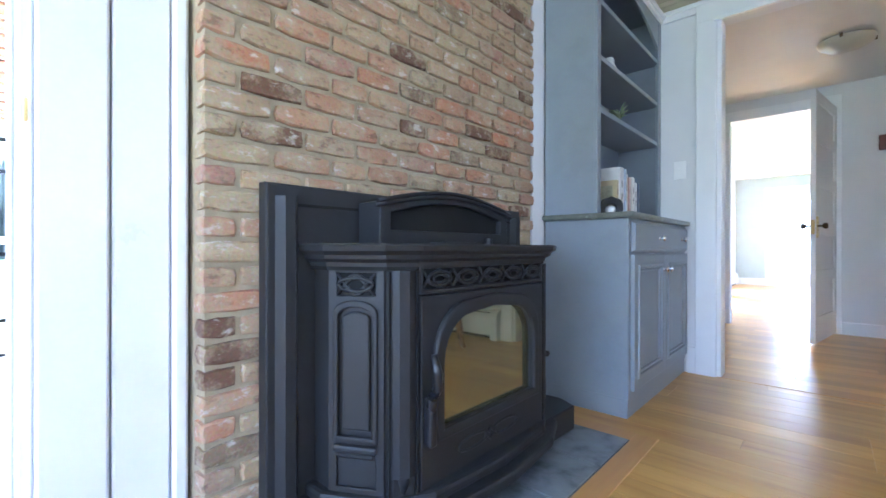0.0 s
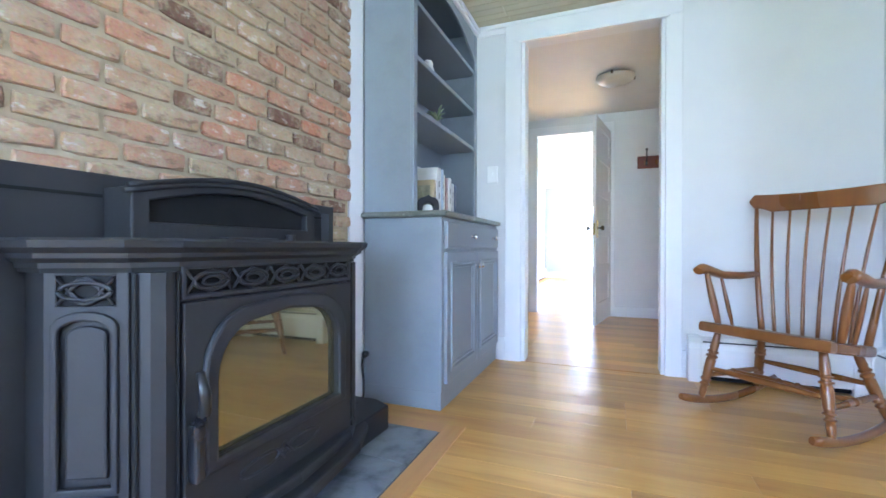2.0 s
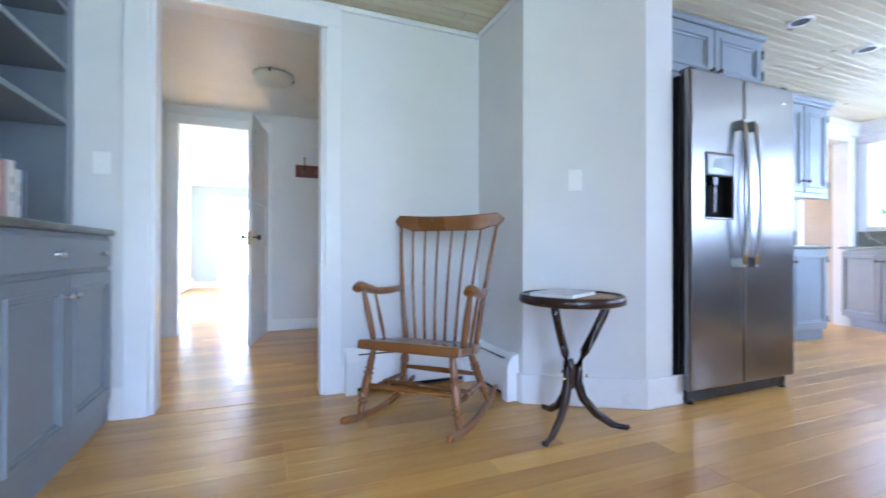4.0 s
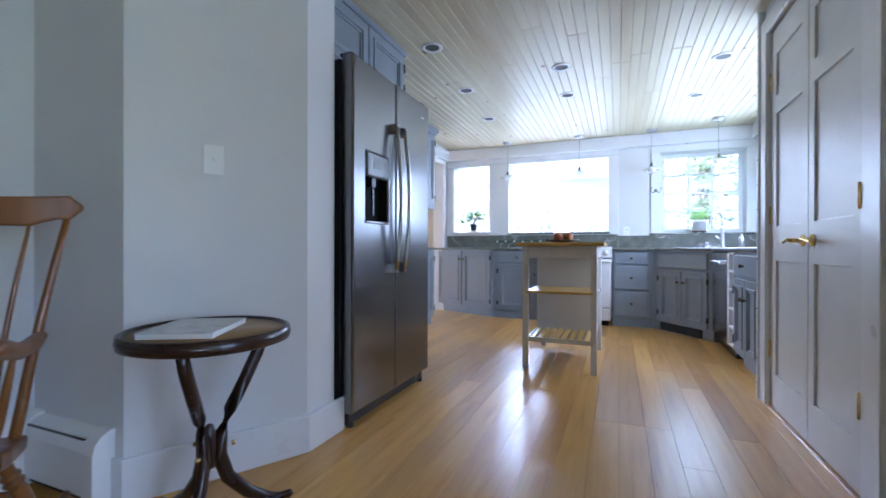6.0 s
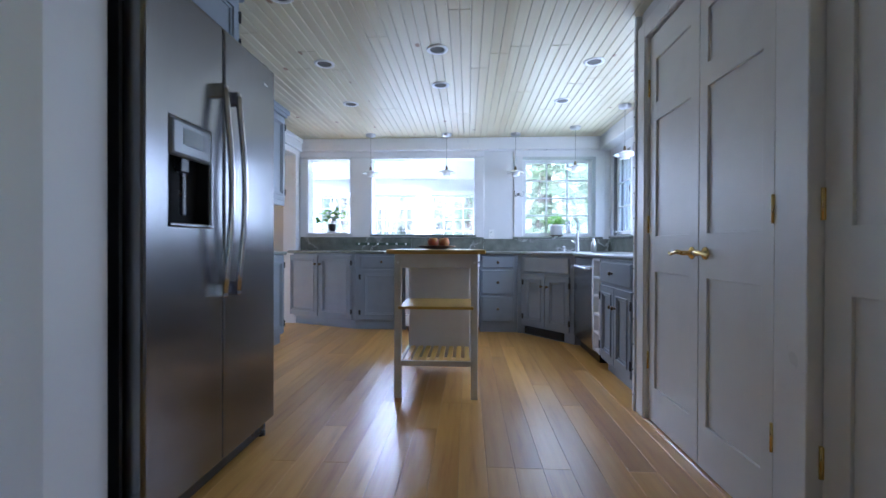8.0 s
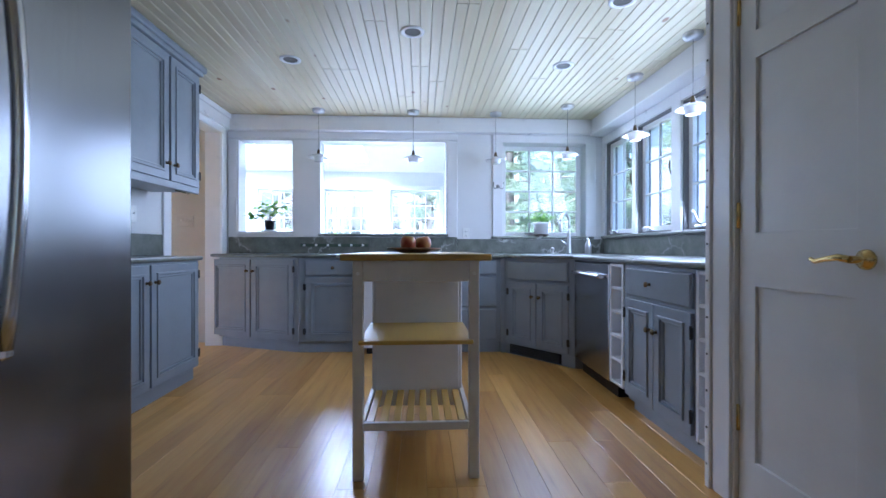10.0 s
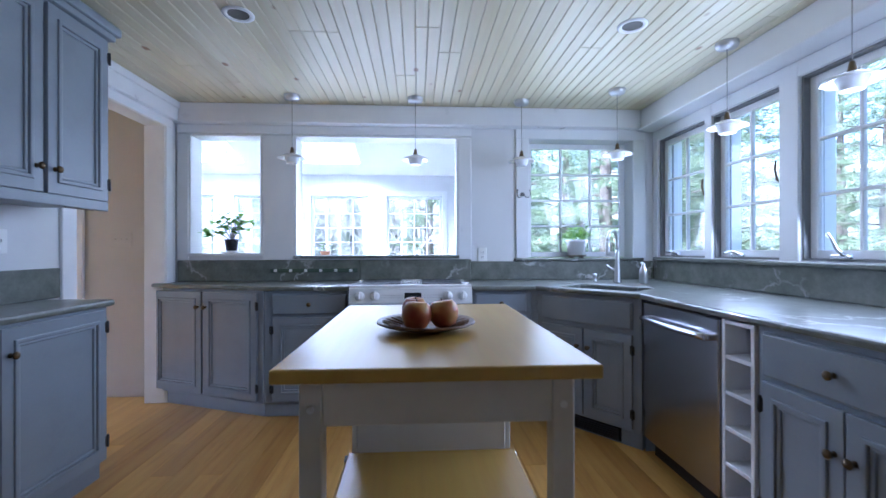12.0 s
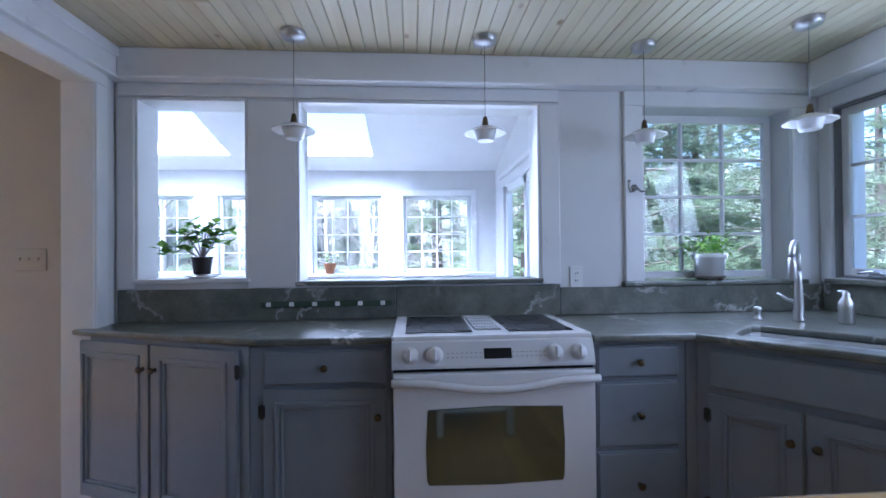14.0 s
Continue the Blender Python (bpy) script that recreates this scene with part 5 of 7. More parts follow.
def kitchen_windows():
    # sink window, deep reveal
    w = tagged(new("window_1"), "white gridded casement window over the sink", kind="structure")
    w.matrix_basis = pose(FAR, 0.64, 0, 0, 0, -90)
    sash(w, 0.01, 0.92, 1.145, 2.165, 0.14, 3, 4)
    part("window_sill", one((-0.13, 1.02, -0.035, 0.17, 1.112, 1.138), bev=0.006), MARBLE, w, "marble window sill")
    # row of casements
    for k, (x0, x1) in enumerate(((6.47, 7.08), (5.82, 6.39), (5.13, 5.69), (4.45, 5.0))):
        v = tagged(new("window_%d" % (k + 2)), "white gridded casement window with crank handle", kind="structure")
        v.matrix_basis = pose(x1, -0.5, 0, 0, 0, 180)
        wd = x1 - x0
        sash(v, 0.012, wd - 0.012, 1.162, 2.148, 0.055, 2, 3)
        bm = bmesh.new()
        for b in ((0.0, 0.012), (wd - 0.012, wd)):
            box(bm, (b[0], 0.0, 1.15), (b[1], 0.12, 2.16))
        box(bm, (0.012, 0.0, 1.15), (wd - 0.012, 0.12, 1.162))
        box(bm, (0.012, 0.0, 2.148), (wd - 0.012, 0.12, 2.16))
        part("weather_strip", bm, paint("grey_weather_strip", (0.2, 0.2, 0.2), 0.6), v, "dark grey weather strip")
        crank(v, wd * 0.42, 1.163, -0.012, k == 2)
        bm = bmesh.new()
        tube(bm, [(wd - 0.03, 0.02, 1.6), (wd - 0.03, -0.005, 1.62), (wd - 0.028, -0.02, 1.68), (wd - 0.03, -0.012, 1.73)], [0.006, 0.008, 0.008, 0.006], 8)
        part("sash_lock", bm, OLDBRASS, v, "dark sash lock")
    # mullion boards and casings
    bm = bmesh.new()
    for x0, x1 in ((7.082, 7.158), (6.392, 6.468), (5.692, 5.818), (5.002, 5.128), (4.36, 4.448)):
        box(bm, (x0, -0.5, 1.12), (x1, -0.478, 2.24), 0.004)
    box(bm, (4.17, -0.5, 2.162), (7.16, -0.48, 2.25), 0.004)
    setting("trim_windows", bm, TRIM, "white painted boards between the windows")
    bm = bmesh.new()
    box(bm, (4.17, -0.5, 1.118), (7.1, -0.44, 1.145), 0.006)
    setting("window_ledge", bm, MARBLE, "marble ledge under the windows")
    # casings of far wall
    bm = bmesh.new()
    F = FAR
    box(bm, (F - 0.022, 0.64, 1.138), (F, 0.755, 2.175), 0.004)
    box(bm, (F - 0.022, -0.4, 1.138), (F, -0.29, 2.175), 0.004)
    box(bm, (F - 0.024, -0.4, 2.175), (F, 0.755, 2.262), 0.004)
    for z in (0.0,):
        box(bm, (F - 0.02, 1.145, 1.13), (F, 1.258, 2.175), 0.004)
        box(bm, (F - 0.02, 1.145, 2.19), (F, 3.6, 2.262), 0.004)
        box(bm, (F - 0.012, 2.648, 1.13), (F, 2.912, 2.175), 0.003)
        box(bm, (F - 0.02, 3.512, 1.13), (F, 3.6, 2.175), 0.004)
    setting("trim_east", bm, TRIM, "white painted casings round the openings")
    bm = bmesh.new()
    for y0, y1, z0 in ((1.27, 2.635, 1.16), (2.925, 3.5, 1.18)):
        box(bm, (F - 0.012, y0 - 0.012, z0), (F + 0.182, y0 + 0.004, 2.178), 0.003)
        box(bm, (F - 0.012, y1 - 0.004, z0), (F + 0.182, y1 + 0.012, 2.178), 0.003)
        box(bm, (F - 0.012, y0 - 0.012, 2.168), (F + 0.182, y1 + 0.012, 2.188), 0.003)
    box(bm, (F - 0.03, 2.9, 1.162), (F + 0.185, 3.52, 1.186), 0.004)
    setting("trim_pass_through", bm, TRIM, "white lining of the pass-through openings")
    setting("pass_through_sill", one((F - 0.03, F + 0.19, 1.25, 2.655, 1.14, 1.165), bev=0.005), MARBLE, "dark marble sill of the pass-through")
    # boxed beams
    setting("beam_east", one((7.06, 7.16, -0.32, 3.55, 2.262, 2.419), bev=0.006), TRIM, "white boxed beam over the far windows")
    setting("beam_south", one((4.17, 7.16, -0.498, -0.322, 2.252, 2.4185), bev=0.006), TRIM, "white boxed beam over the casements")
    setting("beam_north", one((5.98, 7.16, 3.552, 3.62, 2.262, 2.419), (6.0, 7.155, 3.535, 3.552, 2.36, 2.4185), bev=0.006), TRIM, "white boxed header over the opening")
    bm = bmesh.new()
    box(bm, (5.985, 3.6, 0.0), (6.09, 3.62, 2.2), 0.004)
    box(bm, (6.99, 3.598, 0.0), (7.075, 3.62, 2.2), 0.004)
    box(bm, (5.985, 3.596, 2.2), (7.075, 3.618, 2.266), 0.004)
    box(bm, (6.985, 3.61, 0.0), (7.002, 3.77, 2.2), 0.003)
    box(bm, (6.085, 3.61, 0.0), (6.102, 3.77, 2.2), 0.003)
    setting("trim_opening", bm, TRIM, "white casing of the wide opening")
    # crown above closet etc
    bm = bmesh.new()
    box(bm, (4.062, 0.3, 0.0), (4.168, 0.326, 2.33), 0.005)
    box(bm, (4.05, 0.262, 0.0), (4.061, 0.318, 2.228), 0.003)
    box(bm, (2.862, 0.29, 0.0), (3.014, 0.303, 2.228), 0.002)
    box(bm, (2.848, 0.2, 0.0), (2.861, 0.318, 2.228), 0.003)
    box(bm, (1.95, 0.3, 0.0), (2.048, 0.322, 2.228), 0.005)
    box(bm, (1.95, 0.3, 2.229), (4.061, 0.327, 2.33), 0.005)
    setting("trim_closet", bm, TRIM, "white casing round the closet doors")
    bm = one((4.17, 4.2, -0.3, 0.335, 0.0, 2.415), bev=0.003)
    e = setting("trim_wall_end", bm, TRIM, "white edge board with a row of nail heads")
    for k in range(15):
        b2 = bmesh.new()
        lathe(b2, [(0.005, 0), (0.004, 0.003)], 8, Matrix.Translation((4.185, 0.335, 0.1 + 0.155 * k)) @ Matrix.Rotation(radians(-90), 4, "X"))
        part("nail_head", b2, BLACK, e)


kitchen_windows()


def closet_doors():
    rows = [(0.2, 0.858, 1), (1.06, 1.71, 1), (1.815, 2.055, 1)]
    specs = [(4.047, 0.538, "door_4", 0.082, 0.3), (3.504, 0.486, "door_5", 0.064, 0.3), (2.844, 0.785, "door_6", 0.095, 0.272)]
    for x1, w, nm, st, fy in specs:
        d = panel_door(nm, w, 2.205, 0.036, [(a, b, 2 if w > 0.7 else 1) for a, b, c in rows], "white panelled closet door, shut", DOORW, Matrix.Translation((x1, fy, 0.01)) @ Matrix.Rotation(math.pi, 4, "Z"), st)
        hx = 0.0 if nm != "door_5" else w
        for z in (0.34, 1.13, 1.92):
            bm = bmesh.new()
            tube(bm, [(hx, -0.004, z - 0.05), (hx, -0.004, z + 0.05)], 0.0065, 8)
            box(bm, (hx - 0.007, -0.002, z - 0.048), (hx + 0.007, 0.001, z + 0.048))
            part("hinge", bm, BRASS, d, "polished brass hinge")
        kx = w - 0.055 if nm != "door_5" else 0.055
        sg = -1 if nm != "door_5" else 1
        bm = bmesh.new()
        lathe(bm, [(0.03, 0.0), (0.028, 0.006), (0.018, 0.012), (0.011, 0.02), (0.011, 0.05)], 18, Matrix.Translation((kx, 0.0, 0.97)) @ RX90)
        tube(bm, [(kx, -0.048, 0.97), (kx + sg * 0.03, -0.055, 0.976), (kx + sg * 0.07, -0.052, 0.97), (kx + sg * 0.105, -0.05, 0.962), (kx + sg * 0.12, -0.052, 0.97)], [0.011, 0.0105, 0.0085, 0.0075, 0.007], 8)
        part("lever_handle", bm, BRASS, d, "brass lever handle")
    setting("closet_threshold", one((3.012, 4.05, 0.2, 0.318, -0.005, 0.006), bev=0.002), BORDER, "oak threshold strip")
    # Dark slab behind the doors, standing in for the unlit closet.
    bm = one((1.95, 4.039, 0.1, 0.169, 0, 2.3))
    setting("closet_shade_slab", bm, paint("dark_closet_shade", (0.2, 0.2, 0.2), 0.9))


closet_doors()


# ---- refrigerator ----
def fridge():
    f = thing("refrigerator", pose(2.8, 2.46, 0), "stainless steel side-by-side refrigerator with black sides", "refrigerator")
    W, H = 0.948, 1.94
    bm = bmesh.new()
    box(bm, (0.004, 0.02, 0.03), (W - 0.004, 0.82, H - 0.015), 0.006)
    part("body", bm, MATT_BLACK, f, "black textured cabinet body")
    for nm, x0, x1 in (("freezer_door", 0.0, 0.457), ("fridge_door", 0.463, W)):
        bm = bmesh.new()
        if nm == "freezer_door":
            plate(bm, rect(x0, x1, 0.085, H), -0.06, 0.012, 0.012, [rect(0.125, 0.36, 1.085, 1.46)])
        else:
            plate(bm, rect(x0, x1, 0.085, H), -0.06, 0.012, 0.012)
        d = part(nm, bm, STEEL, f)
        hx = 0.408 if nm == "freezer_door" else 0.512
        bm = bmesh.new()
        k = 12
        pts = [(hx, -0.095 - 0.032 * math.sin(math.pi * i / k), 0.81 + 0.85 * i / k) for i in range(k + 1)]
        tube(bm, pts, 0.0165, 8, None, 0.8)
        for z in (0.82, 1.65):
            box(bm, (hx - 0.014, -0.105, z - 0.03), (hx + 0.014, -0.055, z + 0.03), 0.006)
        part("door_handle", bm, PALE_STEEL, d, "bowed pale steel handle")
        if nm == "freezer_door":
            bm = bmesh.new()
            box(bm, (0.125, -0.005, 1.085), (0.36, 0.0, 1.46))
            for b in ((0.125, 0.131), (0.354, 0.36)):
                box(bm, (b[0], -0.055, 1.085), (b[1], -0.005, 1.46))
            box(bm, (0.125, -0.055, 1.085), (0.36, -0.005, 1.091))
            part("dispenser_recess", bm, SOOT, d, "black water dispenser recess")
            bm = bmesh.new()
            box(bm, (0.125, -0.068, 1.33), (0.36, -0.04, 1.465), 0.012, seg=2)
            part("control_panel", bm, paint("silver_plastic", (0.2, 0.205, 0.21), 0.35, 0.03, 4.0, 0.02, 0.6), d, "grey dispenser control panel")
            part("display", one((0.185, 0.3, -0.0695, -0.067, 1.375, 1.435), bev=0.0005), paint("lcd_grey", (0.3, 0.33, 0.33), 0.2), d, "pale display")
            part("spout", one((0.2, 0.245, -0.05, -0.02, 1.28, 1.331), (0.215, 0.235, -0.045, -0.03, 1.12, 1.281), bev=0.003), BLACK, d)
            part("drip_tray", one((0.12, 0.365, -0.07, -0.02, 1.075, 1.089), bev=0.004), STEEL, d)
    bm = bmesh.new()
    box(bm, (0.02, -0.02, 0.012), (W - 0.02, 0.03, 0.08), 0.004)
    part("toe_grille", bm, BLACK, f)
    for x in (0.05, W - 0.05):
        bm = bmesh.new()
        lathe(bm, [(0.022, 0), (0.022, 0.02), (0.012, 0.03)], 10, Matrix.Translation((x, -0.01, 0)))
        part("foot", bm, BLACK, f)
        bm = bmesh.new()
        box(bm, (x - 0.03, -0.04, H), (x + 0.03, 0.04, H + 0.022), 0.008)
        part("hinge_cover", bm, BLACK, f)
    part("badge", one((0.82, 0.86, -0.0615, -0.0595, 1.83, 1.842)), CHROME, f)
    # cabinet above
    c = thing("wall_cabinet", pose(2.79, 2.64, 2.0), "blue-grey painted cabinet above the refrigerator", "cabinet", "kitchen wall cabinets")
    bm = bmesh.new()
    box(bm, (0, 0, 0), (1.03, 0.6, 0.41), 0.003)
    part("carcass", bm, BLUE, c)
    for x0, x1, kn in ((0.03, 0.51, 0.48), (0.52, 1.0, 0.55)):
        cab_front(c, "door", x0, x1, 0.03, 0.36, BLUE, [(kn, 0.08)], "l" if x0 < 0.3 else "r")
    part("crown", one((-0.002, 1.045, -0.03, 0.02, 0.37, 0.412), bev=0.01), BLUE, c)
    part("side_panel", one((0.985, 1.03, -0.0, 0.6, -2.0, 0.0)), BLUE, c)


fridge()


# ---- kitchen cabinets ----
def left_run():
    base_cabinet(pose(4.62, 3.265, 0), 1.225, 0.35, [("door", 0.02, 0.6, 0.12, 0.9, [(0.565, 0.79)], "l"), ("door", 0.62, 1.195, 0.12, 0.9, [(0.655, 0.79)], "r")],
                 "blue-grey two-door base cabinet with stepped panels")
    base_cabinet(pose(3.83, 3.265, 0), 0.785, 0.35, [("door", 0.02, 0.385, 0.12, 0.9, [(0.35, 0.79)], "l"), ("door", 0.4, 0.765, 0.12, 0.9, [(0.435, 0.79)], "r")],
                 "blue-grey two-door base cabinet beside the refrigerator")
    bm = bmesh.new()
    prism(bm, [(3.83, 3.235), (5.86, 3.235), (5.885, 3.26), (5.885, 3.62), (3.83, 3.62)], 0.917, 0.95, 0.011)
    tagged(obj("countertop", bm, MARBLE), "veined green-grey marble countertop with rounded edge", "countertop", "marble countertops")
    tagged(obj("backsplash", one((3.83, 5.97, 3.6, 3.62, 0.951, 1.115), bev=0.003), MARBLE), "green-grey marble backsplash strip on the wall", "backsplash", "marble backsplashes")
    for x0, w, doors, lab in ((4.3, 1.545, [(0.015, 0.55, "l", 0.515), (0.575, 1.13, "l", 1.095), (1.155, 1.53, "r", 1.19)], "blue-grey three-door wall cabinet with crown moulding"),):
        c = thing("wall_cabinet", pose(x0, 3.265, 1.44), lab, "cabinet", "kitchen wall cabinets")
        bm = bmesh.new()
        box(bm, (0, 0, 0.0), (w, 0.35, 0.95), 0.003)
        part("carcass", bm, BLUE, c)
        for a, b, hg, kn in doors:
            cab_front(c, "door", a, b, 0.03, 0.88, BLUE, [(kn, 0.14)], hg)
        bm = bmesh.new()
        box(bm, (-0.002, -0.03, 0.895), (w + 0.03, 0.352, 0.93), 0.008, seg=2)
        box(bm, (-0.002, -0.05, 0.925), (w + 0.05, 0.352, 0.975), 0.012, seg=2)
        part("crown", bm, BLUE, c)
        part("light_rail", one((0.002, w - 0.002, -0.012, 0.01, -0.02, 0.03), bev=0.004), BLUE, c)
        part("cup_hook", one((w - 0.2, w - 0.02, 0.05, 0.06, -0.018, 0.0)), OLDBRASS, c)
    switch_plate(pose(5.439, 3.62, 1.261), 1, "dial", "white plastic dimmer dial plate on the wall")
    switch_plate(pose(5.613, 3.62, 1.257), 2, "toggle", "white double switch plate above the counter")
    sp = switch_plate(pose(7.154, 4.05, 1.3, 0, 0, -90), 3, "toggle", "beige-painted triple switch plate on the beige wall")
    for piece in sp.children:
        piece.data.materials[0] = BEIGE
    dw = tagged(new("window_dining"), "white sash window of the dining room", kind="structure")
    dw.matrix_basis = pose(7.16, 5.5, 0, 0, 0, -90)
    sash(dw, 0.01, 1.09, 0.84, 1.44, 0.07, 3, 3)
    sash(dw, 0.01, 1.09, 1.44, 2.04, 0.1, 3, 3)
    bm = bmesh.new()
    for b in ((1.1, 1.158, 0.8, 2.17), (-0.14, 0.0, 0.8, 2.17), (0.0, 1.1, 2.05, 2.17), (-0.16, 1.16, 0.77, 0.8), (0.0, 1.1, 0.8, 0.83)):
        box(bm, (b[0], -0.03, b[2]), (b[1], -0.006, b[3]), 0.004)
    part("casing", bm, TRIM, dw)


left_run()


def far_run():
    a0, a1 = Vector((7.03, 3.74)), Vector((6.63, 2.72))
    d = a1 - a0
    ang = math.degrees(math.atan2(d.y, d.x))
    ln = d.length
    base_cabinet(pose(a0.x, a0.y, 0, 0, 0, ang), ln, 0.12, [("door", 0.035, 0.53, 0.12, 0.895, [(0.5, 0.78)], "l"), ("door", 0.545, 1.045, 0.12, 0.895, [(0.575, 0.78)], "r")],
                 "blue-grey angled two-door base cabinet at the end of the counter", toe_in=0.02)
    bm = bmesh.new()
    prism(bm, [(7.045, 3.72), (7.155, 3.72), (7.155, 2.75), (6.72, 2.75), (6.735, 2.8)], 0.0, 0.912)
    fill = thing("corner_filler", pose(0, 0, 0), "blue-grey cabinet filler behind the angled doors", "cabinet")
    part("carcass", bm, BLUE, fill)
    base_cabinet(pose(6.63, 2.715, 0, 0, 0, -90), 0.615, 0.52, [("drawer", 0.06, 0.59, 0.745, 0.895, [(0.325, 0.82)], ""), ("door", 0.06, 0.59, 0.12, 0.725, [(0.555, 0.6)], "l")],
                 "blue-grey base cabinet with one drawer and one door", toe_in=0.02)
    base_cabinet(pose(6.57, 1.212, 0, 0, 0, -90), 0.44, 0.58, [("drawer", 0.02, 0.4, 0.755, 0.895, [(0.21, 0.825)], ""), ("drawer", 0.02, 0.4, 0.445, 0.735, [(0.21, 0.59)], ""), ("drawer", 0.02, 0.4, 0.125, 0.425, [(0.21, 0.28)], "")],
                 "blue-grey base cabinet with three drawers", toe_in=0.02)
    b0, b1 = Vector((6.545, 0.735)), Vector((5.955, 0.265))
    d = b1 - b0
    c = base_cabinet(pose(b0.x, b0.y, 0, 0, 0, math.degrees(math.atan2(d.y, d.x))), d.length, 0.3,
                     [("drawer", 0.05, 0.7, 0.72, 0.89, [], ""), ("door", 0.05, 0.37, 0.12, 0.69, [(0.335, 0.57)], "l"), ("door", 0.38, 0.7, 0.12, 0.69, [(0.415, 0.57)], "r")],
                     "blue-grey corner sink cabinet with two doors", toe_in=0.015)
    bm = bmesh.new()
    for k in range(5):
        box(bm, (0.06, 0.006, 0.016 + 0.015 * k), (0.6, 0.016, 0.024 + 0.015 * k))
    part("toe_vent", bm, BLACK, c, "black heater vent in the toe space")
    part("vent_back", one((0.05, 0.62, 0.014, 0.0155, 0.01, 0.095)), SOOT, c)
    bm = bmesh.new()
    prism(bm, [(6.56, 0.74), (7.15, 0.76), (7.15, -0.49), (5.96, -0.49), (5.96, 0.24), (6.15, 0.1), (6.5, 0.4)], 0.0, 0.7)
    f2 = thing("corner_filler", pose(0, 0, 0), "blue-grey cabinet carcass under the corner sink", "cabinet")
    part("carcass", bm, BLUE, f2)
    bm = bmesh.new()
    prism(bm, [(6.566, 0.771), (6.62, 0.771), (6.62, 0.72), (6.552, 0.729)], 0.0, 0.912, 0.002)
    part("stile", bm, BLUE, f2)
    # marble tops
    bm = bmesh.new()
    prism(bm, [(7.0, 3.755), (7.03, 3.775), (7.155, 3.775), (7.155, 2.096), (6.6, 2.096), (6.6, 2.69), (6.62, 2.73)], 0.917, 0.95, 0.011)
    tagged(obj("countertop", bm, MARBLE), "veined green-grey marble countertop beside the range", "countertop", "marble countertops")
    ux = Vector((-0.782, -0.623))
    vx = Vector((0.623, -0.782))
    mid = (b0 + b1) / 2 + vx * 0.26 + ux * 0.02

    def spt(u, v):
        p = mid + ux * u + vx * v
        return (p.x, p.y)
    hole = [spt(-0.27, -0.16), spt(-0.24, -0.19), spt(0.24, -0.19), spt(0.27, -0.16), spt(0.27, 0.12), spt(0.24, 0.15), spt(-0.24, 0.15), spt(-0.27, 0.12)]
    bm = bmesh.new()
    prism(bm, [(6.525, 1.214), (7.155, 1.214), (7.155, -0.495), (4.202, -0.495), (4.202, 0.29), (5.93, 0.29), (6.515, 0.755)], 0.917, 0.95, 0.011, holes=[hole])
    tagged(obj("countertop", bm, MARBLE), "veined green-grey marble countertop round the corner sink", "countertop", "marble countertops")
    s = thing("sink", pose(0, 0, 0), "white enamelled undermount sink in the marble counter", "sink")
    bm = bmesh.new()
    big = [((x - mid.x) * 1.03 + mid.x, (y - mid.y) * 1.03 + mid.y) for x, y in hole]
    prism(bm, big, 0.72, 0.916, 0.0, holes=[hole])
    prism(bm, big, 0.705, 0.722)
    part("basin", bm, CERAMIC, s)
    bm = bmesh.new()
    lathe(bm, [(0.03, 0.722), (0.026, 0.726), (0.004, 0.724)], 14, Matrix.Translation((mid.x, mid.y, 0)))
    part("drain", bm, CHROME, s)
    # faucet, filter tap, soap bottle
    f = thing("faucet", pose(6.77, 0.03, 0.95, 0, 0, 128), "brushed nickel gooseneck kitchen faucet on the counter", "faucet")
    bm = bmesh.new()
    lathe(bm, [(0.03, 0.0), (0.029, 0.012), (0.024, 0.03), (0.02, 0.12), (0.016, 0.22), (0.015, 0.26)], 18)
    part("body", bm, NICKEL, f)
    bm = bmesh.new()
    pts = [(0, 0, 0.25), (0, 0, 0.3)] + [(0.075 - 0.075 * math.cos(math.pi * i / 10), 0, 0.33 + 0.075 * math.sin(math.pi * i / 10)) for i in range(11)]
    tube(bm, pts, 0.0135, 12)
    part("neck", bm, NICKEL, f)
    bm = bmesh.new()
    lathe(bm, [(0.014, 0.0), (0.017, -0.04), (0.019, -0.1), (0.015, -0.112)], 14, Matrix.Translation((0.15, 0, 0.33)))
    part("spray_head", bm, NICKEL, f)
    bm = bmesh.new()
    tube(bm, [(0, -0.02, 0.1), (0, -0.05, 0.11), (0, -0.09, 0.14)], [0.01, 0.008, 0.006], 8)
    part("lever", bm, NICKEL, f)
    t = thing("filter_tap", pose(6.87, 0.17, 0.95), "small nickel water filter tap on the counter", "tap")
    bm = bmesh.new()
    lathe(bm, [(0.022, 0.0), (0.02, 0.006), (0.013, 0.012), (0.013, 0.04), (0.018, 0.044), (0.018, 0.064), (0.004, 0.068)], 14)
    part("body", bm, NICKEL, t)
    b = thing("soap_bottle", pose(6.68, -0.135, 0.95), "brushed metal soap dispenser bottle by the sink", "soap bottle")
    bm = bmesh.new()
    lathe(bm, [(0.028, 0.0), (0.032, 0.006), (0.033, 0.08), (0.03, 0.105), (0.018, 0.125), (0.014, 0.14), (0.014, 0.152), (0.004, 0.155)], 18)
    part("bottle", bm, NICKEL, b)
    part("pump", one((-0.006, 0.04, -0.006, 0.006, 0.152, 0.162), bev=0.003), NICKEL, b)
    # backsplashes
    F = FAR
    tagged(obj("backsplash", one((F - 0.02, F, 2.1, 3.6, 0.951, 1.128), bev=0.003), MARBLE), "green-grey marble backsplash behind the counter", "backsplash", "marble backsplashes")
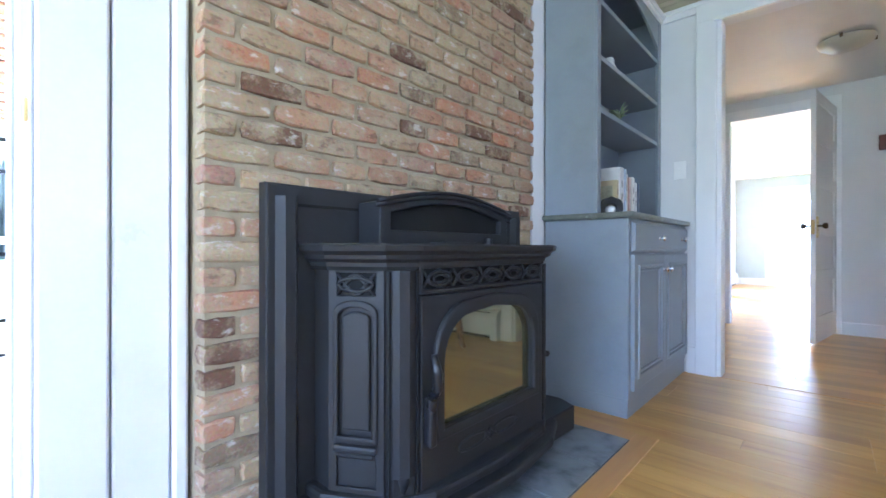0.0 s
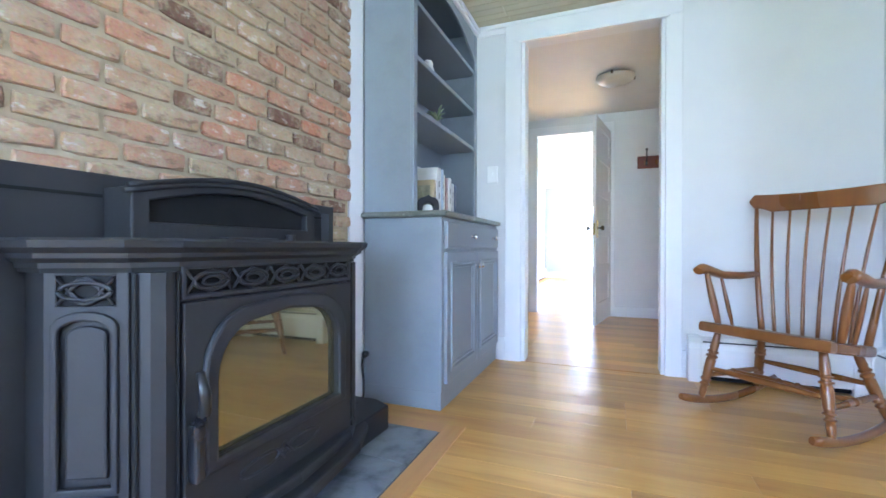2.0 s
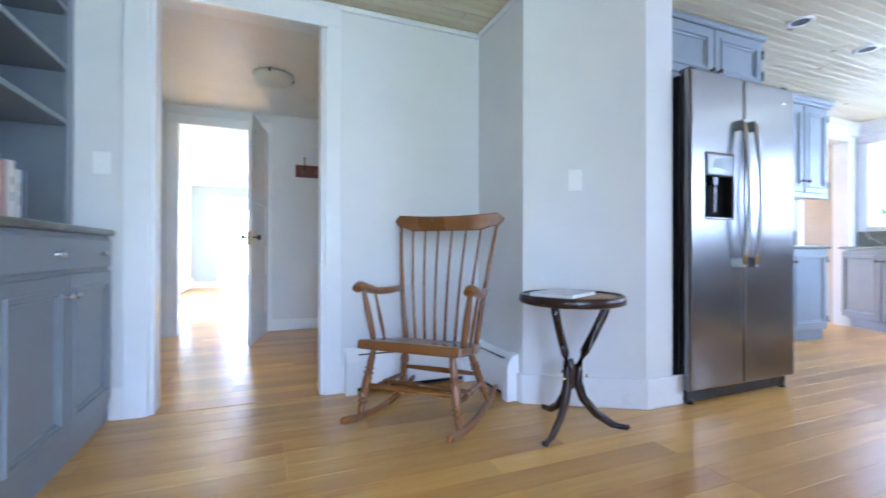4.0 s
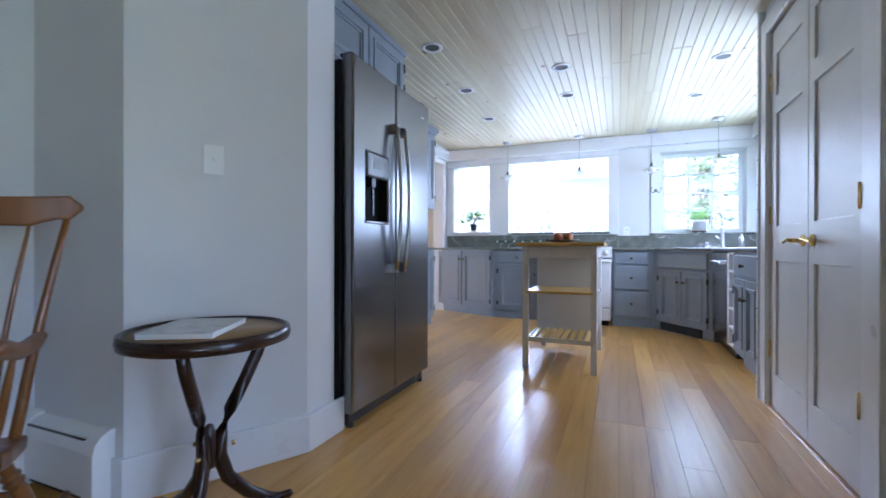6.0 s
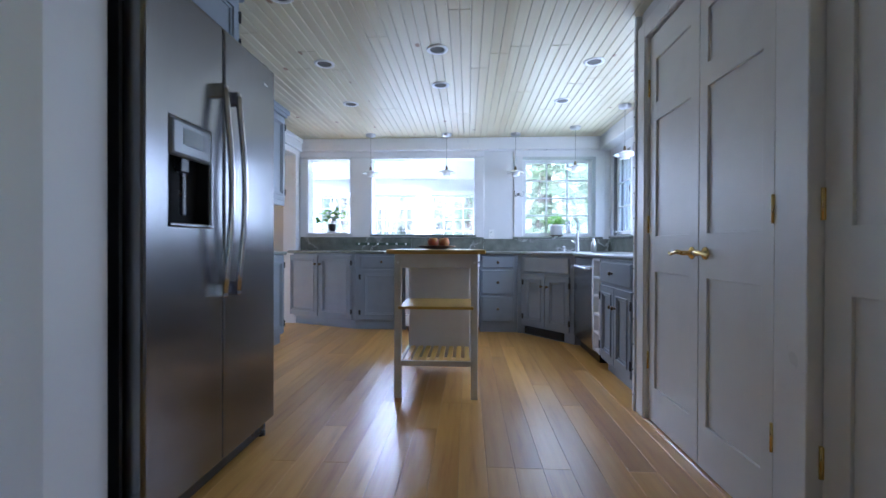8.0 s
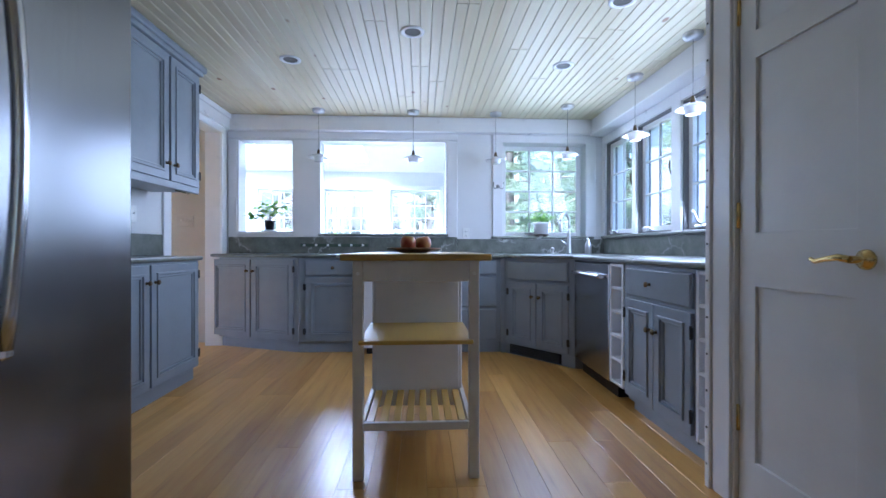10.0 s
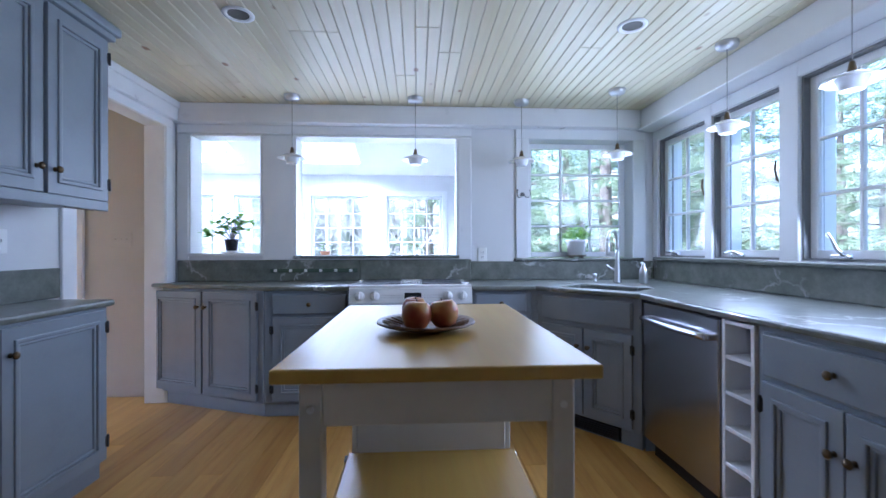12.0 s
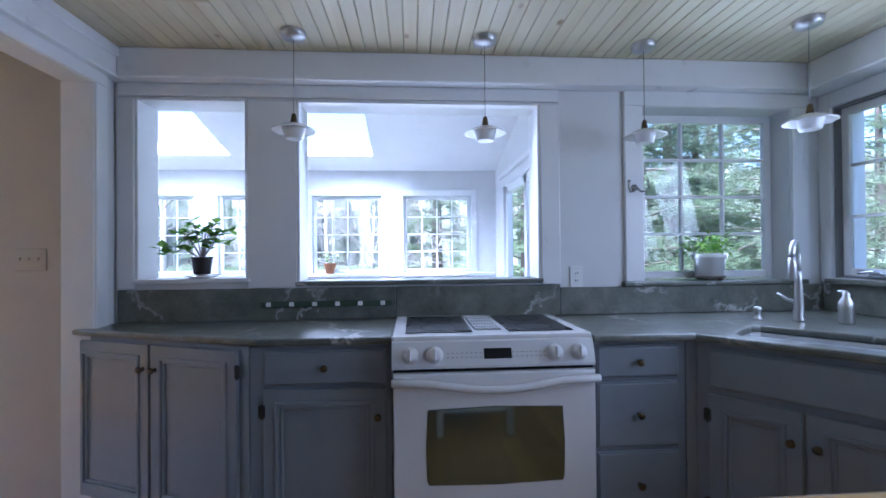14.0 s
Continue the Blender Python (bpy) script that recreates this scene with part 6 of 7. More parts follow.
    tagged(obj("backsplash", one((F - 0.021, F, 1.15, 2.098, 0.951, 1.128), bev=0.003), MARBLE), "green-grey marble backsplash behind the range", "backsplash", "marble backsplashes")
    tagged(obj("backsplash", one((F - 0.02, F, -0.48, 1.148, 0.951, 1.11), bev=0.003), MARBLE), "green-grey marble backsplash behind the sink", "backsplash", "marble backsplashes")
    tagged(obj("backsplash", one((4.202, F - 0.022, -0.5, -0.48, 0.951, 1.117), bev=0.003), MARBLE), "green-grey marble backsplash under the casements", "backsplash", "marble backsplashes")
    green = paint("green_raceway", (0.06, 0.09, 0.06), 0.4)
    st = thing("outlet_strip", pose(F - 0.021, 2.84, 1.04, 0, 0, -90), "dark green outlet strip with white sockets on the backsplash", "outlet strip")
    part("raceway", one((0.0, 0.72, -0.014, 0.0, -0.016, 0.016), bev=0.003), green, st)
    for k in range(6):
        part("socket", one((0.03 + 0.125 * k, 0.056 + 0.125 * k, -0.017, -0.012, -0.012, 0.012), bev=0.002), PLASTIC, st)
    st = thing("outlet_strip", pose(5.02, -0.48, 1.035, 0, 0, 180), "dark green outlet strip with a white dial on the backsplash", "outlet strip")
    part("raceway", one((0.0, 0.6, -0.014, 0.0, -0.016, 0.016), bev=0.003), green, st)
    bm = bmesh.new()
    lathe(bm, [(0.017, 0.0), (0.015, 0.02), (0.002, 0.021)], 14, Matrix.Translation((0.05, -0.012, 0)) @ RX90)
    part("dial", bm, PLASTIC, st)
    for x in (0.16, 0.21, 0.3):
        part("socket", one((x, x + 0.03, -0.017, -0.012, -0.012, 0.012), bev=0.002), PLASTIC, st)
    switch_plate(pose(F - 0.002, 1.048, 1.17, 0, 0, -90), 1, "socket", "white plastic wall outlet above the counter")
    # double robe hook
    r = thing("wall_hook", pose(F - 0.022, 0.7, 1.69, 0, 0, -90), "dark chrome double hook screwed to the window casing", "hook")
    bm = bmesh.new()
    lathe(bm, [(0.02, 0.0), (0.018, 0.008), (0.007, 0.012), (0.006, 0.03)], 14, RX90)
    dark_chrome = paint("dark_chrome", (0.28, 0.28, 0.29), 0.25, 0.05, 8.0, 0.0, 1.0)
    part("rose", bm, dark_chrome, r)
    for sx in (-1, 1):
        bm = bmesh.new()
        tube(bm, [(0, -0.028, 0.0), (sx * 0.02, -0.035, -0.025), (sx * 0.045, -0.045, -0.03), (sx * 0.06, -0.052, -0.005), (sx * 0.056, -0.05, 0.025)], 0.005, 8)
        lathe(bm, [(0.001, -0.008), (0.009, -0.002), (0.009, 0.004), (0.001, 0.01)], 10, Matrix.Translation((sx * 0.056, -0.05, 0.03)), False)
        part("hook", bm, dark_chrome, r)


far_run()


# ---- range ----
def kitchen_range():
    W = 0.872
    r = thing("kitchen_range", pose(6.52, 2.092, 0, 0, 0, -90), "white slide-in electric range with glass cooktop", "range")
    white = paint("white_enamel", (0.8, 0.8, 0.81), 0.2, 0.02, 5.0, 0.01, 0.0, 0.3)
    part("body", one((0.012, W - 0.012, 0.03, 0.6, 0.06, 0.925), bev=0.004), white, r)
    bm = bmesh.new()
    box(bm, (-0.004, 0.02, 0.925), (W + 0.004, 0.61, 0.962), 0.01, seg=2)
    part("cooktop_frame", bm, white, r)
    for x0, x1 in ((0.055, 0.355), (0.515, 0.815)):
        p = part("cooktop_glass", one((x0, x1, 0.08, 0.56, 0.961, 0.9655), bev=0.002), BLACK, r, "black glass cooktop half")
        for y in (0.2, 0.44):
            bm = bmesh.new()
            lathe(bm, [(0.085, 0.9655), (0.085, 0.9662), (0.08, 0.9662), (0.08, 0.9655)], 24, Matrix.Translation(((x0 + x1) / 2, y, 0)), False)
            part("burner_ring", bm, IRON, p)
    bm = bmesh.new()
    for k in range(9):
        box(bm, (0.375 + 0.0135 * k, 0.14, 0.962), (0.3815 + 0.0135 * k, 0.5, 0.971), 0.002)
    for y in (0.14, 0.23, 0.32, 0.41, 0.49):
        box(bm, (0.372, y, 0.962), (0.492, y + 0.008, 0.969))
    part("vent_grille", bm, white, r, "white downdraft vent grille")
    part("vent_well", one((0.37, 0.494, 0.13, 0.51, 0.9605, 0.9632)), SOOT, r)
    # sloped control panel
    bm = bmesh.new()
    t = bmesh.new()
    prof = [(0.03, 0.828), (-0.012, 0.828), (-0.016, 0.84), (0.012, 0.935), (0.03, 0.95)]
    a = [t.verts.new((-0.002, y, z)) for y, z in prof]
    b = [t.verts.new((W + 0.002, y, z)) for y, z in prof]
    for i in range(len(prof)):
        j = (i + 1) % len(prof)
        t.faces.new((a[i], a[j], b[j], b[i]))
    t.faces.new(a)
    t.faces.new(b[::-1])
    bmesh.ops.recalc_face_normals(t, faces=t.faces[:])
    join(bm, t)
    part("control_panel", bm, white, r)
    tilt = Matrix.Rotation(radians(-16), 4, "X")
    for x in (0.075, 0.18, 0.7, 0.805):
        bm = bmesh.new()
        lathe(bm, [(0.036, 0.0), (0.036, 0.003), (0.03, 0.005), (0.026, 0.026), (0.023, 0.03), (0.002, 0.031)], 22, RX90)
        box(bm, (-0.005, -0.037, -0.024), (0.005, -0.026, 0.024), 0.003)
        part("burner_knob", bm, white, r, "white burner knob", Matrix.Translation((x, -0.003, 0.884)) @ tilt)
    part("display", one((-0.06, 0.06, -0.003, 0.002, -0.022, 0.022), bev=0.002), BLACK, r, "black clock display", Matrix.Translation((0.45, -0.003, 0.886)) @ tilt)
    bm = bmesh.new()
    for i in range(8):
        for j in range(2):
            box(bm, (0.06 + 0.02 * i, -0.0015, -0.014 + 0.018 * j), (0.07 + 0.02 * i, 0.0, -0.01 + 0.018 * j))
            box(bm, (-0.22 + 0.02 * i, -0.0015, -0.014 + 0.018 * j), (-0.21 + 0.02 * i, 0.0, -0.01 + 0.018 * j))
    part("key_marks", bm, paint("grey_print", (0.45, 0.45, 0.47), 0.5), r, "", Matrix.Translation((0.45, -0.0035, 0.884)) @ tilt)
    # oven door
    bm = bmesh.new()
    plate(bm, rect(0.004, W - 0.004, 0.22, 0.812), -0.03, 0.028, 0.008, [rect(0.155, 0.715, 0.36, 0.66)])
    d = part("oven_door", bm, white, r)
    bm = bmesh.new()
    k = 8
    pts = [(0.15, 0.35), (0.435, 0.342), (0.72, 0.35), (0.727, 0.37), (0.73, 0.51), (0.722, 0.662), (0.435, 0.672), (0.148, 0.662), (0.14, 0.51), (0.143, 0.37)]
    plate(bm, pts, -0.0335, -0.02, 0.003)
    part("oven_glass", bm, paint("dark_oven_glass", (0.16, 0.19, 0.16), 0.07, 0.02, 3.0, 0.0, 0.8, 0.3, 30.0, 0.02), d, "dark reflective oven window")
    bm = bmesh.new()
    k = 16
    prof = [(0.0 + W * i / k, -0.06 - 0.02 * math.sin(math.pi * i / k), 0.785 - 0.03 * max(0.0, math.sin(math.pi * (i / k - 0.18) / 0.64)) if 0.18 < i / k < 0.82 else 0.785) for i in range(k + 1)]
    tube(bm, prof, 0.017, 10)
    for x in (0.03, W - 0.03):
        box(bm, (x - 0.025, -0.06, 0.772), (x + 0.025, -0.028, 0.8), 0.008)
    part("oven_handle", bm, white, d, "white bowed oven handle")
    part("door_gap", one((0.004, W - 0.004, 0.0, 0.03, 0.813, 0.827)), SOOT, r)
    bm = bmesh.new()
    plate(bm, rect(0.006, W - 0.006, 0.07, 0.208), -0.025, 0.028, 0.008)
    part("warming_drawer", bm, white, r)
    part("plinth", one((0.03, W - 0.03, 0.05, 0.58, 0.0, 0.065)), BLACK, r)


kitchen_range()


def right_run():
    d = thing("dishwasher", pose(5.925, 0.258, 0, 0, 0, 180), "stainless steel dishwasher with bar handle", "dishwasher")
    W = 0.655
    bm = bmesh.new()
    box(bm, (0.008, -0.02, 0.11), (W - 0.008, 0.02, 0.905), 0.006)
    part("door", bm, PALE_STEEL, d)
    part("body", one((0.004, W - 0.004, 0.02, 0.7, 0.1, 0.912)), BLACK, d)
    bm = bmesh.new()
    k = 10
    tube(bm, [(0.05 + (W - 0.1) * i / k, -0.05 - 0.018 * math.sin(math.pi * i / k), 0.815) for i in range(k + 1)], 0.016, 10)
    for x in (0.06, W - 0.06):
        box(bm, (x - 0.016, -0.052, 0.8), (x + 0.016, -0.015, 0.83), 0.006)
    part("handle", bm, PALE_STEEL, d)
    part("toe_kick", one((0.01, W - 0.01, 0.05, 0.2, 0.0, 0.105)), BLACK, d)
    bm = bmesh.new()
    lathe(bm, [(0.009, 0), (0.008, 0.002)], 12, Matrix.Translation((0.33, -0.0205, 0.22)) @ RX90)
    part("badge", bm, CHROME, d)
    for x1, w in ((5.262, 0.185), (4.352, 0.15)):
        r = thing("wine_rack", pose(x1, 0.262, 0, 0, 0, 180), "white painted open wine rack with five cubbies", "wine rack", "wine racks")
        bm = bmesh.new()
        box(bm, (0, -0.012, 0.12), (0.02, 0.55, 0.91), 0.002)
        part("side_panel", bm, TRIM, r)
        part("side_panel", one((w - 0.02, w, -0.012, 0.55, 0.12, 0.91), bev=0.002), TRIM, r)
        part("back_panel", one((0.02, w - 0.02, 0.5, 0.51, 0.12, 0.91)), BEIGE, r)
        for z in (0.12, 0.275, 0.43, 0.585, 0.74, 0.89):
            part("shelf", one((0.02, w - 0.02, -0.01, 0.5, z, z + 0.018), bev=0.002), TRIM, r)
        part("plinth", one((0.002, w - 0.002, 0.12, 0.5, 0.0, 0.12)), BLUE, r)
    base_cabinet(pose(5.072, 0.262, 0, 0, 0, 180), 0.718, 0.7, [("drawer", 0.035, 0.69, 0.725, 0.895, [(0.33, 0.81)], ""), ("door", 0.035, 0.36, 0.13, 0.705, [(0.33, 0.56)], "l"), ("door", 0.366, 0.69, 0.13, 0.705, [(0.396, 0.56)], "r")],
                 "blue-grey base cabinet with wide drawer and two doors", toe_in=0.06)


right_run()


# ---- kitchen cart ----
def cart():
    c = thing("kitchen_cart", pose(4.274, 1.238, 0), "white kitchen cart with maple butcher-block top and shelves", "cart")
    L, W = 0.966, 0.652
    bm = bmesh.new()
    box(bm, (0, 0, 0.957), (L, W, 0.986), 0.005, seg=2)
    part("top", bm, MAPLE, c, "maple butcher-block top")
    cream = paint("cream_cart_paint", (0.7, 0.67, 0.62), 0.4, 0.05, 6.0, 0.05)
    legx = (0.025, L - 0.07)
    for x in legx:
        for y in (0.05, W - 0.095):
            part("leg", one((x, x + 0.045, y, y + 0.045, 0.0, 0.957), bev=0.003), cream, c)
    for b in ((0.03, 0.052, 0.095, W - 0.095, 0.865, 0.957), (L - 0.05, L - 0.028, 0.095, W - 0.095, 0.865, 0.957), (0.07, L - 0.07, 0.055, 0.075, 0.865, 0.957), (0.07, L - 0.07, W - 0.075, W - 0.055, 0.865, 0.957)):
        part("apron", one(b, bev=0.002), cream, c)
    bm = bmesh.new()
    box(bm, (0.0, 0.078, 0.595), (0.46, W - 0.078, 0.613), 0.004)
    part("shelf", bm, MAPLE, c, "maple middle shelf")
    part("shelf_rail", one((0.03, 0.05, 0.095, W - 0.095, 0.215, 0.25), bev=0.002), cream, c)
    for y in (0.075, W - 0.098):
        part("shelf_rail", one((0.07, L - 0.07, y, y + 0.022, 0.215, 0.25), bev=0.002), cream, c)
    n = 8
    for k in range(n):
        y = 0.105 + (W - 0.245) * k / (n - 1)
        part("slat", one((0.052, 0.47, y, y + 0.034, 0.232, 0.25), bev=0.002), MAPLE, c)
    bm = bmesh.new()
    box(bm, (0.48, 0.1, 0.16), (L - 0.07, W - 0.1, 0.94), 0.003)
    part("cupboard", bm, TRIM, c, "white closed cupboard half")
    for y in (0.1, W - 0.1):
        s = -1 if y < 0.3 else 1
        for x0, x1 in ((0.485, 0.71), (0.715, L - 0.075)):
            p = part("cupboard_door", one((x0, x1, min(y, y + s * 0.016), max(y, y + s * 0.016), 0.17, 0.85), bev=0.003), TRIM, c)
            bm = bmesh.new()
            lathe(bm, [(0.008, 0.0), (0.006, 0.012), (0.014, 0.02), (0.014, 0.026), (0.002, 0.03)], 12, Matrix.Translation(((0.52 if x0 < 0.5 else 0.86), y + s * 0.016, 0.56)) @ Matrix.Rotation(radians(90 * -s), 4, "X"))
            part("cupboard_knob", bm, CHROME, p)
    for x, y in ((0.047, 0.0725), (0.047, W - 0.0725)):
        bm = bmesh.new()
        lathe(bm, [(0.008, 0.0), (0.007, 0.002)], 10, Matrix.Translation((0.025, y, 0.9)) @ Matrix.Rotation(radians(-90), 4, "Y"))
        part("screw_cap", bm, PLASTIC, c)
    p = thing("plate", pose(4.675, 1.583, 0.986), "dark carved wooden plate on the cart", "plate")
    bm = bmesh.new()
    prof = [(0.001, 0.004), (0.06, 0.0), (0.075, 0.002), (0.14, 0.018), (0.152, 0.022), (0.15, 0.028), (0.135, 0.024), (0.075, 0.01), (0.001, 0.008)]
    prof = [(r * 0.92, z) for r, z in prof]
    lathe(bm, prof, 40, None, False)
    for k in range(26):
        a = 2 * math.pi * k / 26
        tube(bm, [(math.cos(a) * r, math.sin(a) * r, z) for r, z in ((0.072, 0.0115), (0.095, 0.0175), (0.124, 0.0245))], [0.002, 0.0035, 0.0022], 6)
    part("dish", bm, paint("carved_dark_wood", (0.19, 0.1, 0.05), 0.42, 0.4, 45.0, 0.6, fine=120.0), p)
    m, n2, l, pr = nodes_of("peach_red_apple_skin")
    mp = coords(n2, l)
    g = n2.new("ShaderNodeSeparateXYZ")
    l.new(mp.outputs[0], g.inputs[0])
    nz = noise_tex(n2, l, mp, 28.0, 5.0)
    nb = noise_tex(n2, l, mp, 9.0, 2.0)
    col = ramp(n2, l, nb.outputs["Fac"], [(0.35, (0.34, 0.055, 0.025)), (0.48, (0.46, 0.14, 0.045)), (0.6, (0.62, 0.4, 0.12))]).outputs["Color"]
    l.new(mix(n2, l, 0.3, col, nz.outputs["Color"], "SOFT_LIGHT"), pr.inputs["Base Color"])
    pr.inputs["Roughness"].default_value = 0.35
    for dx, dy, rr, rz in ((-0.045, 0.03, 0.051, 20), (-0.01, -0.055, 0.052, 140), (0.06, 0.035, 0.046, 250)):
        a = thing("apple", pose(4.675 + dx, 1.583 + dy, 0.993, 6, 4, rz) @ Matrix.Scale(0.82, 4), "ripe red and yellow apple on the wooden plate", "apple", "apples on the plate")
        bm = bmesh.new()
        lathe(bm, [(0.004 * rr / 0.05, 0.008), (0.018 * rr / 0.05, 0.0), (0.036 * rr / 0.05, 0.012), (rr * 0.95, 0.035), (rr, 0.055), (rr * 0.93, 0.075), (rr * 0.7, 0.092), (rr * 0.35, 0.095), (0.006, 0.084)], 22, None, False)
        part("fruit", bm, m, a)
        bm = bmesh.new()
        tube(bm, [(0, 0, 0.082), (0.003, 0.001, 0.096), (0.007, 0.002, 0.104)], 0.0018, 5)
        part("stem", bm, BARK, a)


cart()


# ---- lamps ----
FROST = paint("frosted_white_glass", (0.82, 0.82, 0.83), 0.25, 0.02, 5.0, 0.0, 0.0, 0.2)


def pendant():
    p = thing("pendant_lamp", pose(0, 0, 0), "small white glass pendant lamp with nickel canopy, unlit", "lamp", "pendant lamps")
    bm = bmesh.new()
    lathe(bm, [(0.062, 0.0), (0.062, -0.012), (0.056, -0.03), (0.012, -0.036), (0.001, -0.037)], 24, None, False)
    part("canopy", bm, paint("satin_nickel", (0.55, 0.55, 0.56), 0.42, 0.03, 5.0, 0.01, 1.0), p, "brushed nickel canopy")
    bm = bmesh.new()
    tube(bm, [(0, 0, -0.03), (0, 0, -0.43)], 0.0018, 6)
    part("cord", bm, STEEL, p)
    bm = bmesh.new()
    lathe(bm, [(0.006, -0.405), (0.011, -0.41), (0.017, -0.445), (0.02, -0.458)], 14)
    part("socket_cap", bm, OLDBRASS, p)
    bm = bmesh.new()
    lathe(bm, [(0.018, -0.452), (0.05, -0.462), (0.105, -0.488), (0.108, -0.493), (0.1, -0.494), (0.05, -0.474), (0.018, -0.462)], 28, None, False)
    for v in bm.verts:
        if math.hypot(v.co.x, v.co.y) > 0.09:
            v.co.z += 0.0025 * math.cos(9 * math.atan2(v.co.y, v.co.x))
    part("shade", bm, FROST, p, "white glass dish shade")
    bm = bmesh.new()
    lathe(bm, [(0.062, -0.472), (0.056, -0.486), (0.05, -0.506), (0.044, -0.53), (0.036, -0.531), (0.001, -0.526)], 20, None, False)
    part("diffuser", bm, FROST, p, "white glass inner cup")
    return p


PEND = pendant()
spots = ((6.87, 2.585), (6.88, 1.625), (6.9, 0.765), (6.62, 0.1), (5.86, -0.2), (5.17, -0.24))
PEND.matrix_basis = pose(*spots[0], CEIL_Z)
for k, (px, py) in enumerate(spots[1:]):
    copy_thing(PEND, pose(px, py, CEIL_Z, 0, 0, 25 * k))


def can_light():
    c = thing("recessed_light", pose(0, 0, 0), "white-rimmed recessed ceiling light, unlit", "lamp", "recessed ceiling lights")
    bm = bmesh.new()
    lathe(bm, [(0.078, 0.001), (0.077, -0.006), (0.06, -0.008), (0.054, -0.004), (0.05, -0.001)], 28, None, False)
    part("trim_ring", bm, PLASTIC, c)
    # Disc lies level with the ceiling; its dark grey paints the recess shade.
    bm = bmesh.new()
    lathe(bm, [(0.054, -0.003), (0.04, -0.001), (0.001, -0.0005)], 24, None, False)
    part("lens", bm, paint("grey_recess_shade", (0.14, 0.135, 0.125), 0.8, 0.05), c, "grey lens disc with recess shade painted in")
    return c


CAN = can_light()
cans = ((3.85, 2.42), (4.56, 1.58), (4.82, 0.4), (4.76, 2.47), (5.24, 1.6), (5.7, 0.45), (5.7, 2.52))
CAN.matrix_basis = pose(*cans[0], CEIL_Z)
for px, py in cans[1:]:
    copy_thing(CAN, pose(px, py, CEIL_Z))


# ---- plants on the sills ----
def leaf_blade(bm, base, dirv, ln, wd, droop, t=None):
    """One leaf: a bent diamond of two halves."""
    d = Vector(dirv).normalized()
    up = Vector((0, 0, 1))
    side = d.cross(up)
    side = side.normalized() if side.length > 0.01 else Vector((1, 0, 0))
    b = Vector(base)
    mid = b + d * ln * 0.5 + up * ln * 0.06
    tip = b + d * ln - up * droop
    vs = [bm.verts.new(v) for v in (b, mid + side * wd - up * wd * 0.25, mid, mid - side * wd - up * wd * 0.25, tip)]
    bm.faces.new((vs[0], vs[2], vs[1]))
    bm.faces.new((vs[1], vs[2], vs[4]))
    bm.faces.new((vs[0], vs[3], vs[2]))
    bm.faces.new((vs[2], vs[3], vs[4]))


def bushy_plant():
    rnd = random.Random(3)
    p = thing("potted_plant", pose(FAR + 0.04, 0.2, 1.139), "bright green leafy plant in a white footed pot", "plant")
    bm = bmesh.new()
    lathe(bm, [(0.06, 0.022), (0.075, 0.024), (0.085, 0.13), (0.096, 0.132), (0.098, 0.158), (0.088, 0.16), (0.08, 0.14), (0.001, 0.138)], 24, None, False)
    part("pot", bm, CERAMIC, p, "white ceramic pot")
    bm = bmesh.new()
    lathe(bm, [(0.001, 0.012), (0.08, 0.012), (0.088, 0.022), (0.088, 0.026), (0.001, 0.026)], 24, None, False)
    for a in range(4):
        lathe(bm, [(0.014, 0.0), (0.018, 0.008), (0.012, 0.014)], 8, Matrix.Rotation(a * math.pi / 2 + 0.6, 4, "Z") @ Matrix.Translation((0.06, 0, 0)))
    part("footed_tray", bm, BARK, p, "brown footed tray")
    bm = bmesh.new()
    lathe(bm, [(0.079, 0.141), (0.001, 0.15)], 16, None, False)
    part("soil", bm, SOIL, p)
    bm = bmesh.new()
    for k in range(190):
        an, el = rnd.uniform(0, 6.283), rnd.uniform(0.1, 1.45)
        r = rnd.uniform(0.03, 0.115)
        c = Vector((math.cos(an) * math.cos(el) * r * 1.2, math.sin(an) * math.cos(el) * r * 1.3, 0.155 + math.sin(el) * r * 1.1))
        leaf_blade(bm, c, (math.cos(an) + rnd.uniform(-.5, .5), math.sin(an) + rnd.uniform(-.5, .5), rnd.uniform(-0.1, 0.7)), rnd.uniform(0.045, 0.08), rnd.uniform(0.011, 0.018), rnd.uniform(0.0, 0.03))
    part("foliage", bm, LEAF, p)


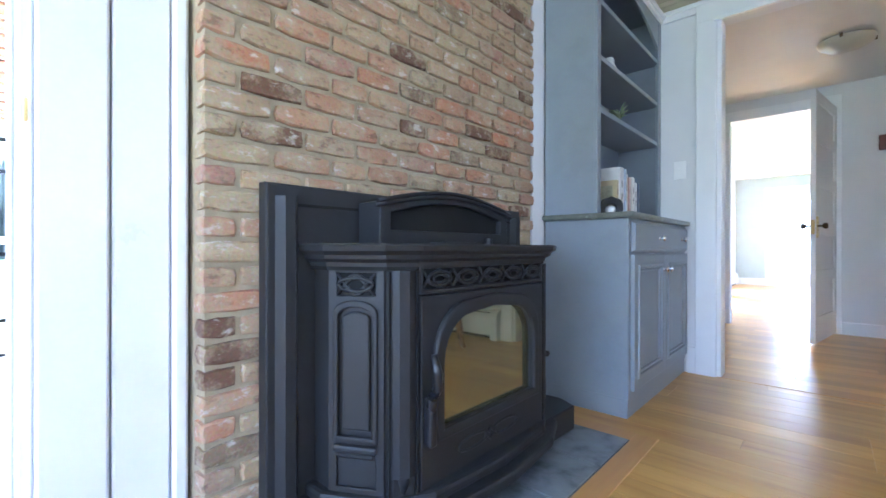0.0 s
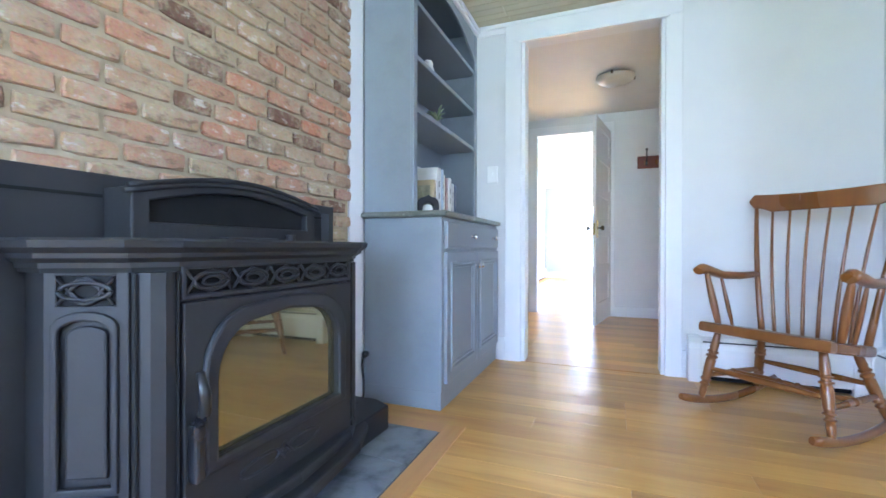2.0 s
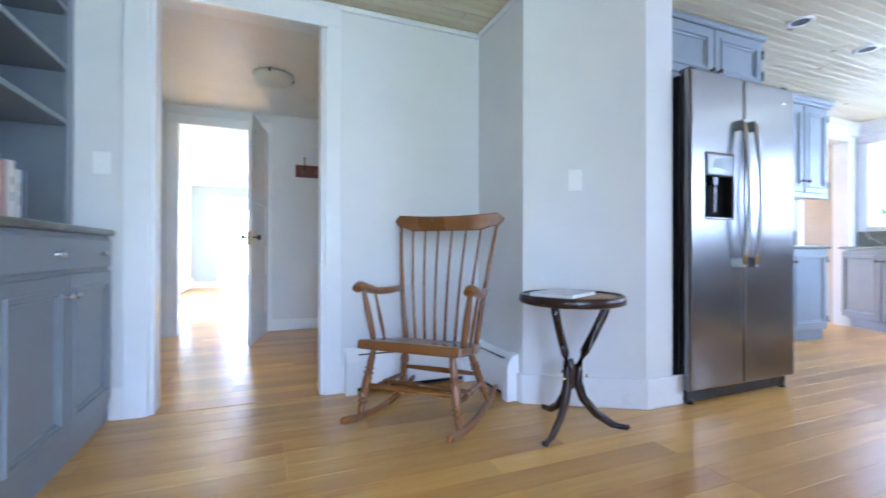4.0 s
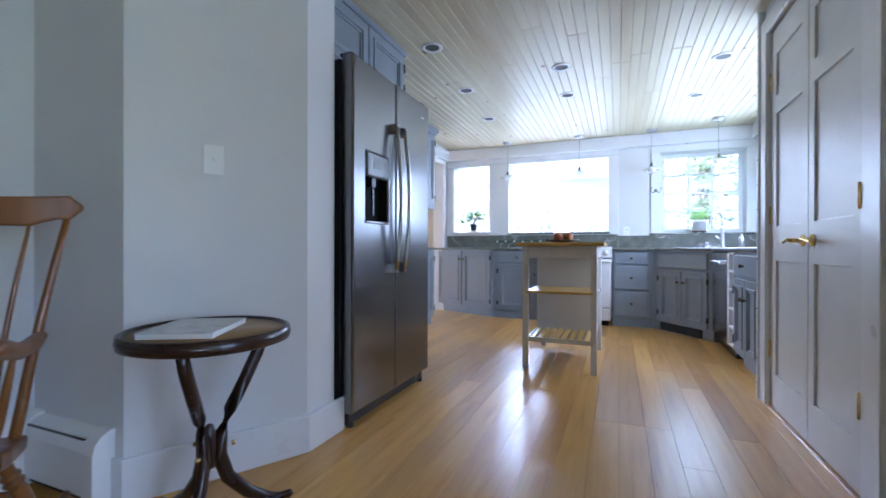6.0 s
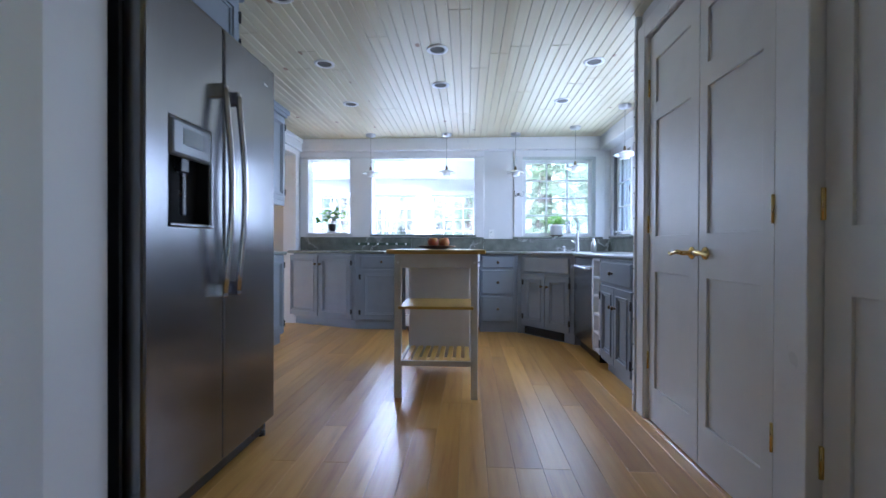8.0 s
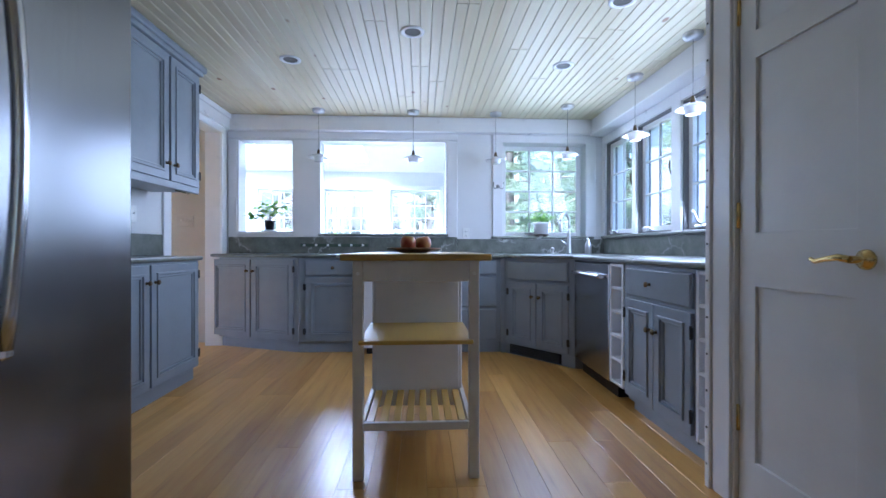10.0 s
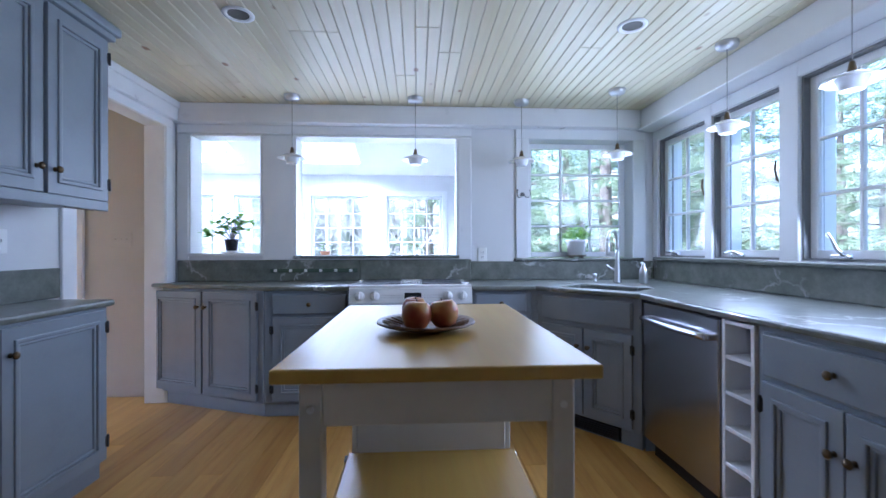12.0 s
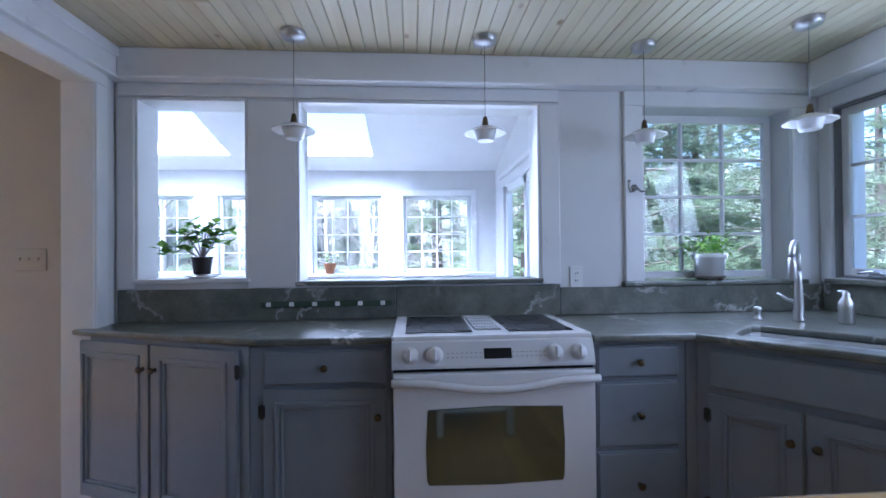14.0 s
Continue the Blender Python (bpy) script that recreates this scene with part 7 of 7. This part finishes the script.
def branching_plant():
    rnd = random.Random(6)
    p = thing("potted_plant", pose(FAR + 0.075, 3.2, 1.187) @ Matrix.Scale(0.95, 4), "glossy-leaved branching plant in a black pot", "plant")
    bm = bmesh.new()
    lathe(bm, [(0.001, 0.022), (0.045, 0.022), (0.058, 0.115), (0.062, 0.116), (0.062, 0.125), (0.054, 0.125), (0.05, 0.11), (0.001, 0.108)], 22, None, False)
    part("pot", bm, BLACK, p, "black plastic pot")
    bm = bmesh.new()
    lathe(bm, [(0.05, 0.0), (0.09, 0.01), (0.092, 0.016), (0.06, 0.012), (0.001, 0.012)], 24, None, False)
    lathe(bm, [(0.03, 0.008), (0.03, 0.024)], 16)
    part("saucer", bm, CERAMIC, p, "white saucer")
    st, lf = bmesh.new(), bmesh.new()
    ends = [(0.0, 0.24, 0.1), (0.03, 0.17, 0.26), (-0.02, 0.06, 0.36), (0.02, -0.07, 0.33), (-0.01, -0.17, 0.27), (0.04, -0.13, 0.15), (0.0, 0.12, 0.2), (-0.04, 0.2, 0.04), (0.02, -0.03, 0.3), (0.03, 0.01, 0.26), (-0.02, -0.1, 0.24)]
    for ex, ey, ez in ends:
        b, e = Vector((0, 0, 0.11)), Vector((ex, ey, 0.11 + ez * 0.66))
        m1 = b.lerp(e, 0.5) + Vector((0, 0, 0.05))
        tube(st, [b, m1, e], [0.005, 0.004, 0.002], 5)
        for k in range(10):
            f = 0.35 + 0.65 * k / 9
            q = b.lerp(m1, f * 2) if f < 0.5 else m1.lerp(e, f * 2 - 1)
            an = rnd.uniform(0, 6.283)
            leaf_blade(lf, q, (math.cos(an) * 0.6 + ex, math.sin(an) * 0.8 + ey * 2, rnd.uniform(-0.2, 0.6)), rnd.uniform(0.055, 0.085), rnd.uniform(0.022, 0.031), rnd.uniform(0, 0.02))
    part("stems", st, TWIG, p)
    part("foliage", lf, LEAF_DARK, p)


bushy_plant()
branching_plant()


# ---- sunroom fittings ----
def sunroom_things():
    for k, a in enumerate((1.2, 2.42, 3.65, 4.87)):
        w = tagged(new("window_%d" % (k + 6)), "white gridded sunroom window", kind="structure")
        w.matrix_basis = pose(10.6, a + 0.93, 0, 0, 0, -90)
        sash(w, 0.01, 0.92, 1.06, 2.09, 0.06, 4, 4, 0.04, 0.016)
        bm = bmesh.new()
        for b in ((-0.08, 0.0, 1.0, 2.18), (0.93, 1.01, 1.0, 2.18), (0.0, 0.93, 2.1, 2.18), (-0.1, 1.03, 1.01, 1.05)):
            box(bm, (b[0], -0.02, b[2]), (b[1], 0.0, b[3]), 0.004)
        part("casing", bm, TRIM, w)
    bm = bmesh.new()
    for b in ((8.2, 8.3), (9.1, 9.2), (10.0, 10.1)):
        box(bm, (b[0], 0.76, 0), (b[1], 0.82, 2.15), 0.005)
    box(bm, (8.2, 0.76, 2.05), (10.1, 0.82, 2.15), 0.005)
    box(bm, (8.2, 0.76, 0.0), (10.1, 0.82, 0.12), 0.005)
    setting("door_sunroom", bm, TRIM, "white framed sliding glass door")
    setting("trim_curtain_rod", one((8.1, 10.2, 0.86, 0.9, 2.25, 2.3), bev=0.005), TRIM, "white rail above the sliding door")
    f = thing("flower_pot", pose(10.5, 3.1, 1.05), "white flowers in a terracotta pot on the sunroom sill", "plant")
    bm = bmesh.new()
    lathe(bm, [(0.05, 0), (0.075, 0.12), (0.08, 0.12), (0.08, 0.14), (0.001, 0.14)], 18)
    part("pot", bm, paint("terracotta", (0.45, 0.2, 0.1), 0.8, 0.1), f, "terracotta pot")
    rnd = random.Random(9)
    bm, b2 = bmesh.new(), bmesh.new()
    for k in range(70):
        an, r = rnd.uniform(0, 6.283), rnd.uniform(0.02, 0.15)
        q = Vector((math.cos(an) * r, math.sin(an) * r, 0.14 + rnd.uniform(0, 0.13)))
        leaf_blade(bm if k % 3 else b2, q, (math.cos(an), math.sin(an), 0.5), 0.06, 0.022, 0.01)
    part("petals", bm, PLASTIC, f)
    part("leaves", b2, LEAF, f)
    # sill bench and planters outside the opening
    setting("ledge_sunroom", one((10.45, 10.6, 0.9, 6.5, 1.01, 1.045), bev=0.005), TRIM, "white window ledge in the sunroom")


sunroom_things()


# ---- outdoors ----
GRASS = paint("spring_grass", (0.1, 0.14, 0.045), 0.9, 0.2, 0.6, 0.5, fine=14.0)
WOODS = paint("far_woods", (0.32, 0.34, 0.28), 0.95, 0.35, 0.35, 0.6, fine=3.0)


def outdoors():
    bm = bmesh.new()
    box(bm, (-1500, -1500, -0.9), (1500, 1500, -0.45))
    setting("ground", bm, GRASS, "spring lawn round the house")
    rnd = random.Random(21)
    t = bmesh.new()
    k = 260
    rows = []
    for i in range(k):
        a = 2 * math.pi * i / k
        r = 70 + rnd.uniform(-6, 6)
        h = 14 + 6 * noise.noise(Vector((math.cos(a) * 4, math.sin(a) * 4, 0))) + rnd.uniform(-1.6, 1.6)
        rows.append([t.verts.new((math.cos(a) * (r + d), math.sin(a) * (r + d), z)) for d, z in ((0, -0.5), (0.6, h * 0.55), (2.5, h))])
    for i in range(k):
        a, b = rows[i], rows[(i + 1) % k]
        for j in range(2):
            t.faces.new((a[j], b[j], b[j + 1], a[j + 1]))
    bm = bmesh.new()
    join(bm, t)
    setting("backdrop", bm, WOODS, "distant spring woods")


outdoors()


def pine(seed, height, spread):
    rnd = random.Random(seed)
    p = thing("pine_tree", pose(0, 0, 0), "tall white pine with drooping green boughs", "tree", "pine trees")
    bm = bmesh.new()
    tube(bm, [(0, 0, -0.1), (0.03, 0.02, height * 0.3), (-0.04, 0.03, height * 0.65), (0, 0, height)], [0.19, 0.16, 0.09, 0.02], 10)
    limbs = []
    n = int(height * 6)
    for k in range(n):
        z = 0.9 + (height - 1.2) * (k / n) ** 1.05
        a = k * 2.4 + rnd.uniform(-0.4, 0.4)
        ln = spread * (1 - 0.75 * (z / height)) * rnd.uniform(0.65, 1.1)
        e = Vector((math.cos(a) * ln, math.sin(a) * ln, z + ln * rnd.uniform(-0.22, 0.12)))
        b = Vector((0, 0, z))
        m = b.lerp(e, 0.5) + Vector((0, 0, 0.1 * ln))
        tube(bm, [b, m, e], [0.03, 0.02, 0.006], 5)
        limbs.append((b, m, e, ln))
    part("trunk", bm, BARK, p)
    vs, fs = [], []
    for b, m, e, ln in limbs:
        for c in range(int(16 + ln * 24)):
            f = rnd.uniform(0.25, 1.05)
            q = b.lerp(m, f * 2) if f < 0.5 else m.lerp(e, f * 2 - 1)
            q = q + Vector((rnd.gauss(0, 0.24), rnd.gauss(0, 0.24), rnd.gauss(0, 0.07)))
            for s in range(18):
                d = Vector((rnd.gauss(0, 1), rnd.gauss(0, 1), rnd.gauss(0.15, 0.45))).normalized()
                w = d.cross(Vector((rnd.gauss(0, 1), rnd.gauss(0, 1), 1))).normalized() * rnd.uniform(0.005, 0.01)
                o = len(vs)
                ll = rnd.uniform(0.09, 0.17)
                vs += [tuple(q - w), tuple(q + w), tuple(q + d * ll)]
                fs.append((o, o + 1, o + 2))
    me = bpy.data.meshes.new("crown")
    me.from_pydata(vs, [], fs)
    me.materials.append(NEEDLE)
    cr = new("crown", me)
    cr.parent = p
    return p


P1, P2 = pine(5, 9.0, 2.4), pine(17, 7.5, 2.1)
P1.matrix_basis = pose(14.4, -3.3, -0.45)
P2.matrix_basis = pose(7.9, -8.6, -0.45, 0, 0, 40)
for src, x, y, r in ((P2, 16.6, -1.2, 80), (P1, 16.8, -5.4, 150), (P1, 10.8, -8.4, 200), (P2, 5.4, -9.6, 15), (P1, 2.8, -9.4, 300), (P2, 9.4, -10.6, 120), (P1, 16.5, -1.4, 10), (P2, 17.0, -6.5, 260), (P1, 13.0, -9.5, 90),
                     (P2, 18.5, 1.2, 33), (P1, 14.0, -6.4, 70), (P2, 15.4, -4.6, 190), (P1, 15.5, -7.5, 250), (P2, 6.6, -8.6, 230), (P1, 19.5, -4.0, 25), (P2, 11.0, -11.5, 310), (P1, 20.0, -9.0, 45), (P1, 23.0, -6.0, 130), (P1, 24.0, -12.0, 220), (P1, 17.5, -13.0, 300), (P1, 14.0, -14.5, 75), (P1, 8.0, -13.5, 160), (P1, 4.0, -12.0, 240), (P1, 30.0, 9.6, 61), (P2, 28.0, 12.2, 111)):
    copy_thing(src, pose(x, y, -0.45, 0, 0, r))


def bare_bush(seed):
    rnd = random.Random(seed)
    p = thing("bare_tree", pose(0, 0, 0), "leafless grey spring tree with fine twigs", "tree", "bare trees")
    bm = bmesh.new()
    tube(bm, [(0, 0, -0.05), (0.05, 0, 1.4), (0.0, 0.1, 3.4)], [0.09, 0.07, 0.04], 8)
    part("trunk", bm, TWIG, p)
    vs, fs = [], []

    def twig(a, d, ln, w, depth):
        e = a + d * ln
        s = d.cross(Vector((rnd.gauss(0, 1), rnd.gauss(0, 1), rnd.gauss(0, 1)))).normalized() * w
        o = len(vs)
        vs.extend([tuple(a - s), tuple(a + s), tuple(e + s * 0.5), tuple(e - s * 0.5)])
        fs.append((o, o + 1, o + 2, o + 3))
        if depth:
            for _ in range(4):
                nd = (d + Vector((rnd.gauss(0, 0.6), rnd.gauss(0, 0.6), rnd.gauss(0.1, 0.4)))).normalized()
                twig(a.lerp(e, rnd.uniform(0.4, 1)), nd, ln * rnd.uniform(0.45, 0.75), w * 0.6, depth - 1)
    for k in range(16):
        z = rnd.uniform(0.6, 3.3)
        an = rnd.uniform(0, 6.283)
        twig(Vector((0, 0, z)), Vector((math.cos(an), math.sin(an), rnd.uniform(0.2, 1.1))).normalized(), rnd.uniform(0.9, 1.7), 0.018, 3)
    me = bpy.data.meshes.new("crown")
    me.from_pydata(vs, [], fs)
    me.materials.append(TWIG)
    cr = new("crown", me)
    cr.parent = p
    return p


B1 = bare_bush(2)
B1.matrix_basis = pose(17.5, 2.6, -0.45)
for x, y, r in ((18.2, 4.6, 50), (16.8, 6.2, 140), (19.6, 3.4, 200), (20.5, 6.0, 290), (17.4, 0.2, 77), (21.5, 1.5, 20), (16.0, 8.3, 240)):
    copy_thing(B1, pose(x, y, -0.45, 0, 0, r))


def fence():
    f = thing("rail_fence", pose(0, 0, -0.45), "weathered post-and-rail fence across the lawn", "fence")
    for k in range(9):
        part("post", one((15.2, 15.32, -16 + 2.2 * k, -15.88 + 2.2 * k, 0, 1.15), bev=0.01), TWIG, f)
    for z in (0.4, 0.7, 1.0):
        part("rail", one((15.22, 15.3, -16.2, 1.8, z, z + 0.09), bev=0.01), TWIG, f)


fence()


def porch():
    """Boarded porch roof outside the garden door."""
    boards = wood("porch_boards", [(0.2, (0.2, 0.09, 0.04)), (0.6, (0.3, 0.15, 0.07)), (0.9, (0.4, 0.22, 0.11))], "y", 0.6, 0.0, 12.0, 0.2)
    p = tagged(new("porch_roof"), "brown boarded porch roof outside the door", kind="structure")
    for k in range(22):
        x = -1.15 - 0.19 * k
        z = 2.62 - 0.03 * k
        part("board", one((x - 0.185, x, -4.5, 1.6, z, z + 0.03), bev=0.004), boards, p)
    part("fascia", one((-5.4, -5.32, -4.5, 1.6, 1.82, 2.0)), TRIM, p)
    setting("porch_floor", one((-5.4, -0.9, -4.5, 1.6, -0.3, -0.03)), paint("porch_deck", (0.45, 0.44, 0.42), 0.7, 0.1), "grey painted porch deck")
    setting("porch_rail", one((-5.36, -5.3, -4.5, 1.6, 0.85, 0.92), (-5.36, -5.3, -4.5, 1.6, 0.15, 0.2), bev=0.004), TRIM, "white porch rail")


porch()

# unseen slab over the house, added to shut out light from above
setting("light_block_slab", one((-1.1, 7.5, -0.72, 7.3, 2.7, 2.8), (-1.1, 1.9, -2.6, -0.72, 2.7, 2.8), (-1.4, 2.9, 7.3, 12.7, 2.7, 2.8)), GAP)


# ---- floor boards ----
def floor_boards():
    rnd = random.Random(12)
    fl = setting("floor", one((-0.76, FAR, -2.3, 3.52, -0.02, -0.0125), (-1.25, 2.72, 3.52, 12.45, -0.12, -0.0125)), GAP, "varnished honey oak plank floor")
    cache = {}

    def board(ln):
        key = round(ln, 1)
        if key not in cache:
            bm = one((0.0004, key - 0.0004, 0.0004, 0.1266, -0.012, 0.0), bev=0.0008)
            me = bpy.data.meshes.new("floor_board")
            bm.to_mesh(me)
            bm.free()
            me.materials.append(FLOOR)
            cache[key] = me
        return cache[key], key
    y = -0.64
    while y < 3.5:
        x = -0.76
        ln = rnd.choice((0.6, 1.0, 1.4, 1.8, 2.2))
        while x < FAR - 0.05:
            ln = min(ln, round(FAR - x + 0.05, 1))
            me, key = board(max(ln, 0.1))
            ob = new("floor_board", me)
            ob.parent = fl
            ob.location = (x, y, rnd.uniform(-0.0004, 0.0))
            x += key
            ln = rnd.choice((1.2, 1.6, 2.0, 2.4, 2.8))
        y += 0.127
    y = 3.53
    while y < 12.25:
        x = -1.25
        ln = rnd.choice((0.8, 1.2, 1.6, 2.0))
        while x < 2.6:
            me, key = board(max(0.1, min(ln, round(2.72 - x, 1))))
            ob = new("floor_board", me)
            ob.parent = fl
            ob.location = (x, y, 0)
            x += key
            ln = rnd.choice((1.6, 2.0, 2.4))
        y += 0.127
    bm = bmesh.new()
    y = -2.3
    while y < -0.65:
        box(bm, (-0.76, y + 0.0006, -0.012), (1.6, y + 0.1264, 0.0))
        y += 0.127
    ob = part("floor_boards", bm, FLOOR_STUFF, fl)
    ob["kind"] = "stuff"


floor_boards()


# ---- bricks ----
def bricks():
    rnd = random.Random(31)
    w = setting("wall_brick", one((-1.0, -0.649, 0.585, 2.155, 0.0, CEIL_Z), bev=0.0), MORTAR, "worn antique brick chimney wall with sandy mortar")
    shapes = {}

    def shape(kind, v):
        if (kind, v) not in shapes:
            ln = {"full": 0.176, "half": 0.084, "q": 0.13}[kind]
            t = bmesh.new()
            r2 = random.Random(v * 7 + len(kind))
            n = max(2, round(ln / 0.045))
            loop = [(ln * i / n, 0.0) for i in range(n)] + [(ln, 0.0), (ln, 0.026)] + [(ln - ln * i / n, 0.0525) for i in range(n)] + [(0.0, 0.0525), (0.0, 0.026)]
            rows = []
            for x, inset in ((-0.05, 0.0), (-0.005, 0.0), (0.0, 0.004)):
                ring_v = []
                for y, z in loop:
                    corner = 0.005 if y in (0.0, ln) and z in (0.0, 0.0525) else 0.0
                    k = inset + corner * r2.uniform(0.3, 1.2)
                    ring_v.append(t.verts.new((x + r2.uniform(-0.002, 0.0015), y + (k if y < ln * 0.3 else -k if y > ln * 0.7 else 0) + r2.uniform(-0.0015, 0.0015),
                                               z + (k if z < 0.01 else -k if z > 0.04 else 0) + r2.uniform(-0.002, 0.002))))
                rows.append(ring_v)
            for lo, hi in zip(rows, rows[1:]):
                for i in range(len(lo)):
                    j = (i + 1) % len(lo)
                    t.faces.new((lo[i], lo[j], hi[j], hi[i]))
            hub = t.verts.new((0.002 + r2.uniform(-0.002, 0.002), ln / 2, 0.026))
            for i in range(len(rows[-1])):
                t.faces.new((rows[-1][i], rows[-1][(i + 1) % len(rows[-1])], hub))
            bmesh.ops.recalc_face_normals(t, faces=t.faces[:])
            me = bpy.data.meshes.new("brick")
            t.to_mesh(me)
            t.free()
            me.materials.append(BRICK)
            shapes[kind, v] = me
        return shapes[kind, v], {"full": 0.176, "half": 0.084, "q": 0.13}[kind]
    z = 0.004
    course = 0
    while z < CEIL_Z - 0.03:
        y = 0.575
        first = True
        while y < 2.12:
            kind = ("half" if course % 2 else "full") if first else "full"
            if not first and rnd.random() < 0.07:
                kind = "q"
            if y + 0.176 > 2.17:
                kind = "q" if y + 0.13 <= 2.175 else "half"
                if y + 0.084 > 2.19:
                    break
            me, ln = shape(kind, rnd.randrange(6))
            hidden = 0.78 < y and y + ln < 1.9 and z + 0.06 < 0.95
            if not hidden:
                ob = new("brick", me)
                ob.parent = w
                ob.location = (-0.637 + rnd.uniform(-0.004, 0.004), y, z + rnd.uniform(-0.0015, 0.0015))
                ob.rotation_euler = (radians(rnd.uniform(-0.5, 0.5)), 0, radians(rnd.uniform(-0.6, 0.6)))
            y += ln + 0.0125
            first = False
        z += 0.0646
        course += 1


bricks()
